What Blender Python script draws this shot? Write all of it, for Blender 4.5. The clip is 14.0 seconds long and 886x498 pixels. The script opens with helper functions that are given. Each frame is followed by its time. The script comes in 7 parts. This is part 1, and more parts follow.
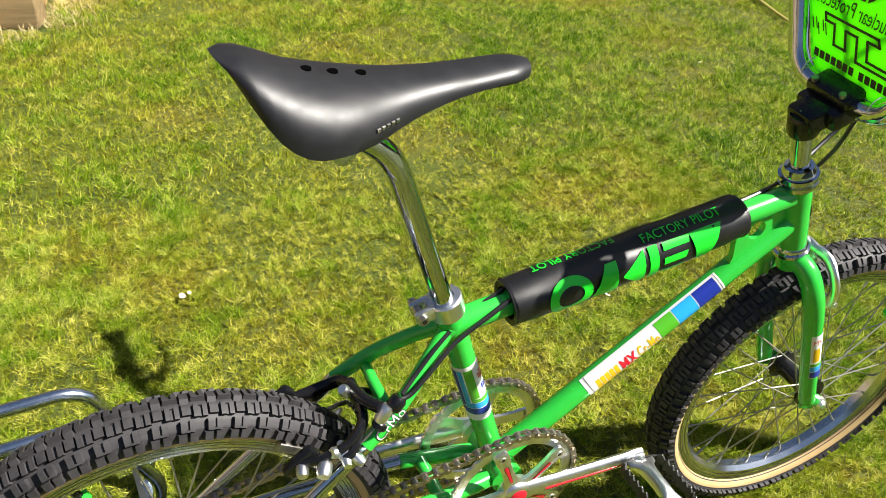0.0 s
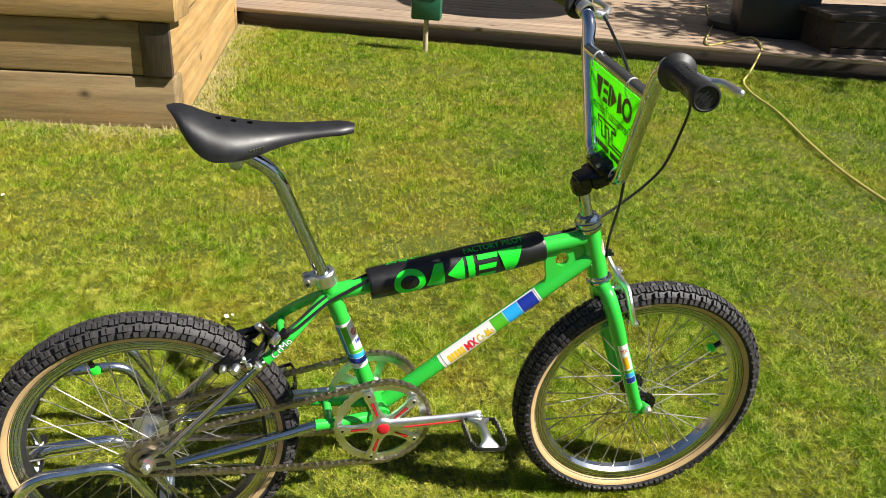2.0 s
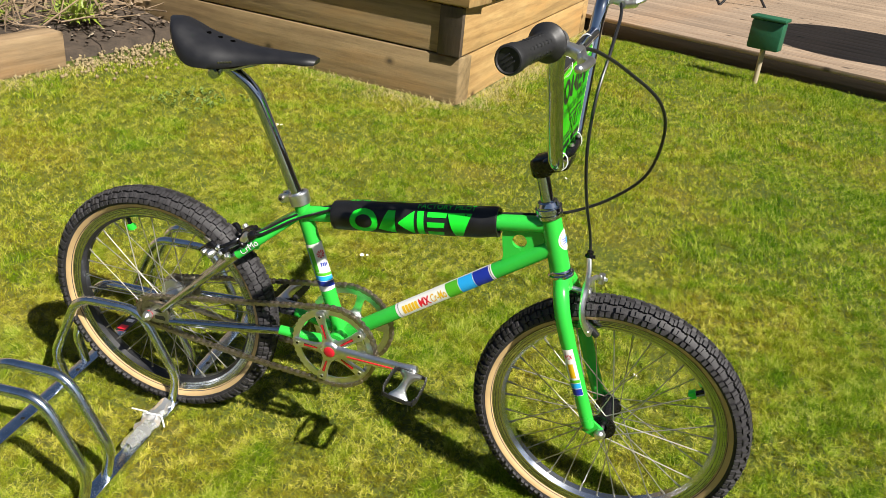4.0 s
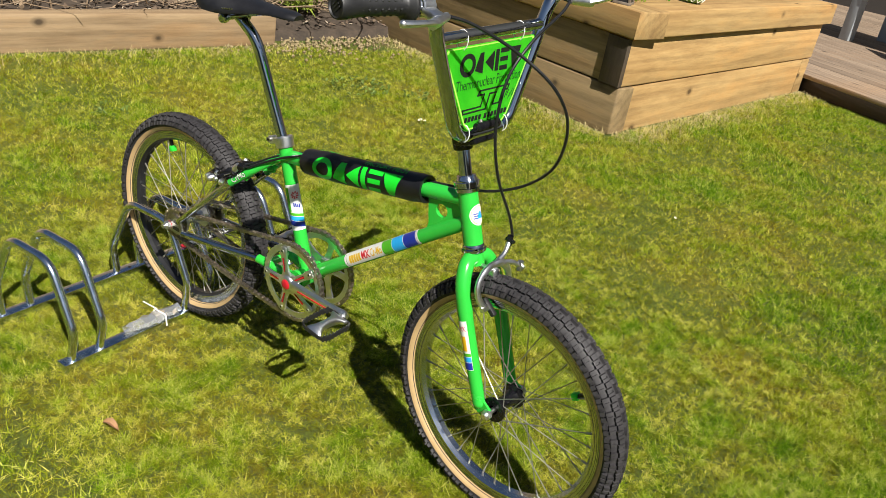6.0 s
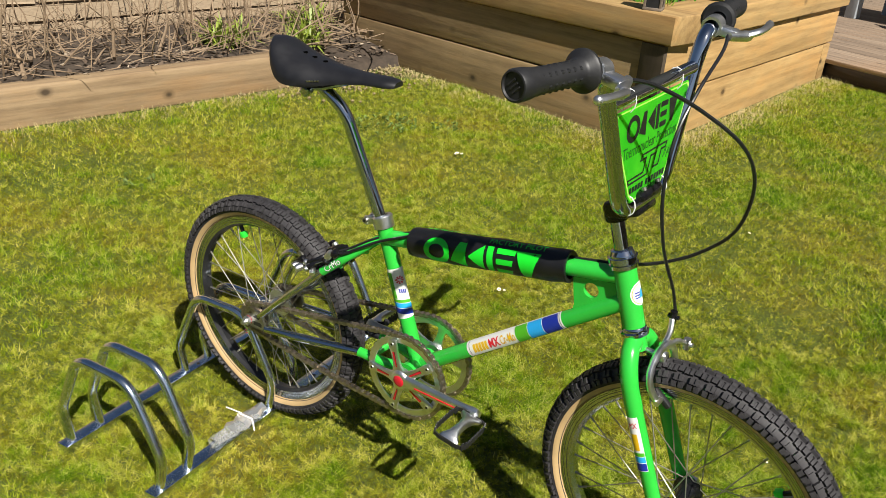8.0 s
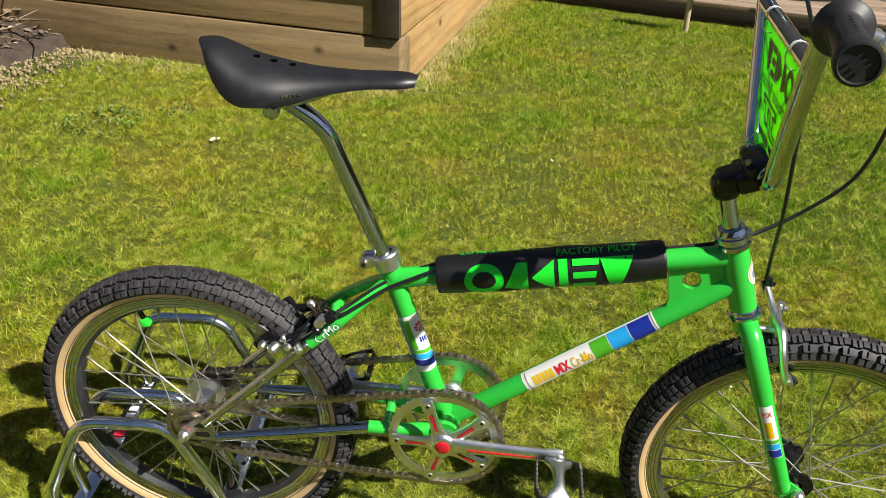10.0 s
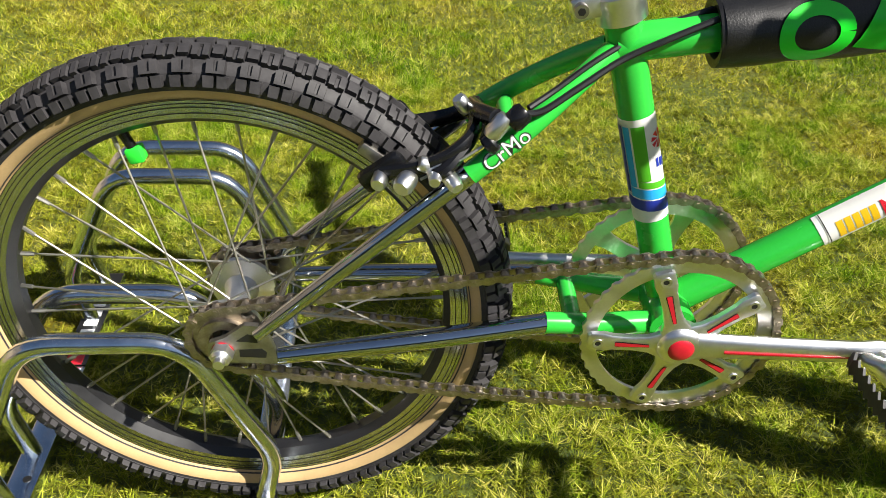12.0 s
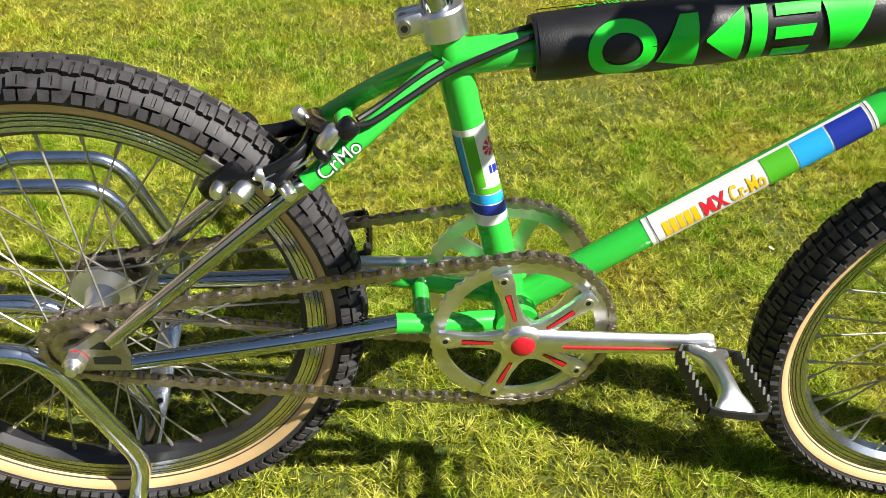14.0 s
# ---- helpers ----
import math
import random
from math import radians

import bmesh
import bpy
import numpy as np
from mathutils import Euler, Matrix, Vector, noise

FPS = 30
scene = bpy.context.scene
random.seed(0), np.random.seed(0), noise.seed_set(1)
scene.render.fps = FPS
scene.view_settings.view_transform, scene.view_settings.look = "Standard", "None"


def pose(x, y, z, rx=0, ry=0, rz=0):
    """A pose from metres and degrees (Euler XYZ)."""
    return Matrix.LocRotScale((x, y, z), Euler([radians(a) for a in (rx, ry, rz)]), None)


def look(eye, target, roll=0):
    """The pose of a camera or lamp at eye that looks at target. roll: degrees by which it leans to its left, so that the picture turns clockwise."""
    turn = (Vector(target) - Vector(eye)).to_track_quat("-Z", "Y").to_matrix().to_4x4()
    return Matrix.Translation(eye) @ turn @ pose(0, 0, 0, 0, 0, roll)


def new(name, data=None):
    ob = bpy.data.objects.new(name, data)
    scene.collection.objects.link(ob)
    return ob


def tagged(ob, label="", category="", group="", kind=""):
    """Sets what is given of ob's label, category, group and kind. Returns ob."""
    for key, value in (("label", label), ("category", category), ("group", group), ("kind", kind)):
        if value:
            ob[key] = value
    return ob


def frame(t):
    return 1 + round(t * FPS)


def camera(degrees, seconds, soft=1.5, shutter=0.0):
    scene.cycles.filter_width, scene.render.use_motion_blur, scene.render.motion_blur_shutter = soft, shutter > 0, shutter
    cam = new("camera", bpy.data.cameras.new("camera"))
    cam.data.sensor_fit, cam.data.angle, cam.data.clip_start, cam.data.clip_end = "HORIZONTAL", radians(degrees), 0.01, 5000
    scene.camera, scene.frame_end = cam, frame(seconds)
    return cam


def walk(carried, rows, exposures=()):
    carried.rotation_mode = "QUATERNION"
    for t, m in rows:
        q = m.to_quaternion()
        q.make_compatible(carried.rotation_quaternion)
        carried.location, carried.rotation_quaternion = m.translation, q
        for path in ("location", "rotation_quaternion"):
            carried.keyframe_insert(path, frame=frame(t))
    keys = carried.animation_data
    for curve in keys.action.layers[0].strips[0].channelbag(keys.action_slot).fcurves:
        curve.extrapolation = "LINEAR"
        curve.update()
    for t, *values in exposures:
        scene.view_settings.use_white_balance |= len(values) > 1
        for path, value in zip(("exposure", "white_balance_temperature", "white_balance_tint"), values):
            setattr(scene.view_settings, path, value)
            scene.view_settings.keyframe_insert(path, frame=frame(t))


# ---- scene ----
cam = camera(57.5, 14.0, soft=0.8)
PATH = [
    (0, (0.014, -0.592, 1.051), (0.732, 0.898, -0.073), 4.4),
    (0.5, (0.06, -0.794, 1.114), (0.796, 0.773, 0.114), 2.6),
    (1, (0.061, -0.935, 1.134), (0.769, 0.676, 0.182), 2.3),
    (1.5, (0.092, -1.104, 1.165), (0.776, 0.545, 0.265), 2.8),
    (2, (0.198, -1.168, 1.167), (0.639, 0.575, 0.292), 3.2),
    (2.5, (0.375, -1.222, 1.145), (0.496, 0.567, 0.261), 3.3),
    (3, (0.557, -1.292, 1.136), (0.511, 0.492, 0.233), 4.9),
    (3.2, (0.63, -1.286, 1.139), (0.521, 0.498, 0.241), 5.1),
    (5.3, (1.263, -1.103, 1.131), (0.341, 0.433, 0.241), 7.8),
    (5.5, (1.311, -1.093, 1.132), (0.378, 0.438, 0.246), 8.4),
    (6, (1.441, -1.096, 1.125), (0.441, 0.396, 0.245), 9.9),
    (6.5, (1.494, -1.029, 1.132), (0.434, 0.424, 0.256), 8.5),
    (7, (1.44, -0.983, 1.149), (0.347, 0.454, 0.29), 7.7),
    (7.5, (1.307, -1.02, 1.134), (0.201, 0.411, 0.281), 6.7),
    (7.7, (1.228, -1.057, 1.131), (0.155, 0.402, 0.282), 5.8),
    (9.8, (0.544, -0.978, 1.083), (0.249, 0.764, 0.147), 1.6),
    (10, (0.48, -0.964, 1.079), (0.28, 0.791, 0.141), 1.8),
    (10.5, (0.344, -0.839, 1.03), (0.189, 0.859, -0.014), 0.1),
    (11, (0.247, -0.683, 0.943), (0.108, 0.974, -0.168), -1.0),
    (11.5, (0.184, -0.603, 0.772), (0.218, 1.044, -0.362), 1.5),
    (12, (0.168, -0.592, 0.722), (0.21, 1.063, -0.4), 3.6),
    (12.5, (0.169, -0.589, 0.709), (0.225, 1.058, -0.425), 4.3),
    (13, (0.182, -0.595, 0.71), (0.278, 1.055, -0.417), 4.6),
    (13.5, (0.205, -0.608, 0.728), (0.388, 1.033, -0.401), 5.9),
    (14, (0.245, -0.619, 0.744), (0.434, 1.038, -0.359), 5.4),
]
EXPOSURES = [(0, 1.16), (0.5, 0.98), (1.5, 0.92), (3, 0.85), (5.3, 0.58), (6.5, 0.50), (7.7, 0.48), (10, 0.60), (11, 0.66), (11.8, 0.85), (12.5, 1.00), (14, 1.08)]
walk(cam, [(t, look(eye, target, roll)) for t, eye, target, roll in PATH], EXPOSURES)

# ---- world and sun ----
SUN_DIR = Vector((0.82, -0.46, 1.0)).normalized()
world = bpy.data.worlds.new("sky")
scene.world = world
world.use_nodes = True
wn = world.node_tree.nodes
sky = wn.new("ShaderNodeTexSky")
sky.sky_type = "NISHITA"
sky.sun_disc = False
sky.sun_elevation = math.asin(SUN_DIR.z)
sky.sun_rotation = math.atan2(SUN_DIR.x, SUN_DIR.y)
world.node_tree.links.new(sky.outputs["Color"], wn["Background"].inputs["Color"])
wn["Background"].inputs["Strength"].default_value = 0.036
sun = new("sun", bpy.data.lights.new("sun", "SUN"))
sun.data.energy = 5.5
sun.data.angle = radians(0.53)
sun.data.color = (1.0, 0.95, 0.87)
sun.matrix_world = look(SUN_DIR * 20, (0, 0, 0))


# ---- materials ----
def mat(name, color, rough=0.5, metal=0.0, **more):
    m = bpy.data.materials.new(name)
    m.use_nodes = True
    b = m.node_tree.nodes["Principled BSDF"]
    b.inputs["Base Color"].default_value = (*color, 1)
    b.inputs["Roughness"].default_value = rough
    b.inputs["Metallic"].default_value = metal
    for key, value in more.items():
        b.inputs[key.replace("_", " ")].default_value = value
    return m


def node(m, kind, **values):
    n = m.node_tree.nodes.new(kind)
    for key, value in values.items():
        n.inputs[key.replace("_", " ")].default_value = value
    return n


def wire(m, a, b):
    m.node_tree.links.new(a, b)


def coords(m, stretch=(1, 1, 1), source="Object"):
    tc = m.node_tree.nodes.new("ShaderNodeTexCoord")
    mp = m.node_tree.nodes.new("ShaderNodeMapping")
    mp.inputs["Scale"].default_value = stretch
    wire(m, tc.outputs[source], mp.inputs["Vector"])
    return mp.outputs["Vector"]


def ramp(m, fac, stops):
    r = m.node_tree.nodes.new("ShaderNodeValToRGB")
    el = r.color_ramp.elements
    while len(el) < len(stops):
        el.new(0.5)
    for e, (pos, col) in zip(el, stops):
        e.position = pos
        e.color = (*col, 1)
    wire(m, fac, r.inputs["Fac"])
    return r.outputs["Color"]


def noise_tex(m, vec, scale, detail=4, rough=0.6):
    n = node(m, "ShaderNodeTexNoise", Scale=scale, Detail=detail, Roughness=rough)
    wire(m, vec, n.inputs["Vector"])
    return n.outputs["Fac"]


def mix(m, fac, a, b, mode="MIX"):
    n = m.node_tree.nodes.new("ShaderNodeMix")
    n.data_type = "RGBA"
    n.blend_type = mode
    for sock, v in ((n.inputs[0], fac), (n.inputs[6], a), (n.inputs[7], b)):
        if hasattr(v, "links"):
            wire(m, v, sock)
        else:
            sock.default_value = v if isinstance(v, float) else (*v, 1)
    return n.outputs[2]


def bump(m, height, strength, distance=0.001):
    n = node(m, "ShaderNodeBump", Strength=strength, Distance=distance)
    wire(m, height, n.inputs["Height"])
    wire(m, n.outputs["Normal"], bsdf(m).inputs["Normal"])


def bsdf(m):
    return m.node_tree.nodes["Principled BSDF"]


def to_color(m, out):
    wire(m, out, bsdf(m).inputs["Base Color"])


def to_rough(m, fac, lo, hi):
    n = node(m, "ShaderNodeMapRange", To_Min=lo, To_Max=hi)
    wire(m, fac, n.inputs["Value"])
    wire(m, n.outputs["Result"], bsdf(m).inputs["Roughness"])


def worn(name, color, rough, metal=0.0, spread=0.12, scale=60, grit=400, bumpy=0.15, **more):
    """A plain colour with soft blotches, fine grain and uneven gloss."""
    m = mat(name, color, rough, metal, **more)
    v = coords(m)
    n1, n2 = noise_tex(m, v, scale), noise_tex(m, v, grit, 2)
    lo = tuple(c * (1 - spread) for c in color)
    hi = tuple(min(1, c * (1 + spread)) for c in color)
    c1 = ramp(m, n1, [(0.3, lo), (0.7, hi)])
    to_color(m, mix(m, 0.25, c1, ramp(m, n2, [(0.35, lo), (0.65, hi)])))
    to_rough(m, n1, rough * 0.7, min(1, rough * 1.35))
    if bumpy:
        bump(m, n2, bumpy, 0.0004)
    return m


GREEN = worn("green_paint", (0.028, 0.47, 0.048), 0.24, spread=0.06, scale=25, bumpy=0.02, Coat_Weight=0.5, Coat_Roughness=0.12)
CHROME = worn("chrome", (0.53, 0.57, 0.63), 0.05, 1.0, spread=0.05, scale=40, bumpy=0.01)
ALLOY = worn("polished_alloy", (0.84, 0.84, 0.84), 0.32, 1.0, spread=0.06, scale=50, bumpy=0.03)
SPOKE = worn("spoke_steel", (0.42, 0.405, 0.36), 0.50, 1.0, spread=0.06, bumpy=0.0)
RIM = worn("rim_alloy", (0.58, 0.62, 0.68), 0.22, 1.0, spread=0.08, scale=30, bumpy=0.02)
# flat black that stands in for the shadow inside the saddle holes
HOLE = mat("hole_shadow", (0.002, 0.002, 0.002), 1.0, Specular_IOR_Level=0.0)
RIMBLACK = worn("black_rim_bed", (0.012, 0.012, 0.013), 0.35, spread=0.2, bumpy=0.05)
STEEL = worn("dull_steel", (0.42, 0.40, 0.36), 0.36, 1.0, spread=0.2, scale=90, bumpy=0.1)
CHAIN = worn("oily_chain_steel", (0.40, 0.35, 0.29), 0.40, 1.0, spread=0.3, scale=150, bumpy=0.1)
GALV = worn("galvanised_steel", (0.74, 0.80, 0.87), 0.18, 1.0, spread=0.14, scale=45, grit=160, bumpy=0.12)
BLACK = worn("black_anodised", (0.006, 0.006, 0.007), 0.24, spread=0.2, bumpy=0.05)
RUBBER = worn("tyre_rubber", (0.030, 0.028, 0.030), 0.62, spread=0.40, scale=55, grit=250, bumpy=0.3)
GRIP = worn("grip_rubber", (0.014, 0.014, 0.015), 0.5, spread=0.2, scale=60, bumpy=0.2)
TAN = worn("tan_sidewall", (0.53, 0.365, 0.175), 0.6, spread=0.12, scale=25, grit=500, bumpy=0.2)
SEAT = worn("black_saddle_plastic", (0.010, 0.010, 0.012), 0.44, spread=0.15, scale=40, grit=900, bumpy=0.09)
PAD = worn("black_nylon_pad", (0.008, 0.008, 0.009), 0.40, spread=0.25, scale=35, grit=700, bumpy=0.5)
CABLE = worn("black_cable_sleeve", (0.01, 0.01, 0.011), 0.35, spread=0.1, bumpy=0.0)
FOIL = worn("green_print", (0.012, 0.68, 0.03), 0.3, spread=0.05, scale=20, bumpy=0.02)
WHITE = worn("white_vinyl", (0.78, 0.78, 0.76), 0.35, spread=0.03, scale=40, bumpy=0.02)
YELLOW = mat("yellow_vinyl", (0.75, 0.46, 0.01), 0.35)
RED = mat("red_vinyl", (0.62, 0.015, 0.03), 0.35)
CYAN = mat("light_blue_vinyl", (0.02, 0.36, 0.78), 0.35)
NAVY = mat("dark_blue_vinyl", (0.012, 0.03, 0.30), 0.35)
LIME = mat("grass_green_vinyl", (0.08, 0.42, 0.02), 0.35)
DARKGREEN = mat("dark_green_print", (0.008, 0.06, 0.006), 0.4)
PALEGREEN = mat("pale_green_edge", (0.42, 0.85, 0.10), 0.3)
INK = mat("black_print", (0.01, 0.01, 0.01), 0.4)
PINK_RED = worn("red_enamel", (0.50, 0.012, 0.025), 0.3, spread=0.1, bumpy=0.0)
NEON = mat("neon_green_plastic", (0.03, 0.78, 0.05), 0.35)
CLEAR = mat("clear_film", (0.62, 0.63, 0.62), 0.22, Transmission_Weight=0.75)


def plate_material():
    m = bpy.data.materials.new("neon_acrylic")
    m.use_nodes = True
    nt = m.node_tree
    out = nt.nodes["Material Output"]
    b = bsdf(m)
    b.inputs["Roughness"].default_value = 0.18
    tr = nt.nodes.new("ShaderNodeBsdfTranslucent")
    v = coords(m)
    n = noise_tex(m, v, 22, 3)
    col = ramp(m, n, [(0.3, (0.26, 0.92, 0.01)), (0.7, (0.36, 0.97, 0.015))])
    wire(m, ramp(m, n, [(0.3, (0.05, 0.62, 0.03)), (0.7, (0.10, 0.74, 0.04))]), b.inputs["Base Color"])
    wire(m, col, tr.inputs["Color"])
    mx = nt.nodes.new("ShaderNodeMixShader")
    mx.inputs[0].default_value = 0.6
    wire(m, b.outputs[0], mx.inputs[1])
    wire(m, tr.outputs[0], mx.inputs[2])
    wire(m, mx.outputs[0], out.inputs["Surface"])
    return m


ACRYLIC = plate_material()


def timber(name, light, dark, grain_axis=0, scale=1.0, rough=0.72):
    """Sawn timber with long grain, knots and weathering, by object coordinates along its length."""
    m = mat(name, light, rough)
    s = [9.0 * scale] * 3
    s[grain_axis] = 0.7 * scale
    v = coords(m, tuple(s))
    info = m.node_tree.nodes.new("ShaderNodeObjectInfo")
    add = m.node_tree.nodes.new("ShaderNodeVectorMath")
    add.operation = "ADD"
    sc = m.node_tree.nodes.new("ShaderNodeMath")
    sc.operation = "MULTIPLY"
    sc.inputs[1].default_value = 37.0
    wire(m, info.outputs["Random"], sc.inputs[0])
    wire(m, v, add.inputs[0])
    wire(m, sc.outputs[0], add.inputs[1])
    v2 = add.outputs[0]
    wide = noise_tex(m, v2, 0.55, 3)
    fine = noise_tex(m, v2, 6.0, 6, 0.7)
    rings = node(m, "ShaderNodeTexWave", Scale=0.75, Distortion=7.0, Detail=3.0)
    rings.wave_type = "RINGS"
    wire(m, v2, rings.inputs["Vector"])
    mid = tuple((a + b) / 2 for a, b in zip(light, dark))
    base = ramp(m, wide, [(0.3, dark), (0.5, mid), (0.68, light)])
    grain = ramp(m, fine, [(0.36, tuple(c * 0.36 for c in mid)), (0.50, mid), (0.60, light)])
    c = mix(m, 0.34, base, grain)
    ringc = ramp(m, rings.outputs["Fac"], [(0.15, tuple(x * 0.45 for x in light)), (0.6, light)])
    c = mix(m, 0.24, c, ringc)
    stain = noise_tex(m, coords(m, (0.5, 2.2, 2.2)), 2.6, 5, 0.65)
    c = mix(m, 0.55, c, ramp(m, stain, [(0.34, (0.62, 0.53, 0.44)), (0.5, (1.0, 1.0, 1.0)), (0.66, (1.22, 1.02, 0.80))]), "MULTIPLY")
    kn = node(m, "ShaderNodeTexVoronoi", Scale=1.0)
    shift = m.node_tree.nodes.new("ShaderNodeVectorMath")
    shift.operation = "ADD"
    wire(m, coords(m, (3.6, 5.0, 5.0)), shift.inputs[0])
    wire(m, sc.outputs[0], shift.inputs[1])
    wire(m, shift.outputs[0], kn.inputs["Vector"])
    c = mix(m, ramp(m, kn.outputs["Distance"], [(0.05, (1, 1, 1)), (0.085, (0.45, 0.45, 0.45)), (0.15, (0, 0, 0))]), c, tuple(x * 0.3 for x in dark))
    tone = node(m, "ShaderNodeMapRange", To_Min=0.8, To_Max=1.12)
    wire(m, info.outputs["Random"], tone.inputs["Value"])
    hsv = node(m, "ShaderNodeHueSaturation")
    wire(m, tone.outputs[0], hsv.inputs["Value"])
    wire(m, c, hsv.inputs["Color"])
    to_color(m, hsv.outputs["Color"])
    bump(m, fine, 0.5, 0.003)
    return m


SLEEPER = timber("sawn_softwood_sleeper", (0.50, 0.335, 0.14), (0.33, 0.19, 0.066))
# duller, darker copy of SLEEPER: the planter's shaded side has shade in its colour
SHADEWOOD = timber("dull_shaded_sleeper", (0.31, 0.22, 0.108), (0.18, 0.125, 0.058))
PALEWOOD = timber("pale_stained_sleeper", (0.44, 0.315, 0.18), (0.24, 0.155, 0.08))
ENDGRAIN = timber("weathered_end_grain", (0.10, 0.075, 0.05), (0.035, 0.025, 0.018), 2, 2.0)
DECKWOOD = timber("weathered_deck_board", (0.37, 0.28, 0.20), (0.23, 0.165, 0.115), 0, 1.2)


def grass_material(name, ground):
    m = mat(name, (0.1, 0.2, 0.02), 0.6)
    tc = m.node_tree.nodes.new("ShaderNodeNewGeometry")
    v = tc.outputs["Position"]
    big = noise_tex(m, v, 1.7, 4, 0.6)
    if ground:
        fine = noise_tex(m, v, 95, 5, 0.75)
        moss = ramp(m, big, [(0.38, (0.045, 0.100, 0.003)), (0.5, (0.10, 0.135, 0.005)), (0.62, (0.17, 0.145, 0.010))])
        soil = ramp(m, fine, [(0.4, (0.010, 0.015, 0.001)), (0.62, (0.13, 0.155, 0.008))])
        to_color(m, mix(m, 0.6, moss, soil))
        bump(m, fine, 0.9, 0.01)
        return m
    # each blade carries its own tone and the growth of the tussock that it stands in
    growth = m.node_tree.nodes.new("ShaderNodeAttribute")
    growth.attribute_name = "growth"
    lush = ramp(m, growth.outputs["Fac"], [(0.05, (0.42, 0.25, 0.050)), (0.28, (0.36, 0.30, 0.030)), (0.52, (0.18, 0.30, 0.008)), (0.9, (0.065, 0.21, 0.004))])
    wide = ramp(m, big, [(0.37, (0.06, 0.21, 0.004)), (0.5, (0.18, 0.30, 0.008)), (0.62, (0.42, 0.33, 0.022))])
    c = mix(m, 0.45, lush, wide)
    at = m.node_tree.nodes.new("ShaderNodeAttribute")
    at.attribute_name = "tone"
    dry = ramp(m, at.outputs["Fac"], [(0.0, (0.010, 0.028, 0.002)), (0.3, (0.08, 0.17, 0.004)), (0.62, (0.30, 0.39, 0.020)), (0.85, (0.50, 0.55, 0.050)), (1.0, (0.74, 0.70, 0.19))])
    c = mix(m, 0.58, c, dry)
    to_color(m, c)
    b = bsdf(m)
    b.inputs["Roughness"].default_value = 0.75
    b.inputs["Specular IOR Level"].default_value = 0.06
    tr = m.node_tree.nodes.new("ShaderNodeBsdfTranslucent")
    wire(m, c, tr.inputs["Color"])
    mx = m.node_tree.nodes.new("ShaderNodeMixShader")
    mx.inputs[0].default_value = 0.16
    wire(m, b.outputs[0], mx.inputs[1])
    wire(m, tr.outputs[0], mx.inputs[2])
    wire(m, mx.outputs[0], m.node_tree.nodes["Material Output"].inputs["Surface"])
    return m


TURF = grass_material("turf", True)
BLADES = grass_material("grass_blades", False)


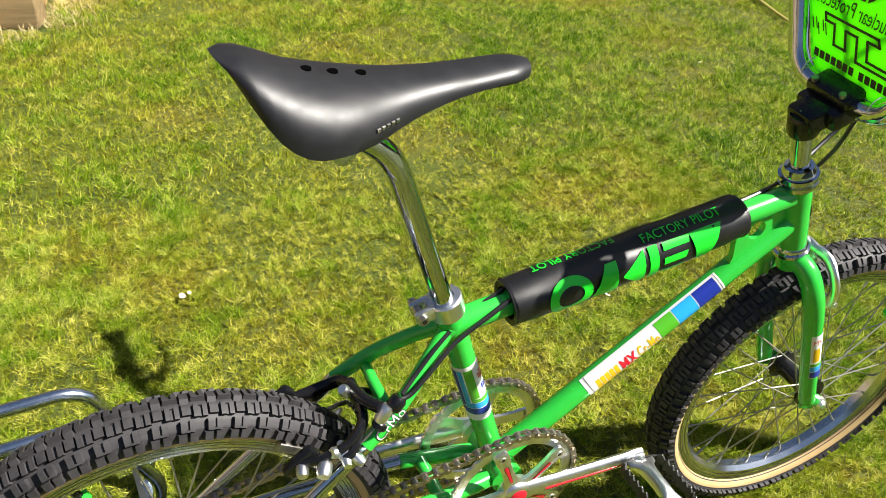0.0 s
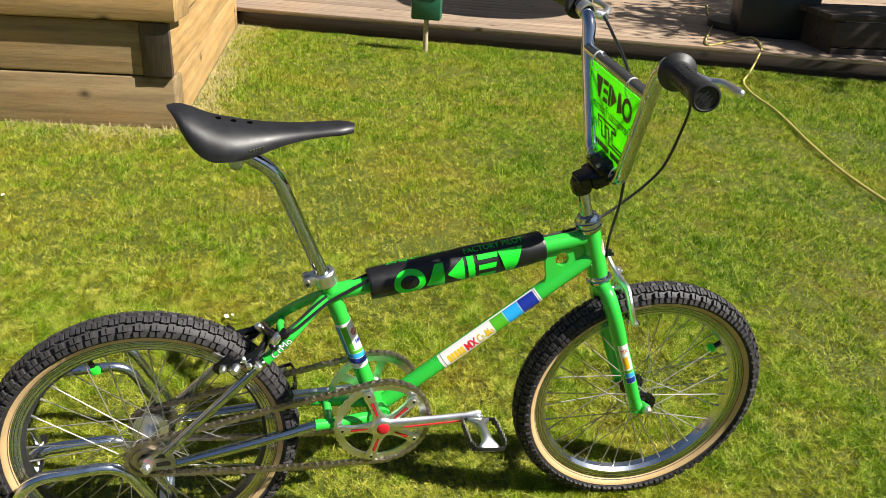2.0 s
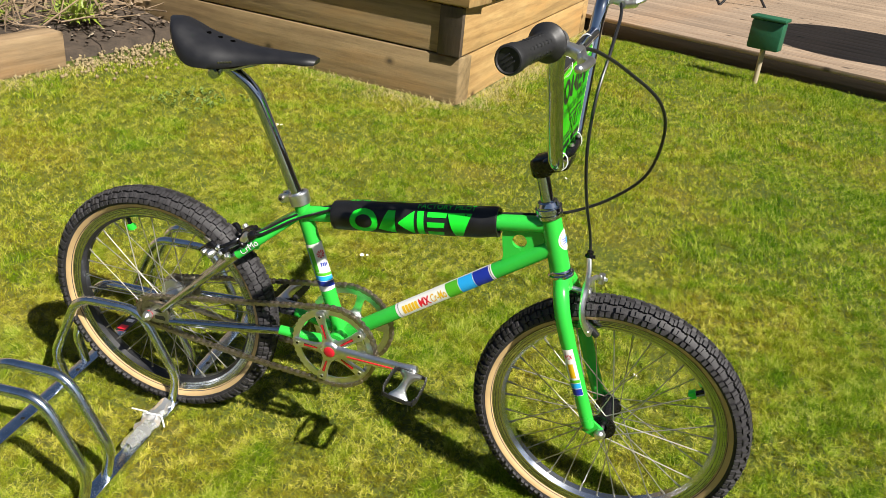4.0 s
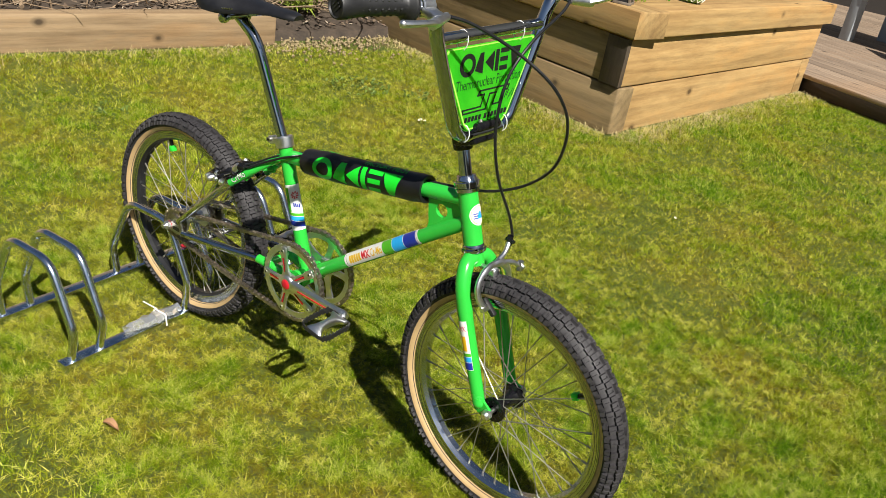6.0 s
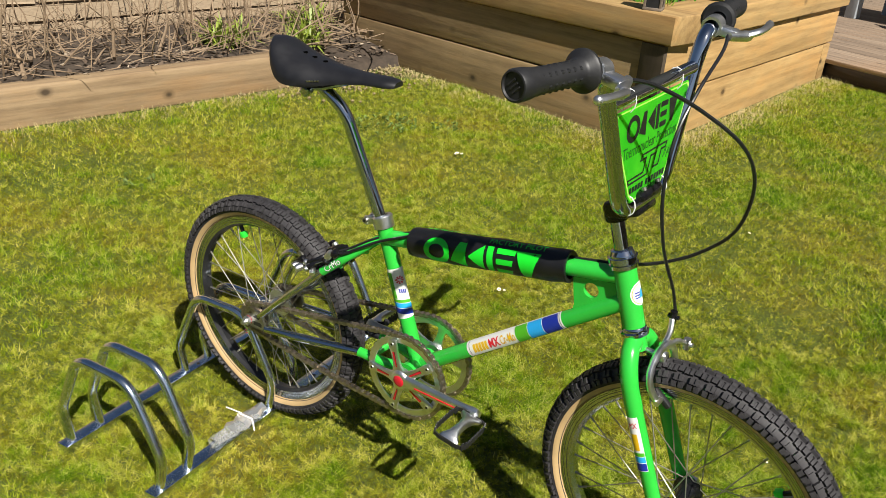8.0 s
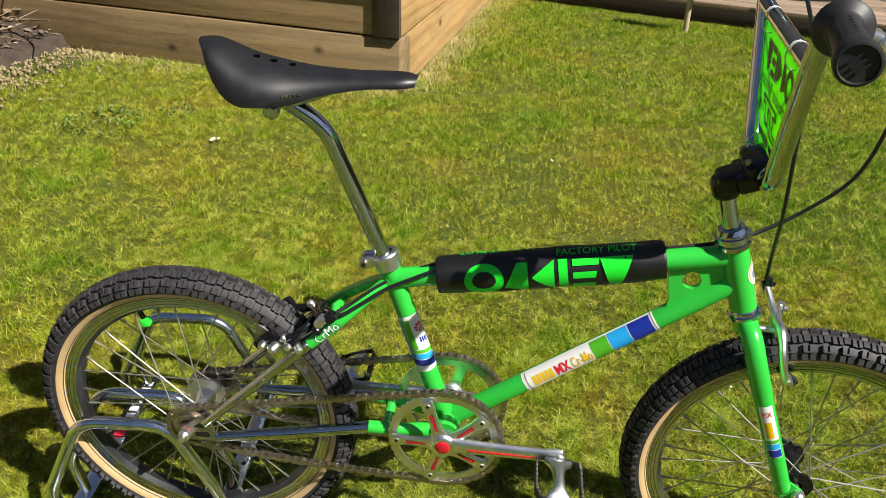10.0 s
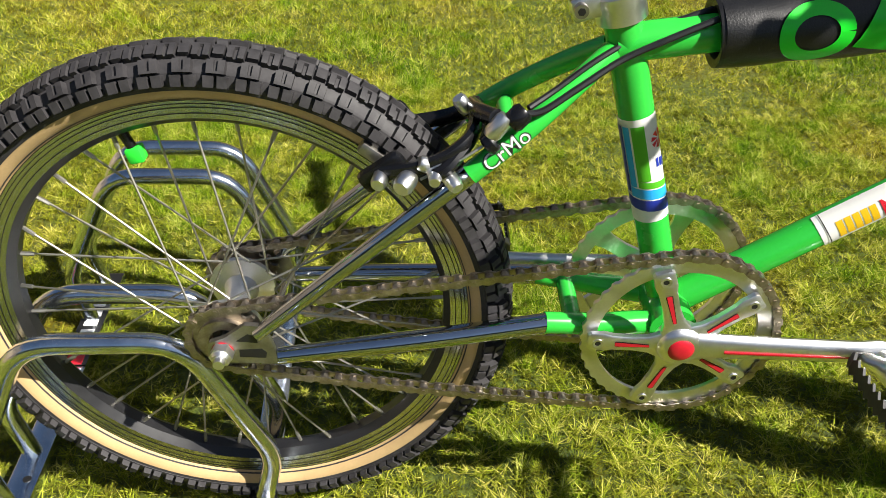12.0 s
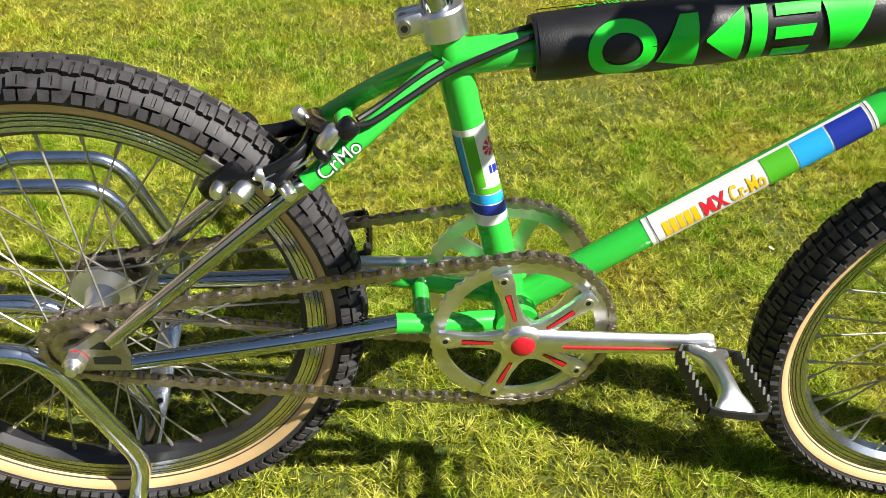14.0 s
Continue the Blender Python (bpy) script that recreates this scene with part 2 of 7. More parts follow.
# ---- mesh tools ----
class Geo:
    """Vertices and faces gathered for one mesh."""

    def __init__(self):
        self.v, self.f, self.m = [], [], []

    def add(self, verts, faces, slot=0):
        n = len(self.v)
        self.v += [tuple(p) for p in verts]
        self.f += [tuple(n + i for i in f) for f in faces]
        self.m += [slot] * len(faces)
        return self

    def tube(self, pts, r, n=12, caps=True, slot=0, flat=1.0):
        pts = [Vector(p) for p in pts]
        rs = r if isinstance(r, (list, tuple)) else [r] * len(pts)
        verts, faces = [], []
        side = None
        for i, p in enumerate(pts):
            t = (pts[min(i + 1, len(pts) - 1)] - pts[max(i - 1, 0)]).normalized()
            if side is None:
                side = t.cross(Vector((0, 0, 1)))
                if side.length < 0.05:
                    side = t.cross(Vector((0, 1, 0)))
            side = (side - t * side.dot(t)).normalized()
            up = side.cross(t)
            for k in range(n):
                a = math.tau * k / n
                verts.append(p + (side * math.cos(a) * flat + up * math.sin(a)) * rs[i])
        for i in range(len(pts) - 1):
            for k in range(n):
                a, b = i * n + k, i * n + (k + 1) % n
                faces.append((a, b, b + n, a + n))
        if caps:
            faces.append(tuple(range(n - 1, -1, -1)))
            faces.append(tuple(range((len(pts) - 1) * n, len(pts) * n)))
        return self.add(verts, faces, slot)

    def lathe(self, profile, origin, axis, n=48, closed=False, slot=0):
        """profile: (along the axis, radius) pairs."""
        axis = Vector(axis).normalized()
        u = axis.orthogonal().normalized()
        w = axis.cross(u)
        o = Vector(origin)
        verts, faces = [], []
        for z, r in profile:
            for k in range(n):
                a = math.tau * k / n
                verts.append(o + axis * z + (u * math.cos(a) + w * math.sin(a)) * r)
        rows = len(profile)
        for i in range(rows if closed else rows - 1):
            j = (i + 1) % rows
            for k in range(n):
                l = (k + 1) % n
                faces.append((i * n + k, i * n + l, j * n + l, j * n + k))
        return self.add(verts, faces, slot)

    def box(self, m, size, bevel=0.0, slot=0):
        """A box of that size about the pose m, with chamfered edges."""
        bm = bmesh.new()
        bmesh.ops.create_cube(bm, size=1.0)
        bmesh.ops.scale(bm, vec=size, verts=bm.verts)
        if bevel:
            bmesh.ops.bevel(bm, geom=bm.edges[:], offset=bevel, segments=2, profile=0.5, affect="EDGES")
        bm.transform(m)
        bm.verts.index_update()
        self.add([v.co.copy() for v in bm.verts], [[v.index for v in f.verts] for f in bm.faces], slot)
        bm.free()
        return self

    def prism(self, outline, m, thick, slot=0):
        """A flat outline in the pose's x-y plane, thickened evenly along its z."""
        n = len(outline)
        lo = [m @ Vector((x, y, -thick / 2)) for x, y in outline]
        hi = [m @ Vector((x, y, thick / 2)) for x, y in outline]
        faces = [tuple(range(n - 1, -1, -1)), tuple(range(n, 2 * n))]
        faces += [(i, (i + 1) % n, n + (i + 1) % n, n + i) for i in range(n)]
        return self.add(lo + hi, faces, slot)

    def ball(self, c, r, n=10, squash=(1, 1, 1), slot=0):
        c = Vector(c)
        verts, faces = [], []
        for i in range(n + 1):
            p = math.pi * i / n
            for k in range(n * 2):
                a = math.pi * k / n
                verts.append(c + Vector((r * math.sin(p) * math.cos(a) * squash[0], r * math.sin(p) * math.sin(a) * squash[1], r * math.cos(p) * squash[2])))
        w = n * 2
        for i in range(n):
            for k in range(w):
                faces.append((i * w + k, (i + 1) * w + k, (i + 1) * w + (k + 1) % w, i * w + (k + 1) % w))
        return self.add(verts, faces, slot)

    def mesh(self, name, mats, angle=38):
        me = bpy.data.meshes.new(name)
        me.from_pydata(self.v, [], self.f)
        for m in mats if isinstance(mats, (list, tuple)) else [mats]:
            me.materials.append(m)
        me.polygons.foreach_set("material_index", self.m)
        bm = bmesh.new()
        bm.from_mesh(me)
        bmesh.ops.remove_doubles(bm, verts=bm.verts, dist=1e-6)
        bmesh.ops.recalc_face_normals(bm, faces=bm.faces)
        bm.to_mesh(me)
        bm.free()
        me.shade_smooth()
        me.set_sharp_from_angle(angle=radians(angle))
        return me


def part(name, geo, material, parent=None, label="", angle=38):
    ob = new(name, geo.mesh(name, material, angle) if isinstance(geo, Geo) else geo)
    if parent:
        ob.parent = parent
    if label:
        ob["label"] = label
    return ob


def thing(name, label, category, m=None, group="", kind=""):
    ob = new(name)
    ob.empty_display_size = 0.1
    if m:
        ob.matrix_basis = m
    return tagged(ob, label, category, group, kind)


def bend(pts, radius, n=6):
    """A polyline with its corners rounded."""
    pts = [Vector(p) for p in pts]
    rad = radius if isinstance(radius, (list, tuple)) else [radius] * len(pts)
    out = [pts[0]]
    for i in range(1, len(pts) - 1):
        a, b, c = pts[i - 1], pts[i], pts[i + 1]
        u, w = (a - b), (c - b)
        d = min(rad[i], u.length * 0.49, w.length * 0.49)
        p, q = b + u.normalized() * d, b + w.normalized() * d
        for k in range(n + 1):
            s = k / n
            out.append(p * (1 - s) ** 2 + b * 2 * s * (1 - s) + q * s * s)
    return out + [pts[-1]]


def spline(pts, n=8):
    pts = [Vector(p) for p in pts]
    out = []
    for i in range(len(pts) - 1):
        p0, p1, p2, p3 = pts[max(i - 1, 0)], pts[i], pts[i + 1], pts[min(i + 2, len(pts) - 1)]
        for k in range(n):
            t = k / n
            out.append(0.5 * (2 * p1 + (p2 - p0) * t + (2 * p0 - 5 * p1 + 4 * p2 - p3) * t * t + (3 * p1 - p0 - 3 * p2 + p3) * t ** 3))
    return out + [pts[-1]]


def lerp(a, b, t):
    return a + (b - a) * t


def curve_of(stations, s):
    """Smooth interpolation through (position, value) stations, with no ripple between them."""
    n = len(stations)
    slope = lambda a, b: (stations[b][1] - stations[a][1]) / (stations[b][0] - stations[a][0])
    for i in range(n - 1):
        (s0, v0), (s1, v1) = stations[i], stations[i + 1]
        if s <= s1:
            h = s1 - s0
            t = (s - s0) / h
            m0, m1 = slope(max(i - 1, 0), i + 1), slope(i, min(i + 2, n - 1))
            return v0 * (2 * t ** 3 - 3 * t * t + 1) + h * m0 * (t ** 3 - 2 * t * t + t) + v1 * (3 * t * t - 2 * t ** 3) + h * m1 * (t ** 3 - t * t)
    return stations[-1][1]


class Round:
    """The surface of a straight round tube from a to b; u runs along it in metres, w round it in metres from the rider's right side upwards."""

    def __init__(self, a, b, r):
        self.a, self.b, self.r = Vector(a), Vector(b), r
        self.t = (self.b - self.a).normalized()
        self.side = Vector((0, -1, 0))
        self.side = (self.side - self.t * self.side.dot(self.t)).normalized()
        self.up = self.side.cross(self.t)
        if self.up.z < 0:
            self.up = -self.up
        if abs(self.t.z) > 0.7 and self.up.x < 0:
            self.up = -self.up

    def at(self, u, w, lift=0.0004):
        k = w / self.r
        return self.a + self.t * u + (self.side * math.cos(k) + self.up * math.sin(k)) * (self.r + lift)

    def patch(self, u0, u1, w0, w1, lift=0.0004, n=10):
        g = Geo()
        pts = [self.at(u, lerp(w0, w1, k / n), lift) for u in (u0, u1) for k in range(n + 1)]
        return g.add(pts, [(k, k + 1, n + 2 + k, n + 1 + k) for k in range(n)])

    def stroke(self, g, pts, width, lift=0.0007, n=4):
        """A broad line through (u, w) points, laid on the tube."""
        pts = [Vector((p[0], p[1], 0)) for p in pts]
        wid = width if isinstance(width, (list, tuple)) else [width] * len(pts)
        verts = []
        for i, p in enumerate(pts):
            t = (pts[min(i + 1, len(pts) - 1)] - pts[max(i - 1, 0)]).normalized()
            s = Vector((-t.y, t.x, 0))
            for k in range(n + 1):
                q = p + s * wid[i] * (k / n - 0.5)
                verts.append(self.at(q.x, q.y, lift))
        w = n + 1
        return g.add(verts, [(i * w + k, i * w + k + 1, (i + 1) * w + k + 1, (i + 1) * w + k) for i in range(len(pts) - 1) for k in range(n)])

    def block(self, g, c0, c1, c2, c3, lift=0.0007, n=5):
        """A four-cornered plain shape laid on the tube."""
        verts = []
        for i in range(n + 1):
            for k in range(n + 1):
                s, t = i / n, k / n
                p = [lerp(lerp(c0[j], c1[j], s), lerp(c3[j], c2[j], s), t) for j in (0, 1)]
                verts.append(self.at(p[0], p[1], lift))
        w = n + 1
        return g.add(verts, [(i * w + k, i * w + k + 1, (i + 1) * w + k + 1, (i + 1) * w + k) for i in range(n) for k in range(n)])


def letters(text, height, width=0.0, bold=0.0):
    """Flat lettering as vertices and faces, centred, of that capital height and (if given) width."""
    cu = bpy.data.curves.new("lettering", "FONT")
    cu.body = text
    cu.resolution_u = 3
    cu.offset = bold
    ob = bpy.data.objects.new("lettering", cu)
    scene.collection.objects.link(ob)
    bpy.context.view_layer.update()
    me = bpy.data.meshes.new_from_object(ob.evaluated_get(bpy.context.evaluated_depsgraph_get()))
    bm = bmesh.new()
    bm.from_mesh(me)
    bmesh.ops.triangulate(bm, faces=bm.faces)
    for _ in range(3):
        long = [e for e in bm.edges if e.calc_length() > 0.22]
        if long:
            bmesh.ops.subdivide_edges(bm, edges=long, cuts=1)
            bmesh.ops.triangulate(bm, faces=bm.faces)
    bm.verts.index_update()
    verts = [v.co.copy() for v in bm.verts]
    faces = [tuple(v.index for v in f.verts) for f in bm.faces]
    bm.free()
    bpy.data.objects.remove(ob)
    bpy.data.curves.remove(cu)
    bpy.data.meshes.remove(me)
    xs, ys = [v.x for v in verts], [v.y for v in verts]
    cx, cy = (min(xs) + max(xs)) / 2, (min(ys) + max(ys)) / 2
    sy = height / (max(ys) - min(ys))
    sx = width / (max(xs) - min(xs)) if width else sy
    return [((v.x - cx) * sx, (v.y - cy) * sy) for v in verts], faces

# ---- ground ----
DECK_A, DECK_B = Vector((0.20, 4.86, 0)), Vector((3.27, 3.56, 0))
DECK_T = (DECK_B - DECK_A).normalized()
DECK_N = Vector((-DECK_T.y, DECK_T.x, 0))
BED_A, BED_T = Vector((-2.27, 0.45, 0)), Vector((0.178, 0.984, 0)).normalized()
PLANT_C = Vector((-0.13, 2.50, 0))
PLANT_R = Vector((0.106, 0.994, 0)).normalized()
PLANT_L = Vector((-0.978, 0.208, 0)).normalized()


def ground_height(x, y):
    """A lawn that is nearly level, with soft unevenness."""
    return 0.006 * noise.noise((x * 1.3, y * 1.3, 0)) + 0.003 * noise.noise((x * 5, y * 5, 3))


def build_ground():
    xs = sorted({-400, -120, -40, -16, -8, -5, 7, 10, 16, 40, 120, 400} | {round(-3.6 + 0.1 * i, 2) for i in range(98)})
    ys = sorted({-400, -120, -40, -16, -8, -5, 9, 13, 18, 40, 120, 400} | {round(-3.4 + 0.1 * i, 2) for i in range(98)})
    g = Geo()
    near = lambda x, y: ground_height(x, y) if abs(x) < 6 and abs(y) < 6 else 0
    verts = [(x, y, near(x, y)) for y in ys for x in xs]
    w = len(xs)
    faces = [(j * w + i, j * w + i + 1, (j + 1) * w + i + 1, (j + 1) * w + i) for j in range(len(ys) - 1) for i in range(w - 1)]
    g.add(verts, faces)
    ob = part("ground", g, TURF)
    tagged(ob, "sunlit mown garden lawn with straw-coloured dry patches", "lawn", kind="structure")


build_ground()


def on_lawn(x, y):
    """True where grass grows: off the deck, the planter and the border."""
    p = np.stack([x, y], -1)
    d = p - np.array(DECK_A[:2])
    off_deck = d @ np.array(DECK_N[:2]) < -0.03
    q = p - np.array(PLANT_C[:2])
    r, l = np.array(PLANT_R[:2]), np.array(PLANT_L[:2])
    det = r[0] * l[1] - r[1] * l[0]
    a = (q[:, 0] * l[1] - q[:, 1] * l[0]) / det
    b = (r[0] * q[:, 1] - r[1] * q[:, 0]) / det
    off_planter = ~((a > -0.03) & (b > -0.03))
    e = p - np.array(BED_A[:2])
    t = np.array(BED_T[:2])
    off_bed = (e[:, 0] * t[1] - e[:, 1] * t[0]) > 0.05 + np.clip(e @ t - 1.55, 0, 1) * 0.25
    return off_deck & off_planter & off_bed


def lattice_noise(x, y, step, seed):
    """Smooth noise from 0 to 1 on a lattice of that step."""
    u, v = x / step, y / step
    iu, iv = np.floor(u), np.floor(v)
    fu, fv = u - iu, v - iv
    fu, fv = fu * fu * (3 - 2 * fu), fv * fv * (3 - 2 * fv)
    h = lambda a, b: np.modf(np.abs(np.sin(a * 127.1 + b * 311.7 + seed * 74.7) * 43758.5453))[0]
    top = h(iu, iv) * (1 - fu) + h(iu + 1, iv) * fu
    low = h(iu, iv + 1) * (1 - fu) + h(iu + 1, iv + 1) * fu
    return top * (1 - fv) + low * fv


# the lawn's height on a grid of 0.1 m, as its sheet has it
HEIGHTS = np.array([[ground_height(-6 + 0.1 * i, -6 + 0.1 * j) if abs(-6 + 0.1 * i) < 6 and abs(-6 + 0.1 * j) < 6 else 0.0 for i in range(140)] for j in range(120)])


def build_grass(name, x0, x1, y0, y1, per_m2, length, width, hole, seed, label):
    """A patch of grass blades; hole: an inner rectangle left to another patch."""
    rng = np.random.default_rng(seed)
    count = int((x1 - x0) * (y1 - y0) * per_m2)
    x, y = rng.uniform(x0, x1, count), rng.uniform(y0, y1, count)
    # tufts: pull the blades towards scattered centres
    gx, gy = np.round(x / 0.022), np.round(y / 0.022)
    h = np.sin(gx * 127.1 + gy * 311.7) * 43758.5453
    j1, j2 = (h - np.floor(h)), np.modf(np.abs(h) * 7.13)[0]
    pull = rng.uniform(0.0, 0.75, count)
    x = x + ((gx + (j1 - 0.5) * 0.9) * 0.022 - x) * pull
    y = y + ((gy + (j2 - 0.5) * 0.9) * 0.022 - y) * pull
    keep = on_lawn(x, y)
    if hole:
        keep &= ~((x > hole[0]) & (x < hole[1]) & (y > hole[2]) & (y < hole[3]))
    fine = lattice_noise(x + 0.01 * np.sin(y * 90), y + 0.01 * np.sin(x * 80), 0.021, 4)
    growth = 0.28 * fine + 0.30 * lattice_noise(x, y, 0.05, 1) + 0.24 * lattice_noise(x + 3, y, 0.13, 2) + 0.18 * lattice_noise(x, y + 5, 0.42, 3)
    # lusher towards the deck, thinner by the border
    hue = np.clip((growth - 0.5) * 3.2 + 0.5 + 0.30 * np.tanh((x + 0.25 * y - 1.6) / 1.1) - 0.20, 0, 1)
    growth = np.clip((growth - 0.5) * 2.3 + 0.53, 0, 1)
    keep &= rng.random(count) < 0.62 + 0.7 * growth
    x, y, j1, growth, hue, fine = x[keep], y[keep], j1[keep], growth[keep], hue[keep], fine[keep]
    n = len(x)
    u, v = np.clip((x + 6) / 0.1, 0, 138.9), np.clip((y + 6) / 0.1, 0, 118.9)
    iu, iv = u.astype(int), v.astype(int)
    fu, fv = u - iu, v - iv
    z = (HEIGHTS[iv, iu] * (1 - fu) + HEIGHTS[iv, iu + 1] * fu) * (1 - fv) + (HEIGHTS[iv + 1, iu] * (1 - fu) + HEIGHTS[iv + 1, iu + 1] * fu) * fv
    ln = length * rng.uniform(0.55, 1.25, n) * (0.50 + 1.0 * growth)
    az = rng.uniform(0, math.tau, n) + j1 * 2
    flat = rng.random(n) < 0.42
    lean = np.where(flat, rng.uniform(1.15, 1.56, n), rng.uniform(0.1, 1.1, n))
    dx, dy = np.cos(az), np.sin(az)
    face = rng.uniform(0, math.tau, n)
    wx, wy = np.cos(face), np.sin(face)
    w = width * rng.uniform(0.6, 1.3, n) * 0.5
    base = np.stack([x, y, z + np.where(flat, rng.uniform(-0.001, 0.009, n), -0.003)], -1)
    wv = np.stack([wx, wy, np.zeros(n)], -1) * w[:, None]
    tip = base + np.stack([dx * ln * np.sin(lean), dy * ln * np.sin(lean), ln * (0.35 + 0.65 * np.cos(lean)) * 0.95], -1)
    tone = np.clip(rng.beta(0.6, 1.25, n) + (j1 - 0.46) * 0.70 + (fine - 0.5) * 0.55 + flat * rng.uniform(0, 0.42, n), 0, 1)
    verts = np.stack([base - wv, base + wv, tip], 1).reshape(-1, 3)
    tris = (np.arange(n)[:, None] * 3 + [0, 1, 2]).reshape(-1, 3)
    me = bpy.data.meshes.new(name)
    me.vertices.add(len(verts))
    me.vertices.foreach_set("co", verts.astype(np.float32).ravel())
    me.loops.add(tris.size)
    me.loops.foreach_set("vertex_index", tris.astype(np.int32).ravel())
    me.polygons.add(len(tris))
    me.polygons.foreach_set("loop_start", (np.arange(len(tris)) * 3).astype(np.int32))
    for key, value in (("tone", tone), ("growth", hue)):
        me.attributes.new(key, "FLOAT", "POINT").data.foreach_set("value", np.repeat(value, 3).astype(np.float32))
    me.update()
    me.materials.append(BLADES)
    ob = new(name, me)
    tagged(ob, label, "grass", kind="stuff")


def build_straw(a, b, spread, count, seed):
    """Longer straw-coloured grass along the foot of a timber."""
    rng = np.random.default_rng(seed)
    s = rng.random(count)
    off = np.abs(rng.normal(0, spread, count))
    t = (Vector(b) - Vector(a)).normalized()
    nrm = np.array((t.y, -t.x))
    base = np.array(a)[None, :2] * (1 - s[:, None]) + np.array(b)[None, :2] * s[:, None] + nrm[None] * (off[:, None] + 0.01)
    g = Geo()
    for (x, y), r1, r2, r3 in zip(base, rng.random(count), rng.random(count), rng.random(count)):
        ln, az, lean = 0.014 + 0.032 * r1, r2 * math.tau, 0.6 + 0.9 * r3
        d = Vector((math.cos(az) * math.sin(lean), math.sin(az) * math.sin(lean), math.cos(lean)))
        w = Vector((-math.sin(az), math.cos(az), 0)) * 0.0018
        o = Vector((x, y, 0.0))
        g.add([o - w, o + w, o + d * ln], [(0, 1, 2)])
    me = bpy.data.meshes.new("straw_grass")
    me.from_pydata(g.v, [], g.f)
    me.materials.append(STRAW)
    tagged(new("straw_grass", me), "dry straw-coloured grass along the foot of the planter", "grass", kind="stuff")


STRAW = worn("straw", (0.46, 0.375, 0.17), 0.7, spread=0.35, scale=30, bumpy=0.0)
build_straw(PLANT_C, PLANT_C + PLANT_R * 2.4, 0.09, 5200, 41)
build_straw(PLANT_C + PLANT_L * 2.4, PLANT_C, 0.10, 3400, 42)
build_straw(BED_A - BED_T * 2.6, BED_A + BED_T * 1.9, 0.09, 3600, 43)
NEAR = (-0.6, 1.6, -0.5, 1.15)
ROUND = (-1.6, 2.9, -0.8, 2.6)
build_grass("grass_blades", *NEAR, 235000, 0.0175, 0.0015, None, 5, "short green and straw grass blades under the bicycle")
build_grass("grass_blades", *ROUND, 62000, 0.0210, 0.0023, NEAR, 6, "mown lawn grass round the bicycle")
build_grass("grass_blades", -2.6, 4.4, -0.8, 5.0, 26000, 0.026, 0.0034, ROUND, 9, "mown lawn grass running to the deck")
build_grass("grass_blades", 4.4, 7.4, -0.8, 4.0, 9000, 0.036, 0.006, None, 7, "mown lawn grass by the shaded deck")
build_grass("grass_blades", -2.6, 7.4, -5.0, -0.8, 3000, 0.036, 0.007, None, 8, "mown lawn grass away from the bicycle")


def sleeper(parent, a, b, height, thick, z0, inward, name="sleeper", material=None, bevel=0.008, label=""):
    """A squared timber from a to b along its outer face, thick metres inwards."""
    a, b = Vector(a), Vector(b)
    t = (b - a).normalized()
    s = Vector(inward).normalized()
    s = (s - t * s.dot(t)).normalized()
    up = Vector((0, 0, 1))
    if t.cross(s).z < 0:
        m3 = Matrix((t, -s, up)).transposed()
    else:
        m3 = Matrix((t, s, up)).transposed()
    g = Geo()
    g.box(Matrix(), ((b - a).length, thick, height), bevel)
    rnd = random.Random(int(abs(a.x * 1000 + a.y * 77 + z0 * 13)))
    g.v = [(x, y + rnd.uniform(-0.0015, 0.0015), z + rnd.uniform(-0.0015, 0.0015)) for x, y, z in g.v]
    ob = part(name, g, material or SLEEPER, parent, label)
    m = m3.to_4x4()
    m.translation = (a + b) / 2 + s * thick / 2 + Vector((0, 0, z0 + height / 2))
    ob.matrix_basis = m
    return ob


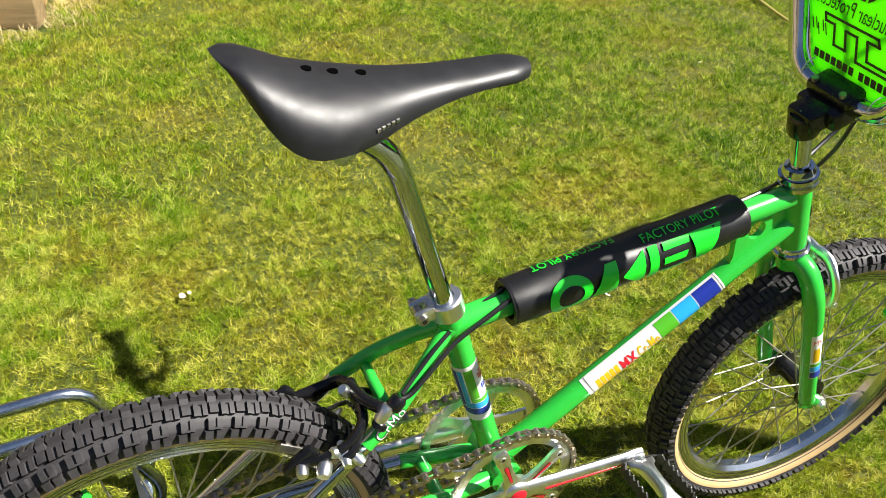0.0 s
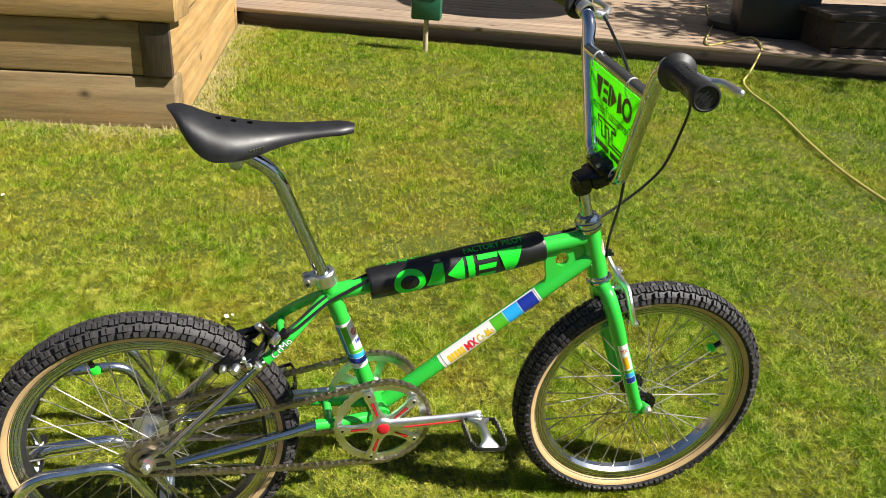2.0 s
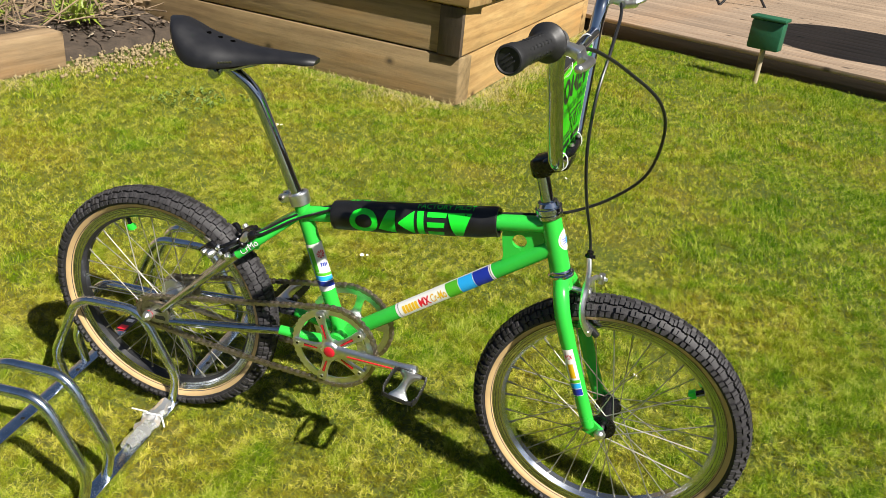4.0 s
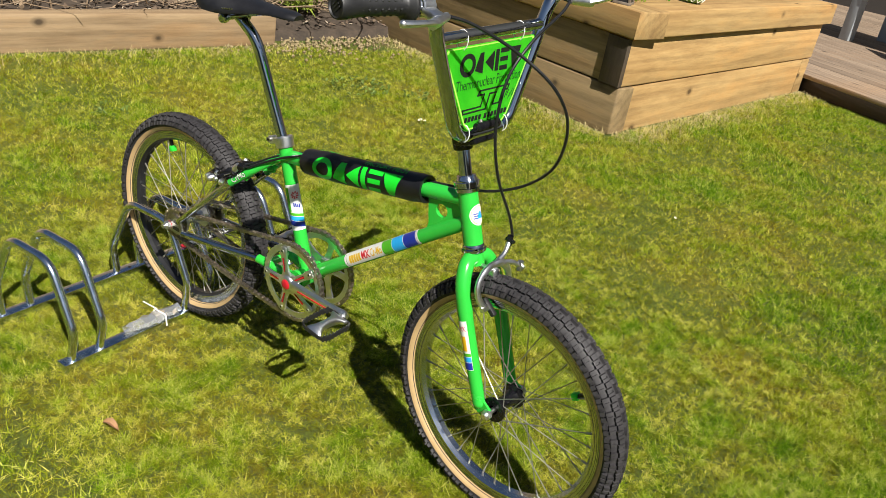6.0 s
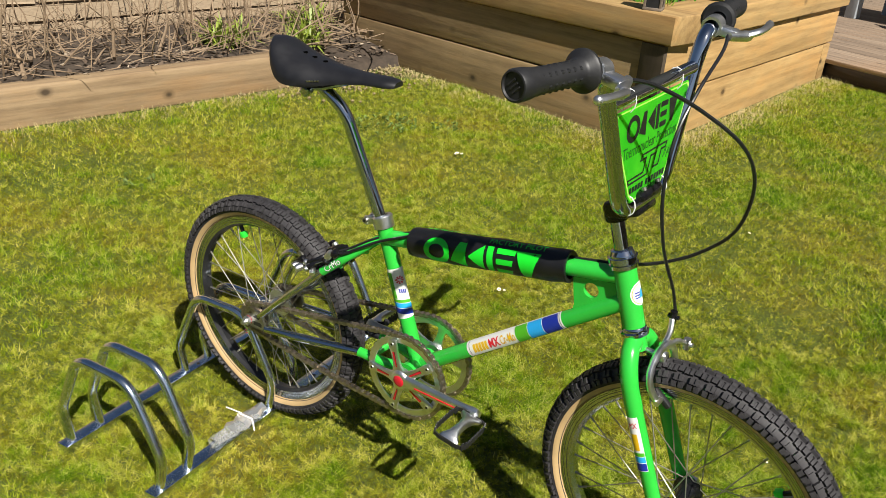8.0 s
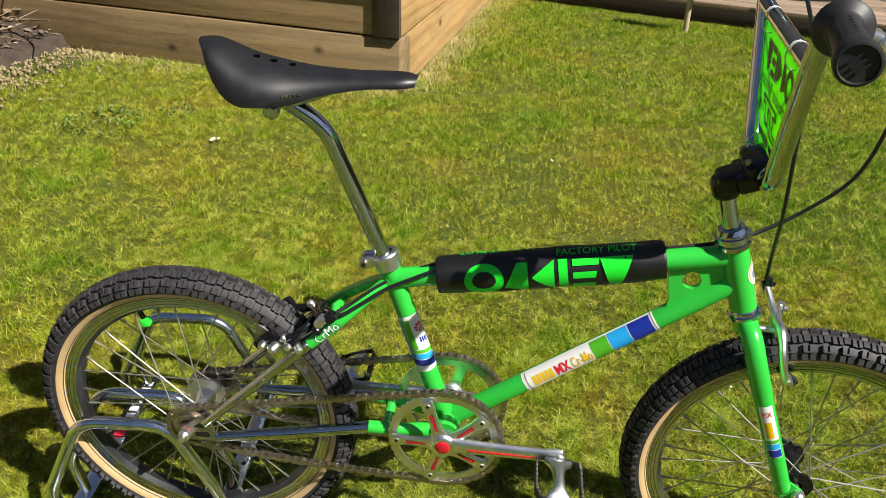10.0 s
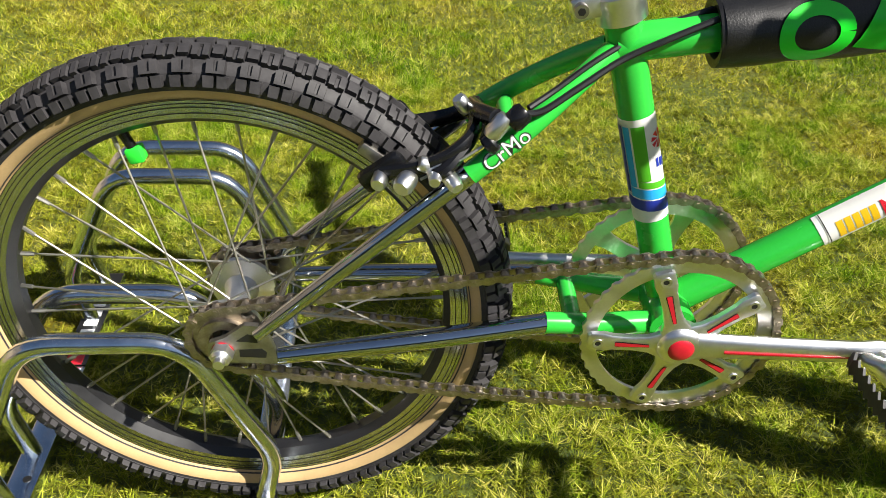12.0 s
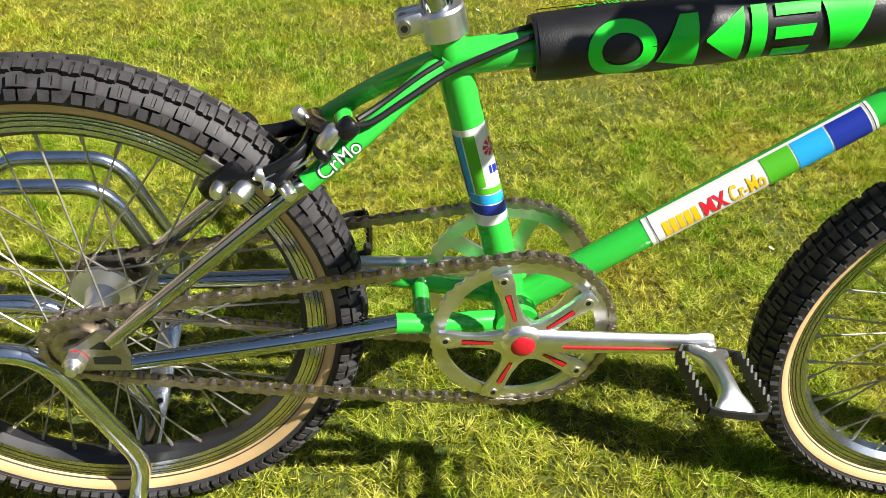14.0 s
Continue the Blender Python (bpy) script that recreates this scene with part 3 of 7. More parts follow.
def build_planter():
    ob = thing("raised_planter", "raised garden bed of stacked softwood sleepers with a broad cap", "planter", kind="")
    c, r, l = PLANT_C, PLANT_R, PLANT_L
    R, L, T, H = 2.42, 2.40, 0.125, 0.232
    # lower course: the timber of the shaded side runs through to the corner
    sleeper(ob, c, c + l * L, H, T, 0.0, r, material=SHADEWOOD)
    sleeper(ob, c + r * (T + 0.004), c + r * (R - 0.13), H, T, 0.0, l)
    sleeper(ob, c + r * (R - 0.126), c + r * R, H, 0.6, 0.0, l)
    # second course: the sunlit side runs through
    sleeper(ob, c + r * 0.0, c + r * (R + 0.02), H, T, H + 0.006, l)
    sleeper(ob, c + l * (T + 0.004), c + l * L, H, T, H + 0.006, r, material=SHADEWOOD)
    # dark weathered end set into the shaded side
    e = sleeper(ob, c + l * 0.001 - r * 0.0165, c + l * 0.124 - r * 0.0165, H - 0.004, 0.028, H + 0.008, r, "timber_end", ENDGRAIN, 0.002, "dark weathered sawn timber end")
    # broad cap, laid flat and overhanging
    z, o = 2 * H + 0.012, 0.035
    cc = c - r * o - l * o
    sleeper(ob, cc, cc + l * (L + 0.1), 0.128, 0.235, z, r, "cap_sleeper")
    sleeper(ob, cc + r * 0.239, cc + r * (R + 0.1), 0.128, 0.235, z, l, "cap_sleeper")
    # the two far sides
    sleeper(ob, c + r * R + l * T, c + r * R + l * L, 2 * H, T, 0.0, -r)
    sleeper(ob, c + l * L + r * T, c + l * L + r * R, 2 * H, T, 0.0, -l)
    g = Geo()
    k = [c + r * T + l * T, c + r * (R - T) + l * T, c + r * (R - T) + l * (L - T), c + r * T + l * (L - T)]
    n = 14
    verts = []
    for i in range(n + 1):
        for j in range(n + 1):
            p = k[0].lerp(k[1], i / n).lerp(k[3].lerp(k[2], i / n), j / n)
            verts.append((p.x, p.y, 0.50 + 0.02 * noise.noise((p.x * 6, p.y * 6, 1))))
    g.add(verts, [(i * (n + 1) + j, i * (n + 1) + j + 1, (i + 1) * (n + 1) + j + 1, (i + 1) * (n + 1) + j) for i in range(n) for j in range(n)])
    part("soil", g, SOIL, ob, "dark garden soil")
    return ob


SOIL = worn("garden_soil", (0.055, 0.040, 0.028), 0.9, spread=0.5, scale=18, grit=90, bumpy=1.0)
STONE = worn("pale_wall_stone", (0.34, 0.26, 0.17), 0.85, spread=0.25, scale=9, grit=60, bumpy=0.8)
MORTAR = worn("dark_mortar", (0.10, 0.075, 0.055), 0.95, spread=0.3, scale=30, bumpy=0.6)
TWIG = worn("dry_twig", (0.24, 0.17, 0.105), 0.8, spread=0.4, scale=12, bumpy=0.3)
LITTER = worn("dry_leaf_litter", (0.30, 0.225, 0.15), 0.8, spread=0.5, scale=30, bumpy=0.0)
isl = LITTER.node_tree.nodes.new("ShaderNodeNewGeometry")
to_color(LITTER, ramp(LITTER, isl.outputs["Random Per Island"], [(0.0, (0.03, 0.02, 0.013)), (0.45, (0.11, 0.075, 0.05)), (0.82, (0.24, 0.18, 0.12)), (1.0, (0.42, 0.35, 0.26))]))
GRAVEL = worn("gravel_chips", (0.24, 0.185, 0.095), 0.85, spread=0.5, scale=50, bumpy=0.3)
LEAF = worn("yellow_green_leaf", (0.20, 0.26, 0.03), 0.5, spread=0.4, scale=14, bumpy=0.1)
STEM = worn("bright_green_stem", (0.09, 0.24, 0.02), 0.45, spread=0.3, scale=10, bumpy=0.1)
build_planter()


def build_border():
    """The border behind the lawn: a sleeper edge, soil, dead stems and a stone wall."""
    t, s = BED_T, Vector((-BED_T.y, BED_T.x, 0))
    edge = thing("border_edging", "long sawn sleeper edging a garden border, lightly stained", "edging")
    end = BED_A + t * 1.58
    sleeper(edge, end, end - t * 2.4, 0.172, 0.12, 0.0, s, material=PALEWOOD)
    sleeper(edge, end - t * 2.404, end - t * 4.8, 0.168, 0.12, 0.0, s, material=PALEWOOD)
    g = Geo()
    n, mm = 40, 14
    verts = []
    for i in range(n + 1):
        for j in range(mm + 1):
            p = BED_A + t * lerp(-4.0, 4.6, i / n) + s * (0.10 + 2.5 * max(0, j - 1) / (mm - 1))
            along = lerp(-4.0, 4.6, i / n)
            if j == 0:
                # a skirt that ends below the lawn
                verts.append((p.x + s.x * -0.03, p.y + s.y * -0.03, -0.04))
                continue
            drop = 0.13 * min(1, max(0, (along - 1.3) / 0.3)) * max(0, 1 - j / 4)
            verts.append((p.x, p.y, 0.142 - drop + 0.03 * noise.noise((p.x * 3, p.y * 3, 5)) + 0.02 * j / mm))
    w = mm + 1
    g.add(verts, [(i * w + j, i * w + j + 1, (i + 1) * w + j + 1, (i + 1) * w + j) for i in range(n) for j in range(mm)])
    tagged(part("border_soil", g, SOIL), "dark bare soil of the garden border", "soil", kind="structure")
    # stone wall behind
    wall = part("wall_back", Geo().box(Matrix(), (9.0, 0.2, 1.9), 0.01), MORTAR)
    m = Matrix((t, s, Vector((0, 0, 1)))).transposed().to_4x4()
    m.translation = BED_A + t * 0.6 + s * 1.30 + Vector((0, 0, 0.95))
    wall.matrix_basis = m
    tagged(wall, "garden wall of pale rough-coursed stone", "wall", kind="structure")
    rnd = random.Random(4)
    shapes = []
    for _ in range(8):
        gg = Geo()
        gg.box(Matrix(), (1, 1, 1), 0.06)
        gg.v = [(x + rnd.uniform(-0.035, 0.035), y + rnd.uniform(-0.1, 0.1), z + rnd.uniform(-0.05, 0.05)) for x, y, z in gg.v]
        shapes.append(gg.mesh("stone", STONE))
    z = 0.10
    count = 0
    while z < 1.0:
        h = rnd.uniform(0.09, 0.15)
        x = -3.2 + rnd.uniform(0, 0.2)
        while x < 3.4:
            w = rnd.uniform(0.16, 0.42)
            if count < 190:
                st = part("stone", shapes[rnd.randrange(8)], None, wall)
                st.matrix_basis = Matrix.LocRotScale((x + w / 2, -0.1, z + h / 2 - 0.95), None, (w - 0.012, 0.035, h - 0.014))
                count += 1
            x += w
        z += h
    # dead stems and twigs
    g = Geo()
    for i in range(900):
        u = rnd.uniform(-2.4, 3.4)
        d = rnd.uniform(0.2, 1.15)
        p = BED_A + t * u + s * d + Vector((0, 0, 0.15))
        ln = rnd.uniform(0.12, 0.65)
        a = rnd.uniform(0, math.tau)
        tilt = rnd.choice((rnd.uniform(0.05, 0.4), rnd.uniform(0.9, 1.5), rnd.uniform(1.2, 1.55)))
        q = p + Vector((math.cos(a) * math.sin(tilt), math.sin(a) * math.sin(tilt), math.cos(tilt))) * ln
        mid = (p + q) / 2 + Vector([rnd.uniform(-0.06, 0.06) for _ in range(3)])
        q.z = max(q.z, 0.165)
        mid.z = max(mid.z, 0.17)
        r = rnd.uniform(0.002, 0.006) * (2.0 if rnd.random() < 0.1 else 1)
        g.tube(spline([p, mid, q], 3), [r * (1 - 0.12 * k) for k in range(7)], 5)
    tagged(part("dead_stems", g, TWIG), "tangle of dry brown dead stems and twigs in the border", "stems", kind="stuff")
    # fallen leaves, chips and bits of stalk on the soil
    g = Geo()
    for i in range(2600):
        u, d = rnd.uniform(-2.4, 3.2), 0.12 + 1.1 * rnd.random() ** 1.4
        p = BED_A + t * u + s * d
        z = 0.157 + 0.03 * noise.noise((p.x * 3, p.y * 3, 5)) - (0.13 * min(1, max(0, (u - 1.3) / 0.3)) * max(0, 1 - d / 0.7))
        a, ln, w = rnd.uniform(0, math.tau), rnd.uniform(0.010, 0.034), rnd.uniform(0.004, 0.013)
        dv, sv = Vector((math.cos(a), math.sin(a), rnd.uniform(-0.4, 0.5))), Vector((-math.sin(a), math.cos(a), rnd.uniform(-0.3, 0.3)))
        o = Vector((p.x, p.y, z + rnd.uniform(0.0, 0.012)))
        g.add([o - dv * ln, o + sv * w + Vector((0, 0, 0.004)), o + dv * ln, o - sv * w], [(0, 1, 2), (0, 2, 3)])
    me = bpy.data.meshes.new("leaf_litter")
    me.from_pydata(g.v, [], g.f)
    me.materials.append(LITTER)
    tagged(new("leaf_litter", me), "dry leaves and bark chips littering the border soil", "leaf litter", kind="stuff")
    # yellow-green clumps
    for u, d, size in ((-0.55, 0.25, 0.16), (0.15, 0.75, 0.16), (1.55, 0.55, 0.18), (1.95, 0.35, 0.16), (2.25, 0.75, 0.2)):
        g = Geo()
        p = BED_A + t * u + s * d
        for i in range(150):
            a = rnd.uniform(0, math.tau)
            el = rnd.uniform(0.1, 1.4)
            dv = Vector((math.cos(a) * math.cos(el), math.sin(a) * math.cos(el), math.sin(el)))
            o = p + Vector((rnd.uniform(-1, 1), rnd.uniform(-1, 1), 0)) * size * 0.5 + Vector((0, 0, 0.13))
            ln = size * rnd.uniform(0.5, 1.3)
            sd = dv.cross(Vector((0, 0, 1))).normalized() * rnd.uniform(0.004, 0.009)
            tip = o + dv * ln - Vector((0, 0, ln * 0.2))
            mid = o + dv * ln * 0.55 + Vector((0, 0, 0.01))
            g.add([o - sd * 0.5, o + sd * 0.5, mid + sd, mid - sd, tip], [(0, 1, 2, 3), (3, 2, 4)])
        tagged(part("leafy_plant", g, LEAF), "low yellow-green leafy plant in the border", "plant", group="border plants")
    # gravel between the edging and the planter
    g = Geo()
    for i in range(520):
        u, d = rnd.gauss(1.95, 0.3), rnd.gauss(0.03, 0.16)
        p = BED_A + t * u + s * d
        r = rnd.uniform(0.004, 0.013)
        zz = 0.012
        vs = [(p.x + r * math.cos(k * 1.257) * rnd.uniform(0.7, 1.2), p.y + r * math.sin(k * 1.257) * rnd.uniform(0.7, 1.2), zz) for k in range(5)]
        vs += [(p.x + rnd.uniform(-0.3, 0.3) * r, p.y + rnd.uniform(-0.3, 0.3) * r, zz + r * 0.8), (p.x, p.y, zz - 0.02)]
        g.add(vs, [(k, (k + 1) % 5, 5) for k in range(5)] + [((k + 1) % 5, k, 6) for k in range(5)])
    tagged(part("gravel", g, GRAVEL), "scatter of pale gravel chips and dry litter", "gravel", kind="stuff")


build_border()


DARKWOOD = timber("stained_shaded_wood", (0.060, 0.042, 0.032), (0.028, 0.020, 0.016))


def build_deck():
    ob = thing("deck", "low weathered timber deck with ribbed boards", "deck", kind="structure")
    t, n = DECK_T, DECK_N
    m3 = Matrix((t, n, Vector((0, 0, 1)))).transposed().to_4x4()
    g = Geo()
    L, W = 12.0, 0.14
    g.box(Matrix(), (L, W - 0.006, 0.028), 0.003)
    shared = g.mesh("deck_board", DECKWOOD)
    for k in range(36):
        b = part("deck_board", shared, None, ob)
        m = m3.copy()
        m.translation = DECK_A + t * 2.1 + n * (W * (k + 0.5)) + Vector((0, 0, 0.116))
        b.matrix_basis = m
    # fascia: its dark colour also carries the shade under the board edge
    f = Geo()
    f.box(Matrix(), (L, 0.03, 0.10), 0.003)
    fascia = part("fascia_board", f, DARKWOOD, ob, "dark brown fascia board with overhang shade in its colour")
    m = m3.copy()
    m.translation = DECK_A + t * 2.1 + n * 0.06 + Vector((0, 0, 0.05))
    fascia.matrix_basis = m


build_deck()


def build_rack():
    ob = thing("bicycle_rack", "galvanised steel floor rack with bent tube hoops for three bicycles", "bicycle rack", pose(-0.119, 0, 0, 0, 0, 5.0))
    for x in (0.1255, -0.1255):
        g = Geo()
        g.box(pose(x, -0.018, 0.013), (0.030, 0.735, 0.022), 0.002)
        part("rail", g, GALV, ob)
    prof = [(-0.1255, 0.016), (-0.142, 0.092), (-0.070, 0.240), (0.070, 0.240), (0.142, 0.092), (0.1255, 0.016)]
    for y in (-0.362, -0.293, -0.055, 0.017, 0.245, 0.318):
        g = Geo()
        g.tube(bend([(x, y, z) for x, z in prof], [0, 0.022, 0.036, 0.036, 0.022, 0]), 0.0098, 14)
        part("hoop", g, GALV, ob)
    for x in (0.1255, -0.1255):
        for y in (-0.20, -0.02, 0.10):
            g = Geo()
            g.lathe([(0, 0.0), (0, 0.0045), (-0.002, 0.0045)], (x + 0.004, y, 0.0246), (0, 0, 1), 10)
            part("bolt_hole", g, INK, ob)
    lab = Geo()
    lab.box(pose(-0.1255, 0.25, 0.0252), (0.030, 0.19, 0.0012), 0)
    st = part("sticker", lab, INK, ob, "black and white printed sticker")
    lab = Geo()
    for k in range(7):
        lab.box(pose(-0.1255, 0.195 + 0.02 * k, 0.0262), (0.017, 0.012, 0.001), 0)
    part("print", lab, WHITE, st)
    lab = Geo()
    lab.box(pose(-0.1255, 0.164, 0.0262), (0.020, 0.018, 0.001), 0)
    part("print", lab, RED, st)
    return ob


build_rack()


def build_wrapping():
    ob = thing("plastic_wrapping", "crumpled clear plastic wrapping tied to the rack rail", "packaging", pose(0.018, -0.135, 0.026, 0, 0, 5))
    rnd = random.Random(9)
    g = Geo()
    n = 10
    verts = []
    for i in range(n + 1):
        for j in range(7):
            a = math.tau * j / 7
            w = 0.021 * (0.5 + 0.5 * math.sin(math.pi * (i + 0.6) / (n + 1.2)))
            verts.append((math.cos(a) * w * rnd.uniform(0.7, 1.25), -0.075 + 0.15 * i / n, 0.009 + math.sin(a) * 0.011 * rnd.uniform(0.5, 1.3)))
    g.add(verts, [(i * 7 + j, i * 7 + (j + 1) % 7, (i + 1) * 7 + (j + 1) % 7, (i + 1) * 7 + j) for i in range(n) for j in range(7)])
    part("film", g, CLEAR, ob, angle=10)
    g = Geo()
    g.tube(bend([(-0.024, 0.02, -0.006), (-0.02, 0.02, 0.018), (0.02, 0.02, 0.02), (0.025, 0.02, -0.008)], 0.006), 0.0018, 6)
    g.tube([(-0.01, 0.02, 0.022), (-0.028, -0.005, 0.045)], 0.0014, 6)
    part("tie", g, WHITE, ob)


build_wrapping()

# ---- the bicycle ----
bike = thing("bmx_bicycle", "bright green vintage BMX bicycle with chrome parts, standing in the rack", "bicycle",
             pose(0, -0.0135, 0, 1.4, 0, 1.26))
RA, FA, BB = Vector((0, 0, 0.262)), Vector((0.898, 0, 0.246)), Vector((0.3855, 0, 0.2812))
HEAD_LO, HEAD_HI = Vector((0.774, 0, 0.520)), Vector((0.744, 0, 0.612))
STEER = (HEAD_HI - HEAD_LO).normalized()
# fork, front wheel and bars stand turned slightly to the rider's right
TURN = Matrix.Translation(HEAD_LO) @ Matrix.Rotation(radians(-4.1), 4, STEER) @ Matrix.Translation(-HEAD_LO)
ST_TOP = Vector((0.296, 0, 0.553))
TT_A, TT_B = Vector((0.298, 0, 0.522)), Vector((0.752, 0, 0.598))
DT_A, DT_B = Vector((0.386, 0, 0.283)), Vector((0.768, 0, 0.567))


def build_frame():
    g = Geo()
    g.tube([HEAD_LO, HEAD_HI], 0.0178, 24)
    g.tube([TT_A, TT_B], 0.0143, 20)
    g.tube([DT_A, DT_B], 0.0143, 20)
    g.tube([BB, ST_TOP], 0.0143, 20)
    g.tube([BB + Vector((0, -0.035, 0)), BB + Vector((0, 0.035, 0))], 0.0205, 24)
    for s in (-1, 1):
        g.tube(spline([(0.296, s * 0.006, 0.519), (0.27, s * 0.022, 0.499), (0.235, s * 0.040, 0.470), (0.196, s * 0.050, 0.437)], 5), 0.0085, 14)
        g.tube(spline([(0.380, s * 0.020, 0.277), (0.330, s * 0.028, 0.279), (0.272, s * 0.0350, 0.2835)], 5), [0.0108] * 5 + [0.0098] * 6, 14)
    # bridges of the stays
    g.tube([(0.298, -0.034, 0.282), (0.298, 0.034, 0.282)], 0.0082, 14)
    g.tube([(0.228, -0.040, 0.455), (0.222, 0, 0.468), (0.228, 0.040, 0.455)], 0.0065, 12)
    # gusset behind the head tube: a plate with a round hole
    cx, cz, hr = 0.700, 0.557, 0.0125
    corners = [(0.668, 0.574), (0.745, 0.586), (0.762, 0.548), (0.745, 0.541), (0.664, 0.495), (0.668, 0.510), (0.676, 0.522), (0.672, 0.545)]
    n = 40
    loop = []
    for i in range(n):
        a = math.tau * i / n
        d = Vector((math.cos(a), math.sin(a)))
        best = None
        for (x0, z0), (x1, z1) in zip(corners, corners[1:] + corners[:1]):
            ex, ez = x1 - x0, z1 - z0
            den = d.x * ez - d.y * ex
            if abs(den) < 1e-9:
                continue
            tt = ((x0 - cx) * ez - (z0 - cz) * ex) / den
            uu = ((x0 - cx) * d.y - (z0 - cz) * d.x) / den
            if tt > 0 and -0.001 <= uu <= 1.001 and (best is None or tt < best):
                best = tt
        loop.append((cx + d.x * best, cz + d.y * best, cx + d.x * hr, cz + d.y * hr))
    verts = []
    for y in (-0.004, 0.004):
        for ox, oz, hx, hz in loop:
            verts += [(ox, y, oz), (hx, y, hz)]
    faces = []
    for i in range(n):
        a, b = 2 * i, 2 * ((i + 1) % n)
        c, d = a + 2 * n, b + 2 * n
        faces += [(a, b, b + 1, a + 1), (c + 1, d + 1, d, c), (a, c, d, b), (a + 1, b + 1, d + 1, c + 1)]
    g.add(verts, faces)
    fr = part("bicycle_frame", g, GREEN, bike, "glossy bright green painted steel frame")
    # chromed rear stays and dropouts
    for s in (-1, 1):
        c = Geo()
        c.tube([(0.197, s * 0.050, 0.438), (0.030, s * 0.0575, 0.280)], [0.0082, 0.0066], 14)
        part("seat_stay", c, CHROME, fr, "chromed rear stay tube")
        c = Geo()
        c.tube(bend([(0.276, s * 0.0345, 0.2833), (0.18, s * 0.0465, 0.272), (0.046, s * 0.0575, 0.256)], 0.06), [0.0092] * 8 + [0.0072], 14)
        part("chain_stay", c, CHROME, fr, "chromed rear stay tube")
        c = Geo()
        o = [(-0.013, 0.258), (-0.011, 0.270), (0.002, 0.276), (0.020, 0.291), (0.036, 0.290), (0.043, 0.268), (0.047, 0.249), (0.008, 0.249), (-0.006, 0.251)]
        c.prism(o, Matrix(((1, 0, 0, 0), (0, 0, 1, s * 0.0575), (0, 1, 0, 0), (0, 0, 0, 1))), 0.005)
        part("dropout", c, STEEL, fr, "dull steel slotted axle dropout")
        c = Geo()
        flat = Matrix(((1, 0, 0, 0), (0, 0, 1, s * 0.0600), (0, 1, 0, 0), (0, 0, 0, 1)))
        c.prism([(0.014, 0.264), (0.033, 0.266), (0.037, 0.262), (0.036, 0.256), (0.014, 0.256)], flat, 0.0008)
        part("slot", c, INK, fr)
        c = Geo()
        c.prism([(0.012, 0.2735), (0.022, 0.2815), (0.029, 0.2800), (0.030, 0.2725)], flat, 0.0008)
        part("slot", c, INK, fr)
    return fr


FRAME = build_frame()


def lay(surface, verts, u, w, turn=0.0, lift=0.0009, flip=False):
    """Flat lettering laid on a round tube with its middle at (u, w)."""
    c, s = math.cos(radians(turn)), math.sin(radians(turn))
    return [surface.at(u + (x * c - y * s) * (-1 if flip else 1), w + x * s + y * c, lift) for x, y in verts]


